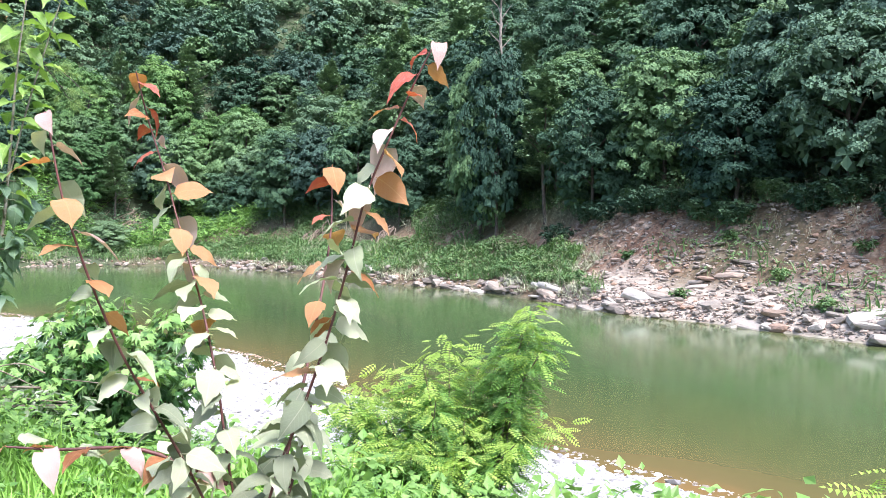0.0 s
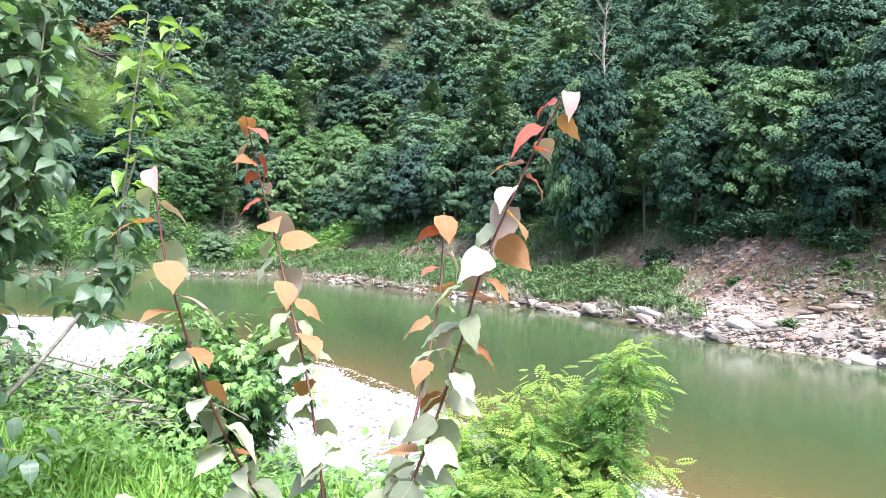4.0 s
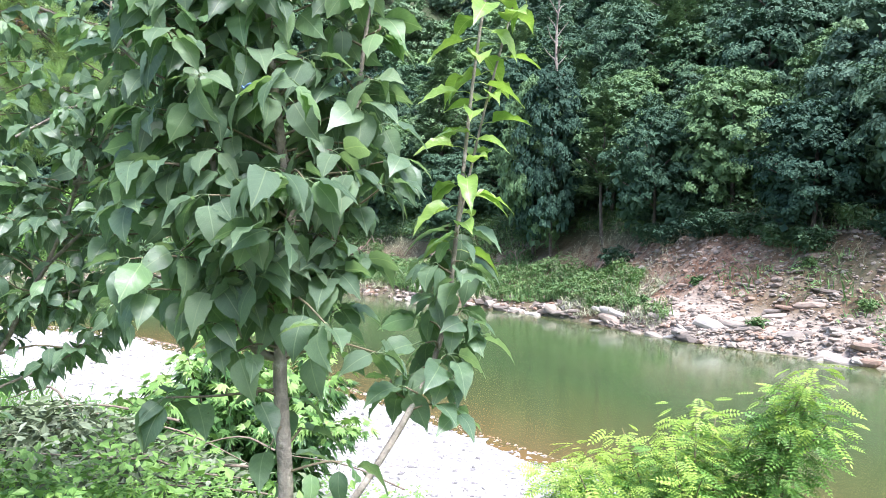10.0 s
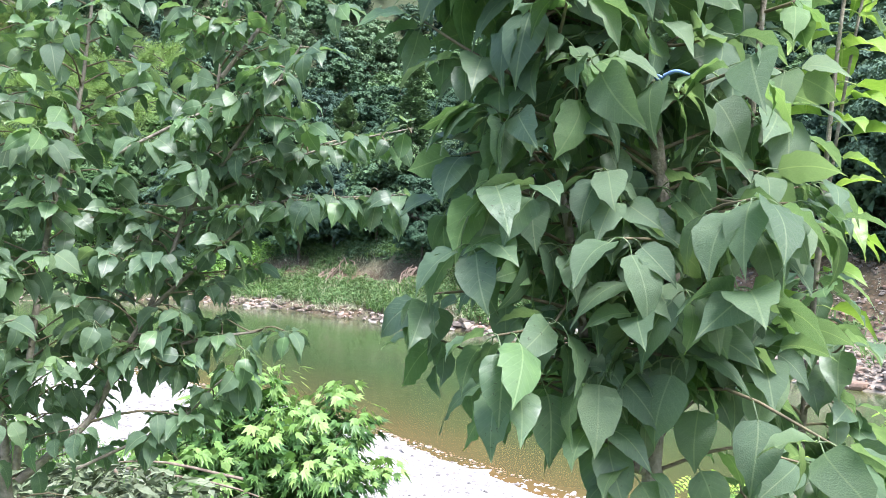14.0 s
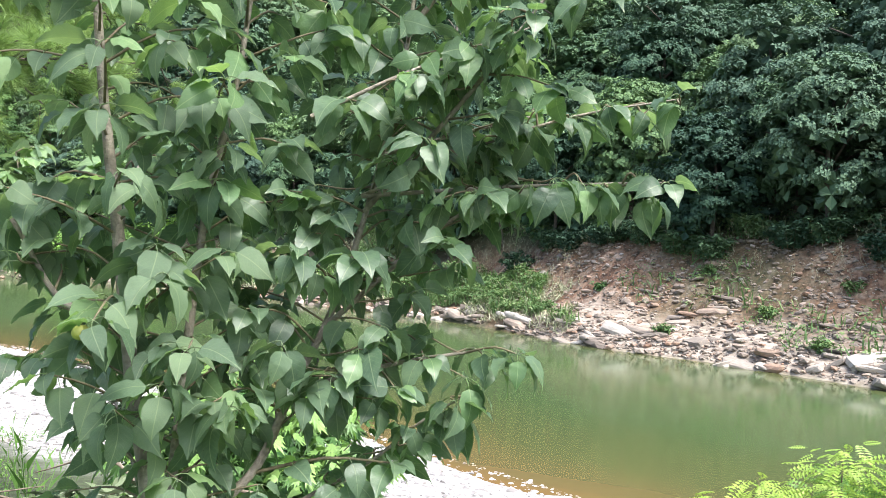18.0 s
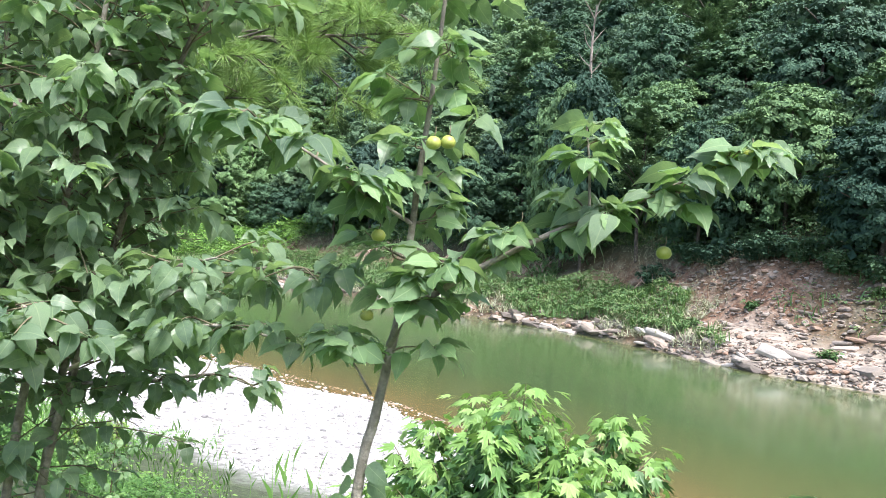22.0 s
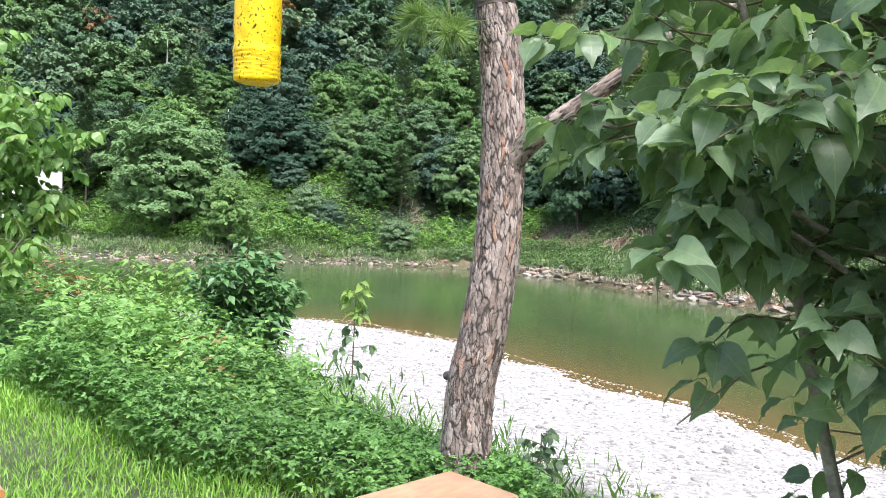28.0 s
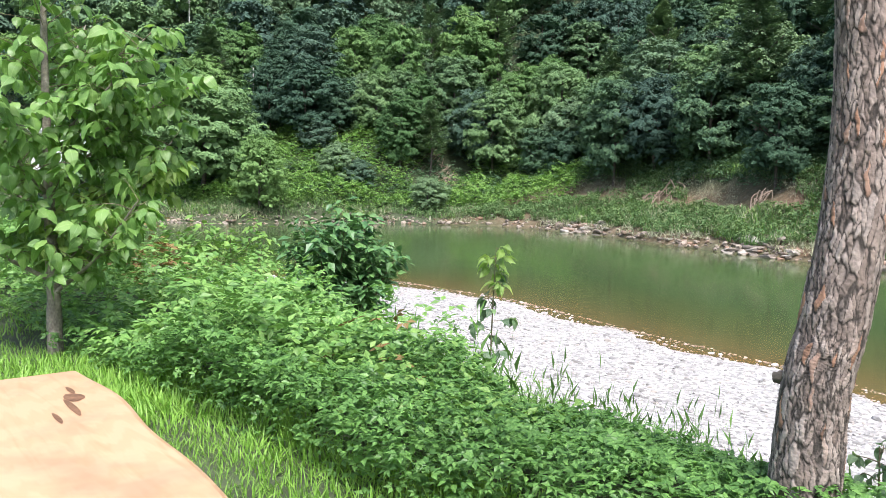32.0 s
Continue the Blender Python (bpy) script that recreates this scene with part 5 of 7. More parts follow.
# ---------------------------------------------------------------- timber table and bench
def timber_material(name, pale, amber, ends):
    m, nt, bsdf = material(name)
    tc = nt.nodes.new("ShaderNodeTexCoord")
    mp = nt.nodes.new("ShaderNodeMapping")
    mp.inputs["Scale"].default_value = (1.0, 9.0, 9.0)
    nt.links.new(tc.outputs["Object"], mp.inputs[0])
    n1 = node(nt, "ShaderNodeTexNoise", Scale=2.2, Detail=6.0, Distortion=1.2)
    nt.links.new(mp.outputs[0], n1.inputs["Vector"])
    wave = node(nt, "ShaderNodeTexWave", Scale=1.6, Distortion=7.0, Detail=3.0)
    nt.links.new(mp.outputs[0], wave.inputs["Vector"])
    stain = noisy(nt, 2.6, 4.0)
    col = ramp(nt, n1.outputs["Fac"], [(0.25, amber), (0.5, pale), (0.8, pale)])
    col = mixed(nt, 0.40, col, ramp(nt, wave.outputs["Fac"], [(0.2, amber), (0.7, pale)]))
    col = mixed(nt, ramp(nt, stain, [(0.50, (0, 0, 0)), (0.66, (0.6, 0.6, 0.6))]), col, ends)
    nt.links.new(col, bsdf.inputs["Base Color"])
    bsdf.inputs["Roughness"].default_value = 0.42
    bsdf.inputs["Coat Weight"].default_value = 0.15
    bumped(nt, bsdf, n1.outputs["Fac"], 0.15, 0.004)
    return m


M_TIMBER = timber_material("varnished_pale_timber", (0.52, 0.345, 0.215), (0.43, 0.25, 0.135), (0.34, 0.19, 0.12))
M_TIMBER_SIDE = timber_material("varnished_orange_timber", (0.42, 0.20, 0.07), (0.30, 0.13, 0.04), (0.24, 0.10, 0.03))
M_KNOT = speckled("dark_knot_wood", [(0.3, (0.12, 0.06, 0.03)), (0.7, (0.26, 0.14, 0.08))], 30, 0.5, 0.3, 90, 0.004)


def slab(name, length, width, thick, seed, wave=0.02, notch=None):
    """A sawn half log, flat on top and rounded below, along +x from 0, with live edges. Top at z = 0."""
    rng = np.random.default_rng(seed)
    n, m = 40, 11
    x = np.linspace(0, length, n)
    wl = wave * (np.sin(x * 3.1 + rng.uniform(0, 6)) + 0.5 * np.sin(x * 8.3 + rng.uniform(0, 6)))
    wr = wave * (np.sin(x * 2.7 + rng.uniform(0, 6)) + 0.5 * np.sin(x * 7.1 + rng.uniform(0, 6)))
    lo, hi = -width / 2 + wl, width / 2 + wr
    if notch:
        hi = hi - notch * np.clip((x - length + 0.45) / 0.45, 0, 1) ** 1.5
    sec = np.linspace(0, 1, m)
    rows = []
    for k in range(n):
        top = [(x[k], lo[k] + (hi[k] - lo[k]) * q, 0.0) for q in (0.0, 0.02, 0.25, 0.5, 0.75, 0.98, 1.0)]
        for t in (0, 6):
            top[t] = (top[t][0], top[t][1], -0.008)
        mid, half = (lo[k] + hi[k]) / 2, (hi[k] - lo[k]) / 2
        low = [(x[k], mid + half * math.cos(a) * 1.01, -0.02 - thick * math.sin(a) ** 0.7 * (1 + 0.06 * math.sin(5 * x[k]))) for a in np.linspace(0.05, math.pi - 0.05, m)]
        rows.append(top + low)
    per = len(rows[0])
    v = np.array(rows).reshape(-1, 3)
    f, idx = [], []
    for k in range(n - 1):
        for j in range(per):
            f.append((k * per + j, k * per + (j + 1) % per, (k + 1) * per + (j + 1) % per, (k + 1) * per + j))
            idx.append(0 if j < 6 else 1)
    me_v = v.tolist()
    caps = []
    for k, flip in ((0, False), (n - 1, True)):
        c = len(me_v)
        me_v.append(np.mean(v[k * per : (k + 1) * per], 0).tolist())
        for j in range(per):
            a, b = k * per + j, k * per + (j + 1) % per
            caps.append((c, b, a) if not flip else (c, a, b))
    me = mesh_of(name, np.array(me_v), [np.array(f), np.array(caps)], [M_TIMBER, M_TIMBER_SIDE], smooth=False, index=idx + [1] * len(caps))
    return me


def log_leg(parent, name, at, radius, height, seed):
    rng = np.random.default_rng(seed)
    v, f = tube(np.array([[*at, 0.0], [at[0] + 0.004, at[1], height * 0.5], [*at, height]]), radius * 1.05, radius * 0.97, 14, rng, 0.05)
    cap = [len(v) - 14 + j for j in range(14)]
    part(name, mesh_of(name, v, [f, np.array([cap])], M_TIMBER_SIDE), parent)


def knot(parent, at, w, l):
    ang = np.linspace(0, 2 * np.pi, 12, endpoint=False)
    v = np.stack([np.cos(ang) * l * (1 + 0.15 * np.sin(3 * ang)), np.sin(ang) * w, 0 * ang], -1)
    v = np.concatenate([v, v * 0.55 + np.array([0, 0, 0.001]), [[0, 0, 0.0005]]]) + np.array(at)
    f = [(j, (j + 1) % 12, 12 + (j + 1) % 12, 12 + j) for j in range(12)]
    t = [(12 + j, 12 + (j + 1) % 12, 24) for j in range(12)]
    part("knot", mesh_of("knot", v, [np.array(f), np.array(t)], M_KNOT), parent, "dark knot in the wood")


GZ = TERRACE - 0.02
bench = thing("log_bench", "half-log bench with a pale sawn seat and orange varnished sides", "bench", (-10.30, 3.63, GZ), turn=-96)
seat = part("seat", slab("seat", 1.06, 0.39, 0.115, 5, 0.006), bench)
seat.location = (0, 0, 0.665 - GZ)
for k, x in enumerate((0.22, 0.82)):
    log_leg(bench, "leg", (x, 0.0), 0.085, 0.665 - GZ - 0.11, 7 + k)
knot(seat, (0.62, 0.02, 0.002), 0.02, 0.05)
table = thing("log_table", "long timber slab table with a knotty varnished top and live edges", "table", (-10.62, 1.46, GZ), turn=169.5)
top = part("tabletop", slab("tabletop", 2.26, 0.78, 0.10, 9, 0.018, notch=0.16), table)
top.location = (0, 0, 1.0 - GZ)
for k, x in enumerate((0.35, 1.90)):
    for y in (-0.2, 0.2):
        log_leg(table, "leg", (x, y), 0.075, 1.0 - GZ - 0.10, 11 + k)
for kx, ky, kw, kl in ((1.90, -0.29, 0.030, 0.05), (1.79, -0.26, 0.011, 0.10), (1.70, -0.20, 0.008, 0.06), (1.99, -0.30, 0.009, 0.05), (1.62, 0.05, 0.012, 0.03)):
    knot(top, (kx, ky, 0.002), kw, kl)
knot(top, (0.9, 0.15, 0.002), 0.012, 0.03)


# ---------------------------------------------------------------- the yellow insect trap
def trap_material():
    m, nt, bsdf = material("yellow_sticky_film")
    dots = noisy(nt, 72.0, 2.0)
    blot = noisy(nt, 26.0, 3.0)
    col = ramp(nt, blot, [(0.3, (0.86, 0.60, 0.01)), (0.6, (0.95, 0.74, 0.015))])
    col = mixed(nt, ramp(nt, dots, [(0.61, (0, 0, 0)), (0.64, (1, 1, 1))]), col, (0.07, 0.05, 0.015))
    nt.links.new(col, bsdf.inputs["Base Color"])
    bsdf.inputs["Roughness"].default_value = 0.25
    bumped(nt, bsdf, noisy(nt, 30.0, 3.0), 0.4, 0.006)
    tr = nt.nodes.new("ShaderNodeBsdfTranslucent")
    nt.links.new(col, tr.inputs[0])
    mx = nt.nodes.new("ShaderNodeMixShader")
    mx.inputs[0].default_value = 0.35
    nt.links.new(bsdf.outputs[0], mx.inputs[1])
    nt.links.new(tr.outputs[0], mx.inputs[2])
    nt.links.new(mx.outputs[0], nt.nodes["Material Output"].inputs[0])
    return m


TRAP = (-11.04, 2.985, 2.285)
trap = thing("insect_trap", "yellow sticky insect trap speckled with flies, hung from a pine", "trap", TRAP)
trap.scale = (0.88, 0.88, 0.92)
sides, rings = 64, 70
zs, turn = np.meshgrid(np.linspace(0, 0.462, rings), np.arange(sides) * 2 * math.pi / sides, indexing="ij")
body = np.interp(zs, [0, 0.008, 0.10, 0.13, 0.16, 0.24, 0.36, 0.42, 0.452, 0.462], [0.101, 0.106, 0.107, 0.110, 0.105, 0.108, 0.107, 0.103, 0.085, 0.04])
folds = np.interp(zs, [0, 0.02, 0.11, 0.15, 0.46], [0.3, 1, 1, 0.25, 0.15])
wound = zs + 0.010 * np.sin(turn + 0.6) + 0.004 * np.sin(3 * turn + 1.0)
body = body + folds * (0.0026 * np.sin(wound * 330) * (0.5 + 0.5 * np.sin(2 * turn + zs * 40)) + 0.0014 * np.sin(wound * 610 + 2 * turn)) + 0.002 * np.sin(3 * turn + 9 * zs) + 0.0009 * np.sin(9 * turn + 60 * zs)
pv = np.stack([body * np.cos(turn), body * np.sin(turn), zs + 0.003 * np.sin(2 * turn) * (zs < 0.05)], -1).reshape(-1, 3)
pf = [(k * sides + j, k * sides + (j + 1) % sides, (k + 1) * sides + (j + 1) % sides, (k + 1) * sides + j) for k in range(rings - 1) for j in range(sides)]
bottom = [[sides - 1 - j for j in range(sides)]]
part("film", mesh_of("film", pv, [np.array(pf), np.array(bottom)], trap_material()), trap)
M_CAP = speckled("green_plastic_cap", [(0.3, (0.02, 0.22, 0.09)), (0.7, (0.05, 0.32, 0.15))], 20, 0.4, 0.1)
M_CORD = speckled("pale_cord", [(0.3, (0.25, 0.24, 0.2)), (0.7, (0.4, 0.38, 0.33))], 60, 0.8, 0.1)
part("cap", mesh_of("cap", *tube(np.array([[0.01, 0, 0.455], [0.01, 0, 0.475], [0.01, 0, 0.492]]), 0.045, 0.032, 14), M_CAP), trap, "green plastic cap")
part("cord", mesh_of("cord", *tube(np.array([[0.01, 0, 0.48], [0.0, 0.0, 0.56], [-0.01, 0.0, 0.67]]), 0.003, 0.003, 5), M_CORD), trap, "thin hanging cord")


# ---------------------------------------------------------------- shrubs on the slope
PINNA_V, PINNA_F = [], []
for k in range(6):
    y = 0.12 + 0.145 * k
    w = 0.27 * math.sin(math.pi * (0.15 + 0.80 * k / 6)) ** 0.6
    z = -0.18 * y * y
    for sgn in (-1, 1):
        b = len(PINNA_V)
        PINNA_V += [[0, y, z], [sgn * w * 0.5, y - 0.02, z + 0.02], [sgn * w, y + 0.05, z - 0.03], [sgn * w * 0.5, y + 0.105, z + 0.02]]
        PINNA_F += [[b, b + 1, b + 2], [b, b + 2, b + 3]]
b = len(PINNA_V)
PINNA_V += [[0, 0.95, -0.16], [0.05, 1.0, -0.17], [0, 1.12, -0.22], [-0.05, 1.0, -0.17], [-0.008, 0, 0], [0.008, 0, 0], [0.0, 0.95, -0.16]]
PINNA_F += [[b, b + 1, b + 2], [b, b + 2, b + 3], [b + 4, b + 5, b + 6]]
PINNA = (np.array(PINNA_V), np.array(PINNA_F))
MAPLE_R = [(0.0, 0.12), (0.5, 0.55), (0.78, 0.36), (1.12, 0.82), (1.34, 0.50), (math.pi / 2, 1.0)]
mp_pts = [(r * math.cos(a), r * math.sin(a)) for a, r in MAPLE_R]
mp_out = [(x, y) for x, y in mp_pts] + [(-x, y) for x, y in mp_pts[-2::-1]]
MAPLE = (np.array([[0, 0.05, 0]] + [[x * 0.9, y, -0.14 * (x * x + y * y) + 0.05 * abs(x)] for x, y in mp_out]), np.array([[0, k, k + 1] for k in range(1, len(mp_out))]))
TRIO_V, TRIO_F = [], []
for a in (-1.0, 0.0, 1.0):
    c, s = math.cos(a), math.sin(a)
    b = len(TRIO_V)
    for x, y, z in ((0, 0.12, 0), (-0.24, 0.45, 0.05), (0, 0.5, -0.03), (0.24, 0.45, 0.05), (0, 0.95, -0.12)):
        TRIO_V.append([x * c + y * s, y * c - x * s, z])
    TRIO_F += [[b, b + 4, b + 1], [b, b + 3, b + 4]]
TRIO = (np.array(TRIO_V), np.array(TRIO_F))
TRIO_FINE = (TRIO[0], np.array([[b + i, b + j, b + k] for b in (0, 5, 10) for i, j, k in ((0, 2, 1), (0, 3, 2), (1, 2, 4), (2, 3, 4))]))


def shrub(name, label, base, width, height, shape, mat, count, size, seed, lean=(0, 0), stems=14, pitch=(-0.7, 0.3), lumps=9, shoots_at=(), tip_mat=None, tip_from=0.90):
    rng = np.random.default_rng(seed)
    gz = float(ground_z(base[0], base[1])) - 0.03
    height = height + base[2] - gz
    shoots_at = [(x, y, z + base[2] - gz) for x, y, z in shoots_at]
    base = (base[0], base[1], gz)
    ob = thing(name, label, "shrub", base)
    canes, cs = [], []
    tops = []
    for k in range(stems):
        a, r = k * 2.4, math.sqrt((k + 0.5) / stems) * width / 2
        h = height * rng.uniform(0.72, 1.0) * (1 - 0.35 * (2 * r / width) ** 2)
        tops.append((np.array([math.cos(a) * r * 0.25, math.sin(a) * r * 0.25, 0]), np.array([math.cos(a) * r + lean[0] * h, math.sin(a) * r + lean[1] * h, h])))
    for x, y, z in shoots_at:
        tops.append((np.array([x * 0.5, y * 0.5, height * 0.3]), np.array([x, y, z])))
    per = count // len(tops)
    hs, us = [], []
    for lo, hi in tops:
        mid = (lo + hi) / 2 + np.array([0, 0, 0.12 * height]) + rng.normal(0, 0.04, 3)
        line = smooth_line([lo + np.array([0, 0, -0.3]), mid, hi], 4)
        canes.append(tube(line, 0.014, 0.004, 5))
        u = 0.30 + 0.70 * rng.uniform(0, 1, per) ** 0.65
        pts = np.array([along(line, q)[0] for q in u])
        a = rng.uniform(0, 6.28, per)
        out = rng.uniform(0.0, 0.22, per) * width / 2.2
        cs.append(pts + np.stack([np.cos(a) * out, np.sin(a) * out, rng.normal(0, 0.05, per)], -1))
        hs.append(a)
        us.append(u)
    c, a, u = np.concatenate(cs), np.concatenate(hs), np.concatenate(us)
    v, f = cloud(c, turns(a, rng.uniform(*pitch, len(c)), rng.normal(0, 0.35, len(c))), size * rng.uniform(0.6, 1.2, len(c)), shape)
    young = np.repeat((u > tip_from).astype(np.int32), len(shape[1])) if tip_mat else None
    tagged(part("cane_clump", mesh_of("canes", *merge(canes), M_TWIG), ob, "thin woody canes"), kind="stuff")
    tagged(part("foliage", mesh_of("shrub_leaves", v, f, [mat, tip_mat] if tip_mat else mat, smooth=False, index=young), ob), kind="stuff")
    return ob


M_PINNATE = foliage("bright_pinnate_leaves", (0.060, 0.155, 0.035), (0.120, 0.262, 0.052), (0.220, 0.380, 0.080), 0.45, 0.32)
M_PINNATE_TIP = foliage("yellow_pinnate_leaves", (0.20, 0.36, 0.06), (0.32, 0.48, 0.09), (0.46, 0.58, 0.15), 0.45, 0.42)
M_MAPLE_TIP = foliage("young_lobed_leaves", (0.13, 0.26, 0.065), (0.21, 0.37, 0.10), (0.33, 0.48, 0.165), 0.42, 0.36)
M_MAPLE = foliage("lobed_leaves", (0.030, 0.085, 0.030), (0.065, 0.155, 0.042), (0.140, 0.265, 0.070), 0.42, 0.26)
M_DARKSHRUB = foliage("dark_shrub_leaves", (0.04, 0.10, 0.04), (0.07, 0.17, 0.06), (0.13, 0.26, 0.08), 0.4, 0.2)
shrub("locust_shrub", "bright yellow-green shrub with feathery pinnate leaves", (-2.62, 6.45, -0.95), 2.3, 1.45, PINNA, M_PINNATE, 8200, 0.165, 31, stems=34, shoots_at=((0.95, 0.0, 1.72), (0.82, 0.1, 1.5), (1.05, -0.1, 1.35), (0.95, 0.05, 1.55)), tip_mat=M_PINNATE_TIP, tip_from=0.93)
shrub("locust_shrub", "low yellow-green shrub with feathery leaves near the water", (1.38, 5.4, -0.9), 1.5, 1.1, PINNA, M_PINNATE, 1100, 0.24, 32, tip_mat=M_PINNATE_TIP)
shrub("lobed_leaf_shrub", "broad leafy shrub with lobed maple-like leaves, paler on top", (-7.42, 7.0, -1.2), 2.7, 2.02, MAPLE, M_MAPLE, 7600, 0.16, 33, pitch=(-1.0, -0.1), stems=52, tip_mat=M_MAPLE_TIP, tip_from=0.94)
shrub("dark_shrub", "rounded dark green shrub standing among weeds", (-17.9, 7.9, 0.0), 1.7, 1.6, (LEAFLET_V, LEAFLET_F), M_DARKSHRUB, 5200, 0.15, 34, stems=20)
shrub("dark_shrub", "pale green leafy bush on the slope", (-21.5, 8.5, 0.0), 2.4, 1.2, (LEAFLET_V, LEAFLET_F), M_WEED, 2400, 0.15, 35, stems=18)

sp = Sapling("small_sapling", "thin sapling with light leaves in front of the pebble bar", "sapling", (-14.75, 7.1, -0.5), 41, M_TWIG, M_TWIG, 80)
s1 = sp.limb("trunk", [(-14.75, 7.1, -1.5), (-14.7, 7.05, 0.0), (-14.62, 7.0, 1.05)], 0.012, 0.003)
sp.crown(s1, 0.35, 0.85, 12, (0.08, 0.3), 0.07, 0.11, "leaf", end=4)
sp.crown(s1, 0.85, 1.0, 6, (0.05, 0.14), 0.05, 0.13, "young", end=5)
sp.finish(PEARS, (-10, 1))
for bx, by, top, seed in ((-10.29, 5.11, 0.26, 43), (-9.98, 5.19, 0.29, 44)):
    bz = float(ground_z(bx, by))
    sw = Sapling("small_sapling", "small weed shoot with yellow-green tips before the pebble bar", "sapling", (bx, by, bz), seed, M_TWIG, M_TWIG, 60)
    s3 = sw.limb("trunk", [(bx, by, bz - 0.1), (bx + 0.02, by, (bz + top) / 2), (bx + 0.04, by, top)], 0.006, 0.002)
    sw.crown(s3, 0.5, 0.95, 16, (0.05, 0.17), 0.025, 0.055, "light", end=5)
    sw.crown(s3, 0.85, 1.0, 8, (0.03, 0.10), 0.02, 0.045, "young", end=5)
    sw.finish(PEARS, (-9, 1))
bx, by = -10.85, 4.87
bz = float(ground_z(bx, by))
sq = Sapling("small_sapling", "small dark sapling beside the pine trunk", "sapling", (bx, by, bz), 42, M_TWIG, M_TWIG, 80)
s2 = sq.limb("trunk", [(bx, by, bz - 0.1), (bx + 0.03, by, bz * 0.5 + 0.25), (bx + 0.02, by + 0.02, 0.54)], 0.007, 0.003)
sq.crown(s2, 0.35, 1.0, 15, (0.04, 0.14), 0.028, 0.062, "leaf", end=6)
sq.finish(PEARS, (-10, 1))


# ---------------------------------------------------------------- weeds, grass, brush
def scatter(name, label, rng, boxes, mat, shape, size, tall, keep=None, pitch=(-0.5, 0.5), category="weeds", hummock=1.2):
    """Leaves strewn through a layer over the ground; boxes of x0, x1, y0, y1, leaves for each square metre."""
    cs = []
    for x0, x1, y0, y1, dens in boxes:
        n = int((x1 - x0) * (y1 - y0) * dens)
        x, y = rng.uniform(x0, x1, n) + rng.normal(0, 0.22, n), rng.uniform(y0, y1, n)
        ok = (keep(x, y) if keep else np.ones(n, bool)) & (((x + 5.65) / 1.2) ** 2 + ((y - 3.3) / 0.4) ** 2 > 1)
        x, y = x[ok], y[ok]
        top = tall * np.clip(0.62 + 0.55 * ripple(x, y, hummock, 6.0) + 0.3 * ripple(x, y, hummock * 0.35, 2.0), 0.12, 1.4)
        top = top * np.where(y < 9, np.interp(x, [-13.5, -12, -11.4, -10.5, -9.5, -8.5], [1, 0.85, 0.62, 0.5, 0.5, 1]), 1)
        z = ground_z(x, y) + top * np.sqrt(rng.uniform(0, 1, len(x)))
        cs.append(np.stack([x, y, z], -1))
    c = np.concatenate(cs)
    n = len(c)
    v, f = cloud(c, turns(rng.uniform(0, 6.28, n), rng.uniform(*pitch, n), rng.normal(0, 0.35, n)), size * rng.uniform(0.55, 1.25, n), shape)
    return tagged(new(name, mesh_of(name, v, f, mat, smooth=False)), label, category, kind="stuff")


srng = np.random.default_rng(77)
M_BRAMBLE = foliage("bramble_leaves", (0.085, 0.190, 0.050), (0.165, 0.335, 0.085), (0.300, 0.485, 0.140), 0.42, 0.34)
M_LIGHTWEED = foliage("light_weed_leaves", (0.13, 0.25, 0.06), (0.21, 0.37, 0.09), (0.32, 0.48, 0.15), 0.5, 0.35)


def hedge_y(x):
    return np.interp(x, [-60, -30, -18, -15, -12, -10.6, -9.6, -6, -3, 0, 10], [10.5, 6.2, 3.7, 3.45, 3.45, 3.9, 3.3, 2.7, 2.3, 2.1, 0.8])


def on_slope(x, y):
    clear = (x > -10.55) & (x < -8.0) & (y > 3.75 + 0.25 * ripple(x, y, 0.8)) & (ripple(x, y, 0.9, 4.0) < 0.75)
    clear = clear | ((x > -11.6) & (x <= -10.55) & (y > 5.2 + 0.3 * ripple(x, y, 0.8)))
    return (y > hedge_y(x) + 0.18 * ripple(x, y, 0.9)) & (y < toe_y(x) + 0.3 + 0.9 * ripple(x, y, 1.6, 9.0)) & ~clear


scatter("bramble_thicket", "thick green brambles covering the slope", srng, [(-15, -9.8, 3.3, 6.5, 1900), (-16, -9.2, 6.5, 8.5, 700), (-9.2, 4, 3.0, 9.5, 330), (-30, -15, 3.5, 14, 260)], M_BRAMBLE, TRIO_FINE, 0.052, 0.48, on_slope)
scatter("tall_weeds", "pale leafy weeds rising through the brambles", srng, [(-16, -9.2, 3.7, 9.5, 230), (-9.2, 4, 2.9, 9.5, 330), (-34, -16, 4.5, 15, 140)], M_LIGHTWEED, (LEAFLET_V, LEAFLET_F), 0.068, 0.58, lambda x, y: on_slope(x, y) & ((x < -12.2) | (x > -8.5)), (-0.3, 0.9))
scatter("weed_bank", "weedy growth toward the far end of the bank", srng, [(-62, -28, 8, 20, 60), (-30, -13.5, 3.0, 8.5, 330)], M_BRAMBLE, TRIO, 0.088, 0.90, lambda x, y: (y > hedge_y(x) + 0.1) & (y < toe_y(x) + 0.4))
scatter("terrace_weeds", "low broad-leaved weeds in the grass", srng, [(-9.2, 2.5, 1.7, 3.9, 420)], M_WEED, TRIO, 0.062, 0.24, lambda x, y: ripple(x, y, 0.8, 3.0) + ripple(x, y, 0.3, 1.0) > -0.25)

scatter("pale_weeds", "pale feathery weeds along the terrace edge", srng, [(-6.8, 2.0, 2.3, 6.0, 420)], M_LIGHTWEED, (LEAFLET_V, LEAFLET_F), 0.06, 0.42, None, (-0.2, 1.0))


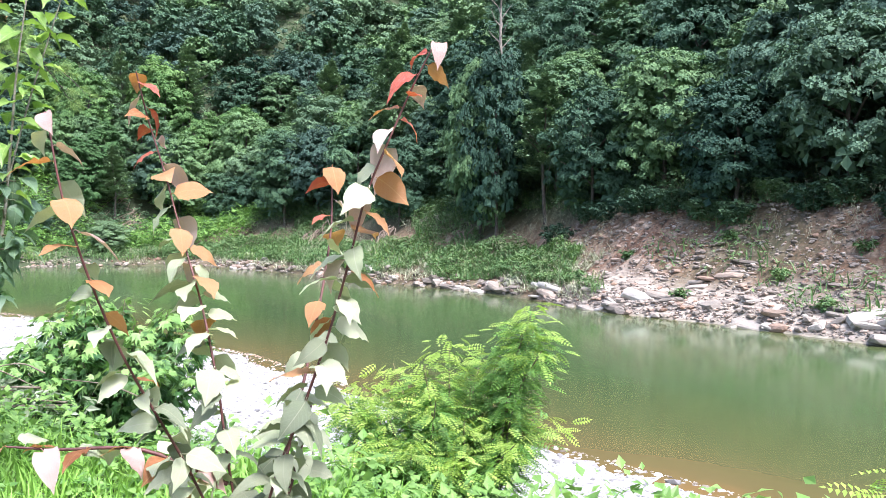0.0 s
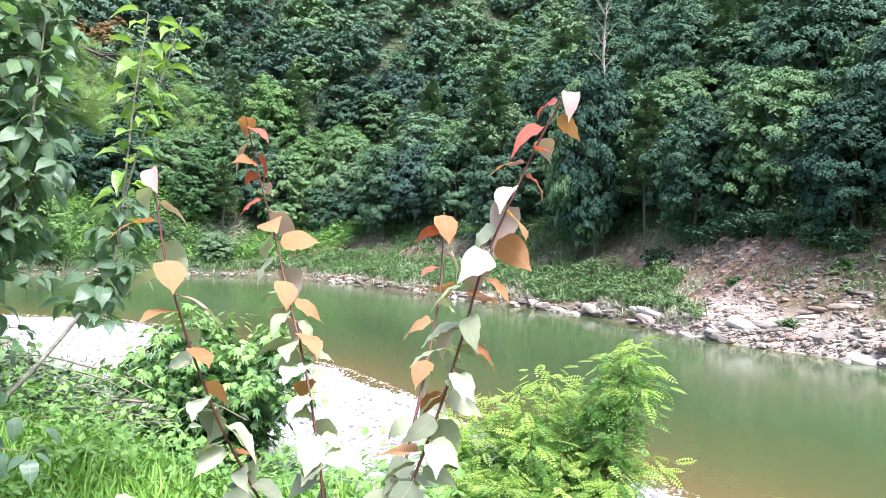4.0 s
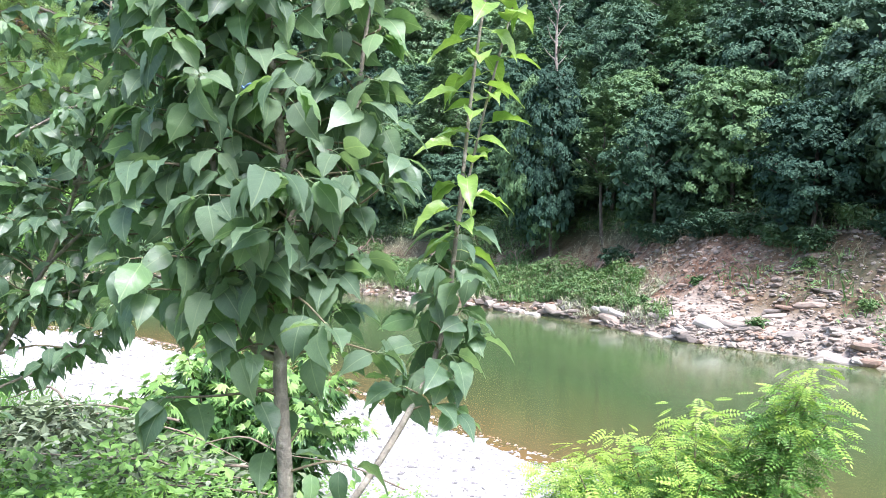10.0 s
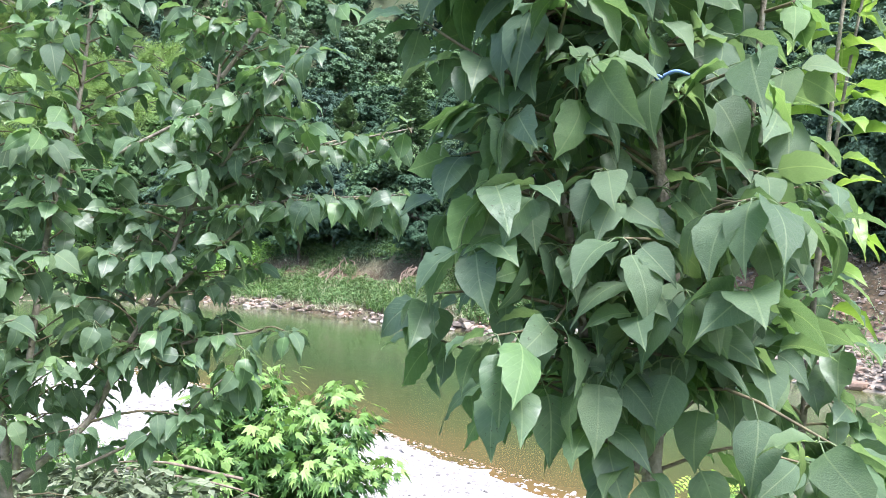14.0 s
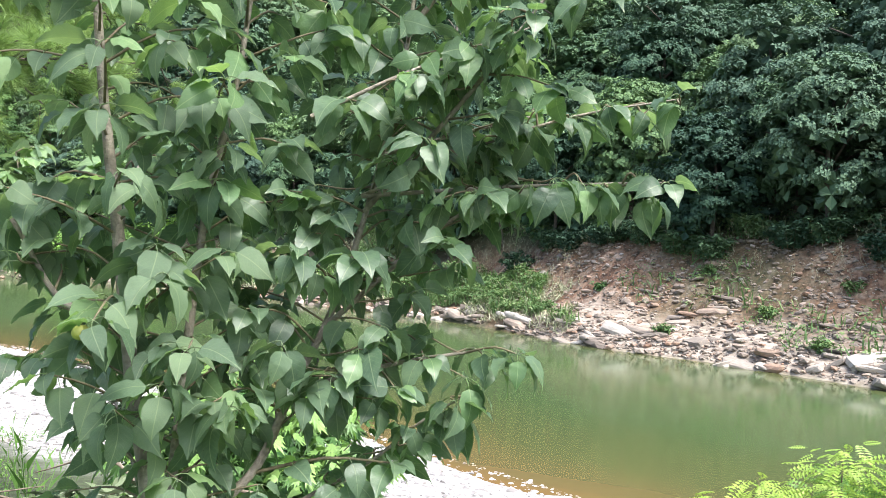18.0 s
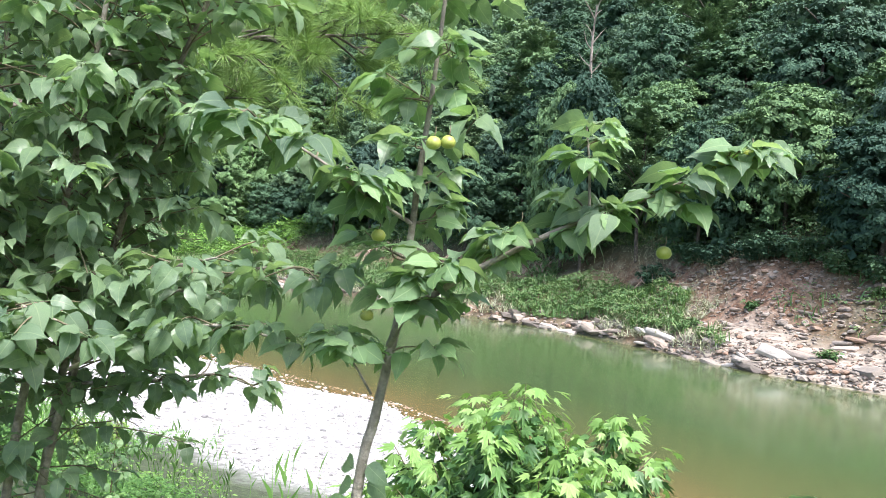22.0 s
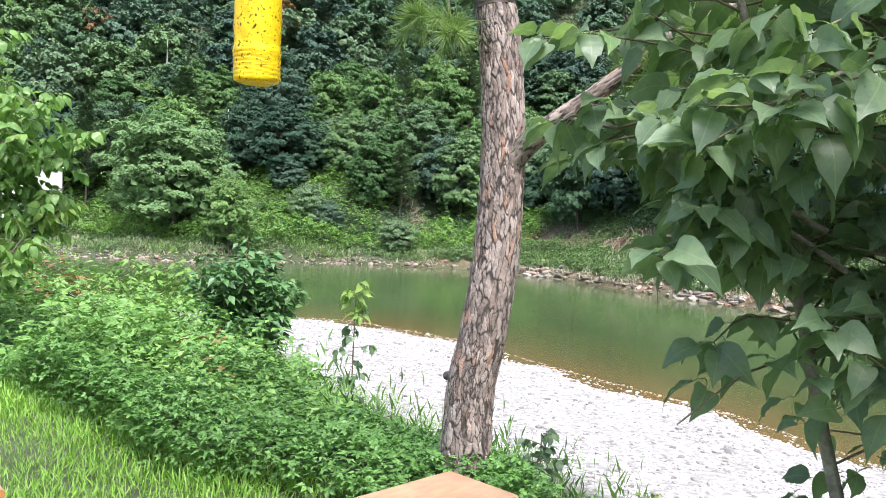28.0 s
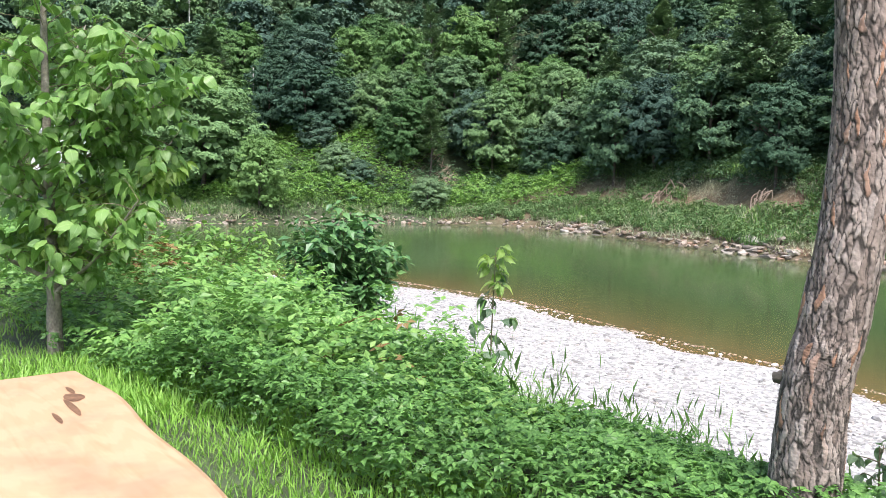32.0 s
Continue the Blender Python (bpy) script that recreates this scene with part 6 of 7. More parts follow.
def lawn(rng, boxes, tall, label="bright green uncut grass on the terrace"):
    cs = []
    for x0, x1, y0, y1, dens in boxes:
        n = int((x1 - x0) * (y1 - y0) * dens)
        x, y = rng.uniform(x0, x1, n) + rng.normal(0, 0.25, n), rng.uniform(y0, y1, n)
        ok = y < hedge_y(x) + 0.45 + 0.3 * ripple(x, y, 0.9)
        cs.append(np.stack([x[ok], y[ok], ground_z(x[ok], y[ok]) - 0.01], -1))
    c = np.concatenate(cs)
    n = len(c)
    size = tall * rng.uniform(0.45, 1.2, n) * (0.8 + 0.5 * ripple(c[:, 0], c[:, 1], 0.7, 8.0))
    v, f = cloud(c, turns(rng.uniform(0, 6.28, n), rng.uniform(0.55, 1.45, n), rng.normal(0, 0.3, n)), size, (BLADE_V, BLADE_F))
    return tagged(new("grass", mesh_of("grass", v, f, M_GRASS, smooth=False)), label, "grass", kind="stuff")


scatter("dead_weeds", "reddish-brown dead weeds among the green", srng, [(-18.5, -17.8, 5.0, 5.8, 260), (-13.6, -13.3, 4.2, 4.5, 160)], M_RUST, TRIO, 0.10, 1.0, None, (-0.3, 0.8))
STALK = (np.array([[-0.006, 0, 0], [0.006, 0, 0], [0.0, 1.0, -0.03], [0.01, 0.55, 0], [0.09, 0.72, 0.02], [0.015, 0.62, 0], [-0.01, 0.68, 0], [-0.08, 0.82, 0.02], [-0.012, 0.74, 0], [0.006, 0.8, 0], [0.05, 0.94, 0.01], [0.008, 0.86, 0]]), np.array([[0, 1, 2], [3, 4, 5], [6, 7, 8], [9, 10, 11]]))
scatter("weed_stalks", "thin upright weed stalks before the pebble bar", srng, [(-18, -11.8, 6.0, 9.0, 26), (-8.5, -6.8, 4.5, 7.0, 22)], M_WEED, STALK, 1.0, 0.05, None, (1.1, 1.5))
lawn(srng, [(-7.0, 0.5, 1.3, 3.0, 1500)], 0.23, "tall bright grass between the young trees")
lawn(srng, [(-16.5, -9.3, 2.0, 5.2, 2600), (-9.3, -6.5, 2.2, 4.2, 700), (-24, -16.5, 2, 7, 350), (0.5, 5, 1.5, 3.5, 400), (-17, 4, -2.5, 1.3, 560), (-24, 9, -11, -2.5, 230)], 0.14)
M_DRYBRUSH = foliage("pale_dry_brush", (0.20, 0.22, 0.13), (0.33, 0.35, 0.23), (0.48, 0.49, 0.36), 0.7, 0.2)


def bank_green(x, y):
    df = y - far_y(x)
    earth = (df > 5.0) & (df < 8.6) & (ripple(x, y, 4.0, 2.5) + 0.5 * ripple(x, y, 1.1, 0.5) > -0.30) & (x > -58)
    return (df > 0.9 + 0.6 * ripple(x, y, 2.0)) & (df < 13) & ~earth & (ripple(x, y, 3.1, 4.0) + 0.4 * ripple(x, y, 1.0, 2.0) > -0.75 + 0.95 * (x > -11))


M_VINE = foliage("bright_vine_leaves", (0.11, 0.24, 0.05), (0.19, 0.36, 0.08), (0.29, 0.46, 0.11), 0.5, 0.3)
FROND = (np.array([[-0.05, 0, 0], [0.05, 0, 0], [-0.04, 0.55, 0.03], [0.04, 0.55, 0.03], [0, 1.0, -0.12]]), BLADE_F)
scatter("bank_brush", "leafy low brush on the far bank", srng, [(-150, -9, 32, 85, 30), (-58, -9, 34, 68, 70), (-12, 8, 26, 50, 18)], M_BRUSH, TRIPLE, 0.135, 1.05, bank_green, (-0.6, 0.4), "brush", 1.8)
scatter("bank_grass", "tall grass standing on the far bank", srng, [(-62, -9, 34, 68, 40), (-110, -62, 32, 66, 22), (-12, 8, 26, 50, 8)], M_BRUSH, FROND, 0.60, 0.20, bank_green, (0.7, 1.5), "grass", 1.5)
scatter("bank_grass", "fresh green grass tufts on the far bank", srng, [(-110, -9, 32, 68, 26)], M_VINE, FROND, 0.55, 0.20, lambda x, y: bank_green(x, y) & (ripple(x, y, 3.6, 8.0) > 0.15), (0.6, 1.5), "grass", 1.5)
scatter("dead_twigs", "tangled grey dead twigs and roots under the woods", srng, [(-60, 8, 28, 70, 30)], M_DRYBRUSH, STALK, 0.8, 0.8, lambda x, y: (y - far_y(x) > 5.2 + 0.8 * ripple(x, y, 2.0)) & (y - far_y(x) < 9.5) & (ripple(x, y, 2.2, 5.0) > -0.1), (-0.9, 1.3), "twigs", 1.5)
scatter("dry_brush", "pale dry brush along the far waterline", srng, [(-66, -9, 34, 62, 80), (-110, -66, 32, 56, 60)], M_DRYBRUSH, FROND, 0.5, 0.28, lambda x, y: (y - far_y(x) > 0.2) & (y - far_y(x) < 4.8) & (ripple(x, y, 2.6, 1.0) + 0.5 * ripple(x, y, 0.9, 3.0) > -0.05), (0.0, 1.2), "brush", 1.6)
scatter("undergrowth", "dark bushes under the edge of the woods", srng, [(-150, 8, 30, 90, 34)], M_FOREST, TRIPLE, 0.19, 1.6, lambda x, y: (y - far_y(x) > 8.0 - 0.8 * (x > -13) + 1.2 * ripple(x, y, 2.5)) & (y - far_y(x) < 16), (-0.7, 0.4), "undergrowth", 2.0)
scatter("undergrowth", "leafy undergrowth between the trees on the hillside", np.random.default_rng(88), [(-130, 10, 45, 130, 3.2)], M_FOREST_PALE_HAZE, TRIPLE, 0.42, 1.8, lambda x, y: (y - far_y(x) > 15) & (y - far_y(x) < 80), (-0.7, 0.4), "undergrowth", 4.0)
scatter("vine_slope", "bright green vines over the open slope", srng, [(-100, -50, 38, 105, 34)], M_VINE, TRIPLE, 0.20, 2.6, lambda x, y: (y - far_y(x) > 4) & (y - far_y(x) < 36) & ~((np.abs(x + 66.2) < 2.4) & (y > 61) & (y < 68)), (-0.6, 0.5), "vines", 3.0)
for x, y, wide, tall in ((-71.1, 44.5, 0.85, 0.85), (-89.0, 47.0, 1.3, 1.55), (-92.0, 51.5, 1.2, 1.3), (-100.0, 42.0, 1.2, 0.9), (-106.0, 41.0, 1.2, 0.9), (-113.0, 42.0, 1.3, 1.0), (-121.0, 42.0, 1.3, 1.0)):
    copy_thing(BRIGHT_OAKS[int(-x) % 3], pose(x, y, float(ground_z(x, y)) - 0.1, 0, 0, 7 * x)).scale = (wide, wide, tall)
for x, y, top in ((-18.9, 51.2, 15.2), (-20.6, 52.2, 15.6)):
    g = float(ground_z(x, y))
    copy_thing(OAKS[int(-x) % 7], pose(x, y, g - 0.1, 0, 0, 50 * x)).scale = (0.9, 0.9, (top - g) / 8.6)
for n, (x, y, s) in enumerate(((-104.0, 75.0, 1.1), (-116.0, 54.0, 1.0), (-108.5, 72.0, 0.9))):
    rust = forest_tree("oak", 90 + n, False, M_RUST)
    rust.matrix_world = pose(x, y, float(ground_z(x, y)) + 0.6, 0, 0, 40 * n)
    rust.scale = (s, s, s)
    tagged(rust, "broadleaf tree with rusty withered foliage")
M_LONE = foliage("light_spreading_leaves", (0.085, 0.165, 0.072), (0.140, 0.245, 0.100), (0.230, 0.350, 0.140), 0.7, 0.18, 0.36, 0.15)
lone = forest_tree("oak", 95, True, M_LONE)
lone.matrix_world = pose(-80, 44, float(ground_z(-80, 44)) - 0.1, 0, 0, 40)
tagged(lone, "large spreading broadleaf tree standing alone above the bank", "tree")
lone.scale = (2.0, 2.0, 1.62)
for x, y, wide, tall in ((-72.1, 54.7, 0.62, 0.62), (-70.2, 55.9, 0.5, 0.45), (-62.5, 58.0, 0.6, 0.5), (-78.5, 57.5, 0.7, 0.55)):
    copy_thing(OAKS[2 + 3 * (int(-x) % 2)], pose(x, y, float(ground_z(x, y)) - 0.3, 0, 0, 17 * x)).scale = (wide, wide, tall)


# ---------------------------------------------------------------- stones
def stone_shape(rng, rounds=1):
    bm = bmesh.new()
    bmesh.ops.create_icosphere(bm, subdivisions=rounds, radius=1.0)
    for v in bm.verts:
        v.co *= rng.uniform(0.75, 1.2)
    v = np.array([tuple(q.co) for q in bm.verts])
    f = np.array([[q.index for q in p.verts] for p in bm.faces])
    bm.free()
    return v, f


def strewn(name, label, rng, x, y, size, flat, mat, category="stones", sink=0.3):
    shapes = [stone_shape(rng) for _ in range(5)]
    bits = []
    pick = rng.integers(0, 5, len(x))
    for k in range(5):
        sel = pick == k
        n = int(sel.sum())
        if not n:
            continue
        tv, tf = shapes[k]
        c = np.stack([x[sel], y[sel], np.maximum(ground_z(x[sel], y[sel]), WATER - 0.02) + size[sel] * flat * (1 - 2 * sink) * 0.5], -1)
        rot = turns(rng.uniform(0, 6.28, n), rng.normal(0, 0.2, n), rng.normal(0, 0.2, n))
        bits.append(cloud(c, rot, size[sel], (tv * np.array([1, 0.8, flat]), tf)))
    return tagged(new(name, mesh_of(name, *merge(bits), mat, smooth=False)), label, category, kind="stuff")


def stone_material(name, stops, rough=0.9):
    m, nt, bsdf = material(name)
    geo = nt.nodes.new("ShaderNodeNewGeometry")
    info = nt.nodes.new("ShaderNodeObjectInfo")
    add = nt.nodes.new("ShaderNodeMath")
    add.operation = "ADD"
    nt.links.new(geo.outputs["Random Per Island"], add.inputs[0])
    nt.links.new(info.outputs["Random"], add.inputs[1])
    fr = nt.nodes.new("ShaderNodeMath")
    fr.operation = "FRACT"
    nt.links.new(add.outputs[0], fr.inputs[0])
    col = ramp(nt, fr.outputs[0], stops)
    n = noisy(nt, 5.0, 6.0)
    col = mixed(nt, 0.5, col, ramp(nt, n, [(0.3, (0.6, 0.57, 0.54)), (0.65, (1.1, 1.1, 1.1))]), "MULTIPLY")
    nt.links.new(col, bsdf.inputs["Base Color"])
    bsdf.inputs["Roughness"].default_value = rough
    bumped(nt, bsdf, n, 0.5, 0.05)
    return m


M_PEBBLE = stone_material("pale_pebbles", [(0.0, (0.15, 0.145, 0.14)), (0.25, (0.31, 0.305, 0.295)), (0.8, (0.47, 0.46, 0.445)), (1.0, (0.32, 0.29, 0.26))])
M_WETSTONE = stone_material("wet_shore_stones", [(0.0, (0.12, 0.10, 0.075)), (0.5, (0.25, 0.21, 0.16)), (1.0, (0.42, 0.38, 0.32))], 0.6)
M_ROCK = stone_material("bank_rock", [(0.0, (0.13, 0.112, 0.094)), (0.35, (0.22, 0.188, 0.156)), (0.6, (0.31, 0.268, 0.222)), (0.85, (0.26, 0.165, 0.112)), (1.0, (0.43, 0.395, 0.345))])
grng = np.random.default_rng(55)
px = grng.uniform(-38, 3, 17000)
py = toe_y(px) + (near_y(px) - toe_y(px)) * grng.uniform(-0.03, 1.0, len(px))
strewn("pebbles", "pale sunlit river pebbles on the bar", grng, px, py, grng.gamma(2.0, 0.012, len(px)) + 0.014, 0.5, M_PEBBLE)
px = grng.uniform(-38, 3, 2600)
py = near_y(px) + grng.normal(-0.04, 0.07, len(px))
strewn("shore_stones", "wet brown stones along the waterline", grng, px, py, grng.gamma(2.0, 0.009, len(px)) + 0.013, 0.45, M_WETSTONE)
px = grng.uniform(-12.5, 8, 8000)
py = far_y(px) + grng.uniform(0, 1, len(px)) ** 1.5 * 7.2 + 0.1
strewn("scree", "broken pale rubble below the cut bank", grng, px, py, grng.gamma(1.2, 0.040, len(px)) + 0.028, 0.45, M_ROCK, sink=0.5)
px = grng.uniform(-66, -14, 600)
py = far_y(px) + grng.exponential(0.7, len(px)) + 0.05
strewn("bank_rubble", "small stones at the foot of the far bank", grng, px, py, grng.gamma(2.0, 0.06, len(px)) + 0.05, 0.5, M_ROCK)

px = grng.uniform(-90, -64, 500)
py = far_y(px) + grng.normal(0.1, 0.8, len(px))
strewn("shore_stones", "pale stones on the far landing", grng, px, py, grng.gamma(2.0, 0.05, len(px)) + 0.05, 0.4, M_ROCK)
# ledges and boulders of the cut bank, each its own piece
cliff = tagged(new("rock_bank"), "cut rocky river bank of pale broken ledges", "river bank", kind="structure")
BLOCKS = []
for k in range(8):
    v, f = stone_shape(grng, 2)
    v = np.sign(v) * np.abs(v) ** 0.6
    BLOCKS.append(mesh_of("rock", v * np.array([1.0, 0.75, 0.42]), f, M_ROCK, smooth=False))
for n in range(170):
    if n < 45:
        x = grng.uniform(-12.5, 7)
        y = float(far_y(x)) + grng.uniform(0.0, 1.6)
        s = 0.14 + grng.gamma(1.6, 0.11)
    elif n < 115:
        x = grng.uniform(-9, 7)
        y = float(far_y(x)) + grng.uniform(1.5, 6.0)
        s = 0.10 + grng.gamma(1.5, 0.09)
    else:
        x = grng.choice([-26.5, -18.0, -15.5, -44.5]) + grng.normal(0, 1.4)
        y = float(far_y(x)) + grng.uniform(-0.1, 0.9)
        s = grng.uniform(0.2, 0.6)
    rk = part("rock", BLOCKS[n % 8], cliff)
    rk.matrix_local = pose(x, y, float(ground_z(x, y)) - 0.14 * s, grng.normal(0, 8), grng.normal(0, 8), grng.normal(-28, 18)) @ Matrix.Diagonal((s * grng.uniform(0.9, 2.0), s * 0.9, s * grng.uniform(0.55, 1.0), 1))

# ---------------------------------------------------------------- cut branches heaped at the edge
drng = np.random.default_rng(91)
M_DEAD = speckled("dry_sticks", [(0.3, (0.12, 0.09, 0.06)), (0.7, (0.30, 0.25, 0.19))], 20, 0.9, 0.4, 60, 0.004)
M_DRYLEAF = foliage("withered_leaves", (0.045, 0.065, 0.030), (0.17, 0.22, 0.12), (0.50, 0.54, 0.43), 0.6, 0.15)
heap = thing("brush_heap", "heap of cut branches with withered pale leaves", "brush heap", (-5.65, 3.40, 0.20))
for k in range(26):
    a = drng.uniform(-0.5, 0.9) + (math.pi if drng.random() < 0.5 else 0)
    c = np.array([drng.uniform(-1.5, 1.7), drng.uniform(-0.45, 0.5), drng.uniform(0.0, 0.30)])
    d = np.array([math.cos(a), math.sin(a) * 0.4, drng.normal(0, 0.12)]) * drng.uniform(0.3, 0.9)
    line = smooth_line([c - d, c + drng.normal(0, 0.05, 3), c + d], 4)
    part("stick", mesh_of("stick", *tube(line, drng.uniform(0.005, 0.012), 0.003, 5), M_DEAD), heap)
n = 2600
hx, hy = drng.normal(-0.1, 0.70, n), drng.normal(0, 0.30, n)
c = np.stack([hx, hy, 0.42 * np.exp(-((hx / 1.3) ** 2) - (hy / 0.5) ** 2) * drng.uniform(0.3, 1.1, n) - 0.04], -1)
tagged(part("withered_foliage", mesh_of("withered", *cloud(c, turns(drng.uniform(0, 6.28, n), drng.uniform(-0.9, 0.4, n), drng.normal(0, 0.6, n)), drng.uniform(0.06, 0.13, n), (LEAFLET_V * np.array([0.62, 1, 1]), LEAFLET_F)), M_DRYLEAF, smooth=False), heap, "withered pale leaves"), kind="stuff")

M_LEDGE = stone_material("pale_ledge_rock", [(0.0, (0.22, 0.195, 0.165)), (0.5, (0.35, 0.315, 0.27)), (1.0, (0.46, 0.43, 0.385))])
LEDGES = []
for k in range(8):
    lv, lf = stone_shape(grng, 2)
    lv = np.sign(lv) * np.abs(lv) ** 0.5
    LEDGES.append(mesh_of("ledge", lv * np.array([1.0, 0.75, 0.42]), lf, M_LEDGE, smooth=False))
for n in range(60):
    x = grng.uniform(-9.5, 7) if n < 26 else grng.choice([-26.5, -17.0, -44.5, -13.0]) + grng.normal(0, 1.6)
    y = float(far_y(x)) + grng.uniform(-0.1, 1.6)
    s = grng.uniform(0.25, 0.62)
    lg = part("ledge", LEDGES[n % 8], cliff)
    lg.matrix_local = pose(x, y, max(float(ground_z(x, y)), WATER) - 0.10 * s, grng.normal(0, 12), grng.normal(0, 12), grng.normal(-28, 25)) @ Matrix.Diagonal((s * grng.uniform(0.9, 1.9), s * 0.9, s * grng.uniform(0.4, 1.1), 1))
for n in range(9):
    x = (-10.5, -7.8, -4.6, -2.8, -0.5, 1.2, 2.6, 4.4, -12.2)[n]
    y = float(far_y(x)) + (2.2, 4.2, 1.2, 5.2, 3.2, 1.4, 5.0, 2.5, 2.0)[n]
    shrub("bank_bush", "small green bush rooted in the rocky bank", (x, y, float(ground_z(x, y))), 0.9, 0.45, (LEAFLET_V, LEAFLET_F), M_BRUSH, 260, 0.2, 300 + n, stems=7)
for n in range(14):
    x = -13.0 + 1.5 * n + grng.normal(0, 0.3)
    y = float(far_y(x)) + grng.uniform(5.6, 7.4)
    shrub("bank_bush", "dark green bush hanging over the top of the rocky bank", (x, y, float(ground_z(x, y))), 2.4, 1.5, TRIPLE, M_FOREST, 700, 0.16, 340 + n, stems=10)

# ---------------------------------------------------------------- roots, poles and a dead tree across the river
rrng = np.random.default_rng(64)
M_ROOT = speckled("bleached_roots", [(0.3, (0.20, 0.14, 0.10)), (0.7, (0.42, 0.33, 0.26))], 8, 0.9, 0.4, 40)
for cx, n, tall, back in ((-66.2, 44, 5.6, 14.5), (-52.5, 16, 2.8, 7.0), (-40.0, 16, 2.8, 6.8), (-30.0, 14, 2.4, 6.6), (-22.0, 12, 2.2, 6.6), (-13.0, 14, 2.2, 6.4)):
    cy = float(far_y(cx)) + back
    cz = float(ground_z(cx, cy)) + 0.16 * tall + 0.4
    roots = thing("tree_roots", "bare roots hanging from the washed-out bank", "roots", (cx, cy, cz), "roots on the far bank")
    for k in range(n):
        sx = rrng.normal(0, 0.30 * tall)
        ex, ey = sx + rrng.normal(0, 0.22 * tall), -rrng.uniform(0.35, 0.9) * tall
        sy = rrng.normal(0, 0.3)
        sz = float(ground_z(cx + sx, cy + sy)) + rrng.uniform(0.1, 0.8) - cz
        ez = float(ground_z(cx + ex, cy + ey)) - cz
        kink = rrng.normal(0, 0.25, 2)
        line = smooth_line([(sx, sy, sz), (sx * 0.6 + ex * 0.4 + kink[0], sy + ey * 0.35, sz * 0.6 + ez * 0.4 + rrng.uniform(-0.1, 0.5)), (sx * 0.2 + ex * 0.8 + kink[1], ey * 0.8, ez * 0.8 + sz * 0.2), (ex, ey, ez - 0.1)], 4)
        part("root", mesh_of("root", *tube(line, rrng.uniform(0.025, 0.06), 0.010, 5), M_ROOT), roots)
M_POLE = speckled("pale_concrete_pole", [(0.3, (0.48, 0.47, 0.44)), (0.7, (0.62, 0.61, 0.58))], 3, 0.8, 0.1)
for x, y, z1 in ((-103.6, 57.0, 24.1), (-91.1, 57.9, 14.4)):
    base = float(ground_z(x, y)) - 0.3
    pole = thing("utility_pole", "pale concrete utility pole among the trees", "pole", (x, y, base), "utility poles")
    part("shaft", mesh_of("shaft", *tube(np.array([[0, 0, 0], [0, 0, (z1 - base) * 0.5], [0, 0, z1 - base]]), 0.09, 0.06, 10), M_POLE), pole)
    part("crossarm", mesh_of("crossarm", *tube(np.array([[-0.7, 0.1, z1 - base - 0.5], [0, 0.1, z1 - base - 0.5], [0.7, 0.1, z1 - base - 0.5]]), 0.05, 0.05, 6), M_POLE), pole)


# ---------------------------------------------------------------- a dead snag, a shed and a tag
snag_at = (-20.2, 55.4, float(ground_z(-20.2, 55.4)) - 0.2)
snag = thing("dead_tree", "leafless grey dead tree standing in the woods", "tree", snag_at)
M_SNAG = speckled("grey_dead_wood", [(0.3, (0.16, 0.13, 0.11)), (0.7, (0.34, 0.30, 0.26))], 6, 0.9, 0.4)
top_z = 19.2 - snag_at[2]
sl = smooth_line([(0, 0, 0), (0.1, 0, top_z * 0.5), (-0.05, 0, top_z * 0.8), (0.1, 0, top_z)], 5)
part("trunk", mesh_of("trunk", *tube(sl, 0.16, 0.03, 8), M_SNAG), snag)
for k in range(14):
    at, _, _ = along(sl, 0.62 + 0.026 * k)
    a = k * 2.4
    e = at + np.array([math.cos(a) * 0.9, math.sin(a) * 0.9, 0.8 + 0.05 * k])
    part("branch", mesh_of("branch", *tube(smooth_line([at, (at + e) / 2 + rrng.normal(0, 0.1, 3), e], 3), 0.05, 0.012, 5), M_SNAG), snag)

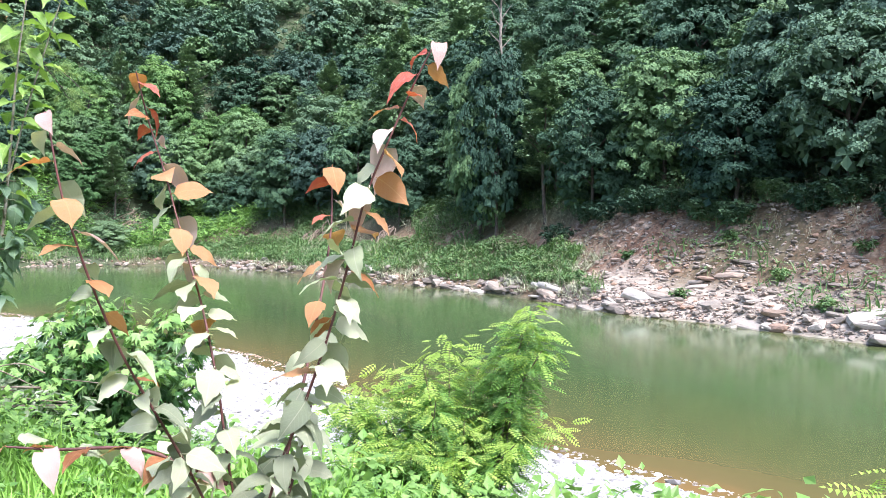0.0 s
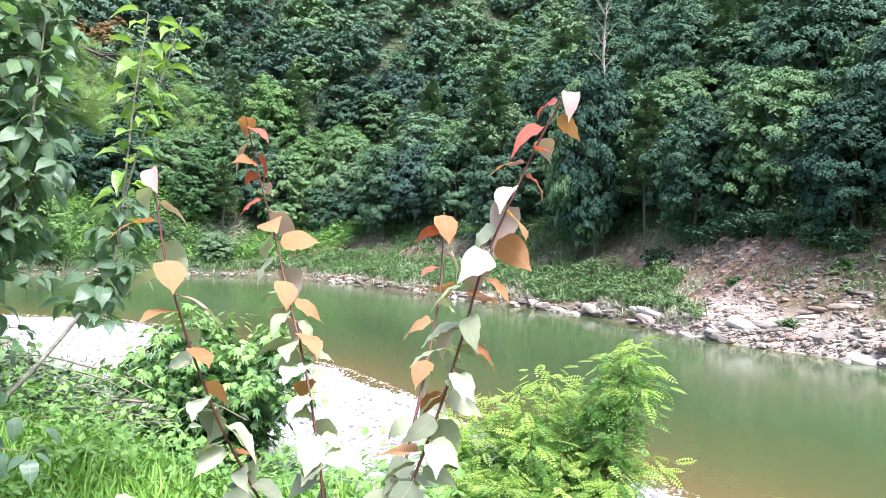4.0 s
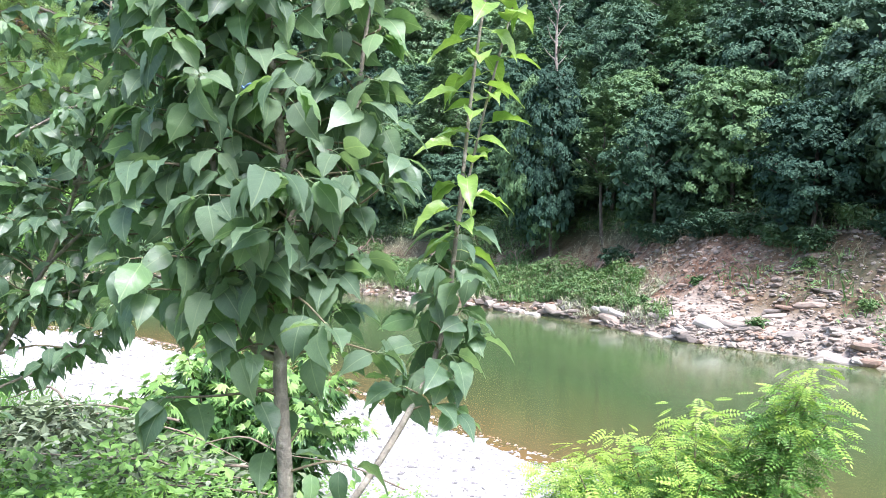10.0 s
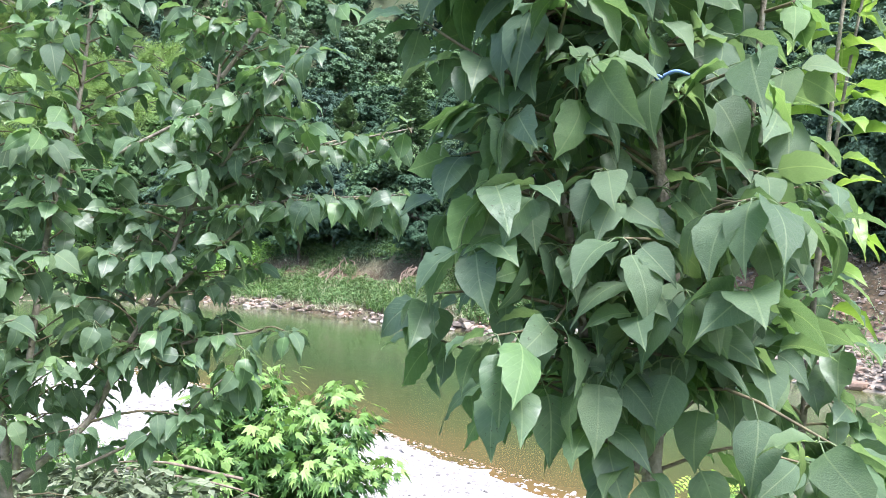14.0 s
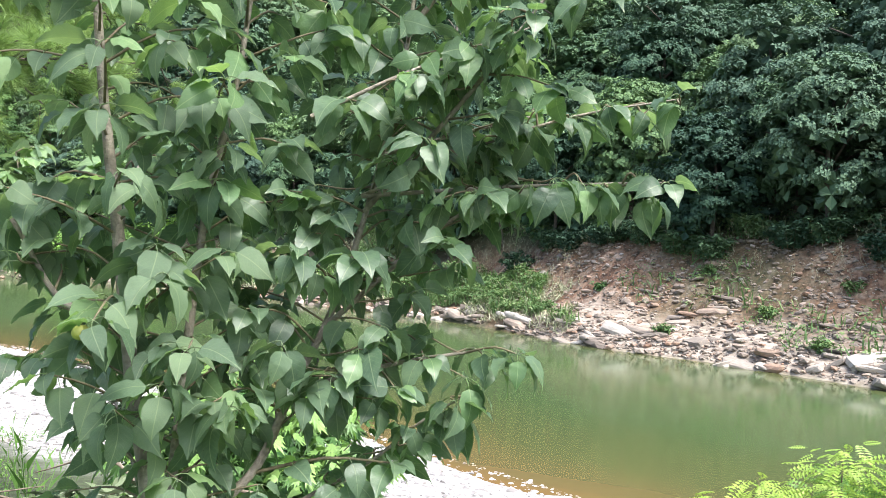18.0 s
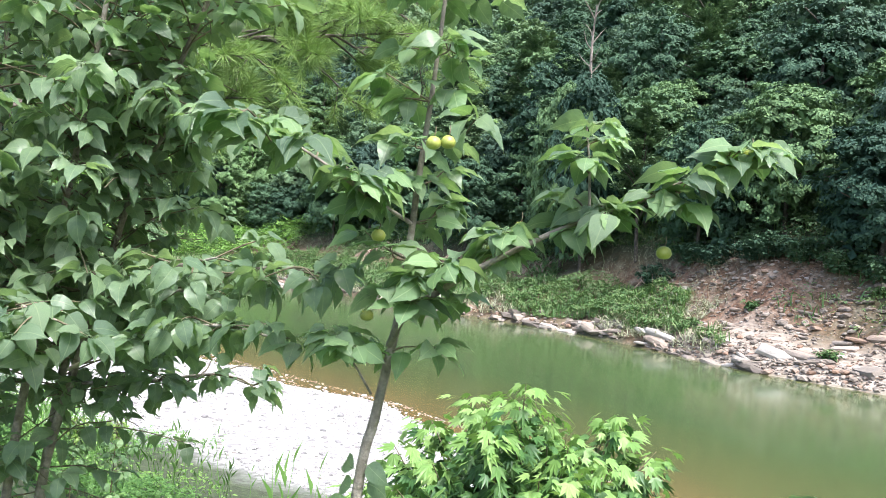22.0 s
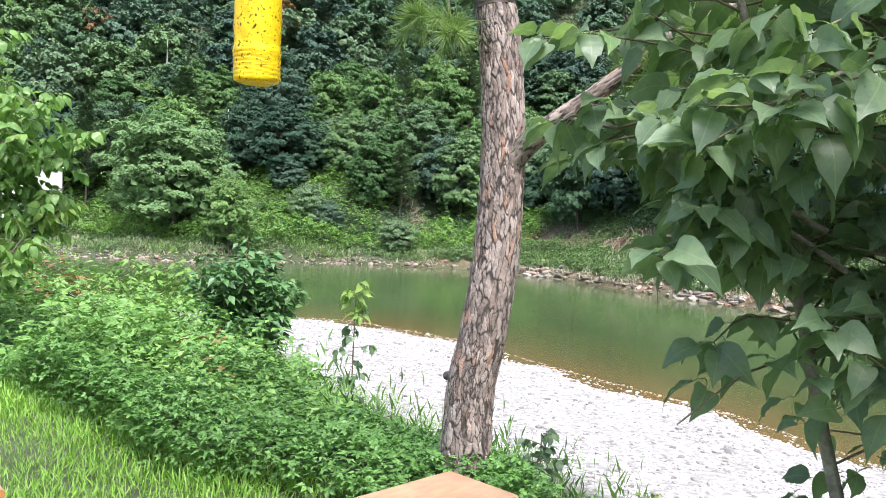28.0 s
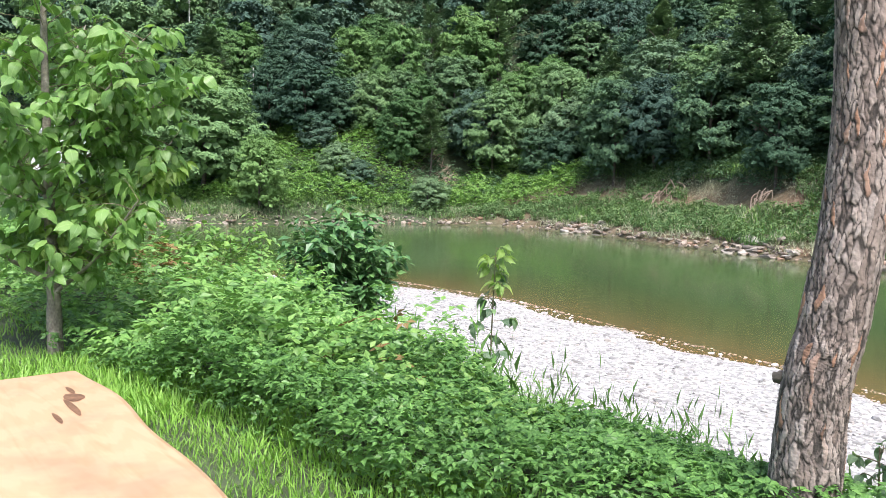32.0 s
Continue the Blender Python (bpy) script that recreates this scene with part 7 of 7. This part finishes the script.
for x, y, wide, tall in ((-93.0, 36.6, 0.85, 0.62), (-94.0, 38.6, 0.7, 0.55), (-92.0, 34.9, 0.8, 0.5)):
    copy_thing(OAKS[int(-x) % 7], pose(x, y, float(ground_z(x, y)) - 0.1, 0, 0, 31 * x)).scale = (wide, wide, tall)
M_SHED = speckled("white_painted_sheet", [(0.3, (0.66, 0.67, 0.68)), (0.7, (0.80, 0.80, 0.80))], 1.5, 0.5, 0.1)
M_SHED_ROOF = speckled("pale_metal_roof", [(0.3, (0.55, 0.56, 0.58)), (0.7, (0.70, 0.71, 0.72))], 2.0, 0.4, 0.1)
shed = thing("shed", "small white shed half hidden by trees", "shed", (-97.4, 38.0, float(ground_z(-97.4, 38.0)) - 0.2), turn=-25)


def box(x0, x1, y0, y1, z0, z1):
    v = np.array([[x, y, z] for x in (x0, x1) for y in (y0, y1) for z in (z0, z1)], float)
    return v, np.array([[0, 1, 3, 2], [4, 6, 7, 5], [0, 4, 5, 1], [2, 3, 7, 6], [0, 2, 6, 4], [1, 5, 7, 3]])


part("wall", mesh_of("wall", *box(-1.6, 1.6, -2.8, 2.8, 0.0, 6.0 - shed.location.z), M_SHED, smooth=False), shed)
rz = 6.0 - shed.location.z
rv = np.array([[-1.9, -3.1, rz], [1.9, -3.1, rz], [1.9, 3.1, rz], [-1.9, 3.1, rz], [0, -3.1, rz + 0.7], [0, 3.1, rz + 0.7], [-1.9, -3.1, rz + 0.08], [1.9, -3.1, rz + 0.08], [1.9, 3.1, rz + 0.08], [-1.9, 3.1, rz + 0.08]])
part("roof", mesh_of("roof", rv, [np.array([[6, 4, 5, 9], [4, 7, 8, 5], [0, 3, 2, 1], [0, 6, 9, 3], [1, 2, 8, 7]]), np.array([[6, 7, 4], [9, 5, 8]]), np.array([[0, 1, 7, 6], [2, 3, 9, 8]])], M_SHED_ROOF, smooth=False), shed)
M_TAG = speckled("blue_plastic_tie", [(0.3, (0.10, 0.20, 0.42)), (0.7, (0.18, 0.30, 0.55))], 30, 0.4, 0.1)
tie = thing("plastic_tie", "strip of blue plastic tied round a branch", "tie", (-2.62, 1.36, 1.95))
tie.scale = (0.55, 0.55, 0.55)
ring = np.array([(0.012 * math.cos(a), 0.012 * math.sin(a), 0.004 * math.sin(2 * a)) for a in np.linspace(0, 6.28, 11)])
part("loop", mesh_of("loop", *tube(ring, 0.004, 0.004, 5), M_TAG), tie)
part("tail", mesh_of("tail", *tube(smooth_line([(0.01, -0.01, 0), (0.04, -0.02, 0.008), (0.075, -0.03, -0.006)], 4), 0.006, 0.003, 4), M_TAG), tie)
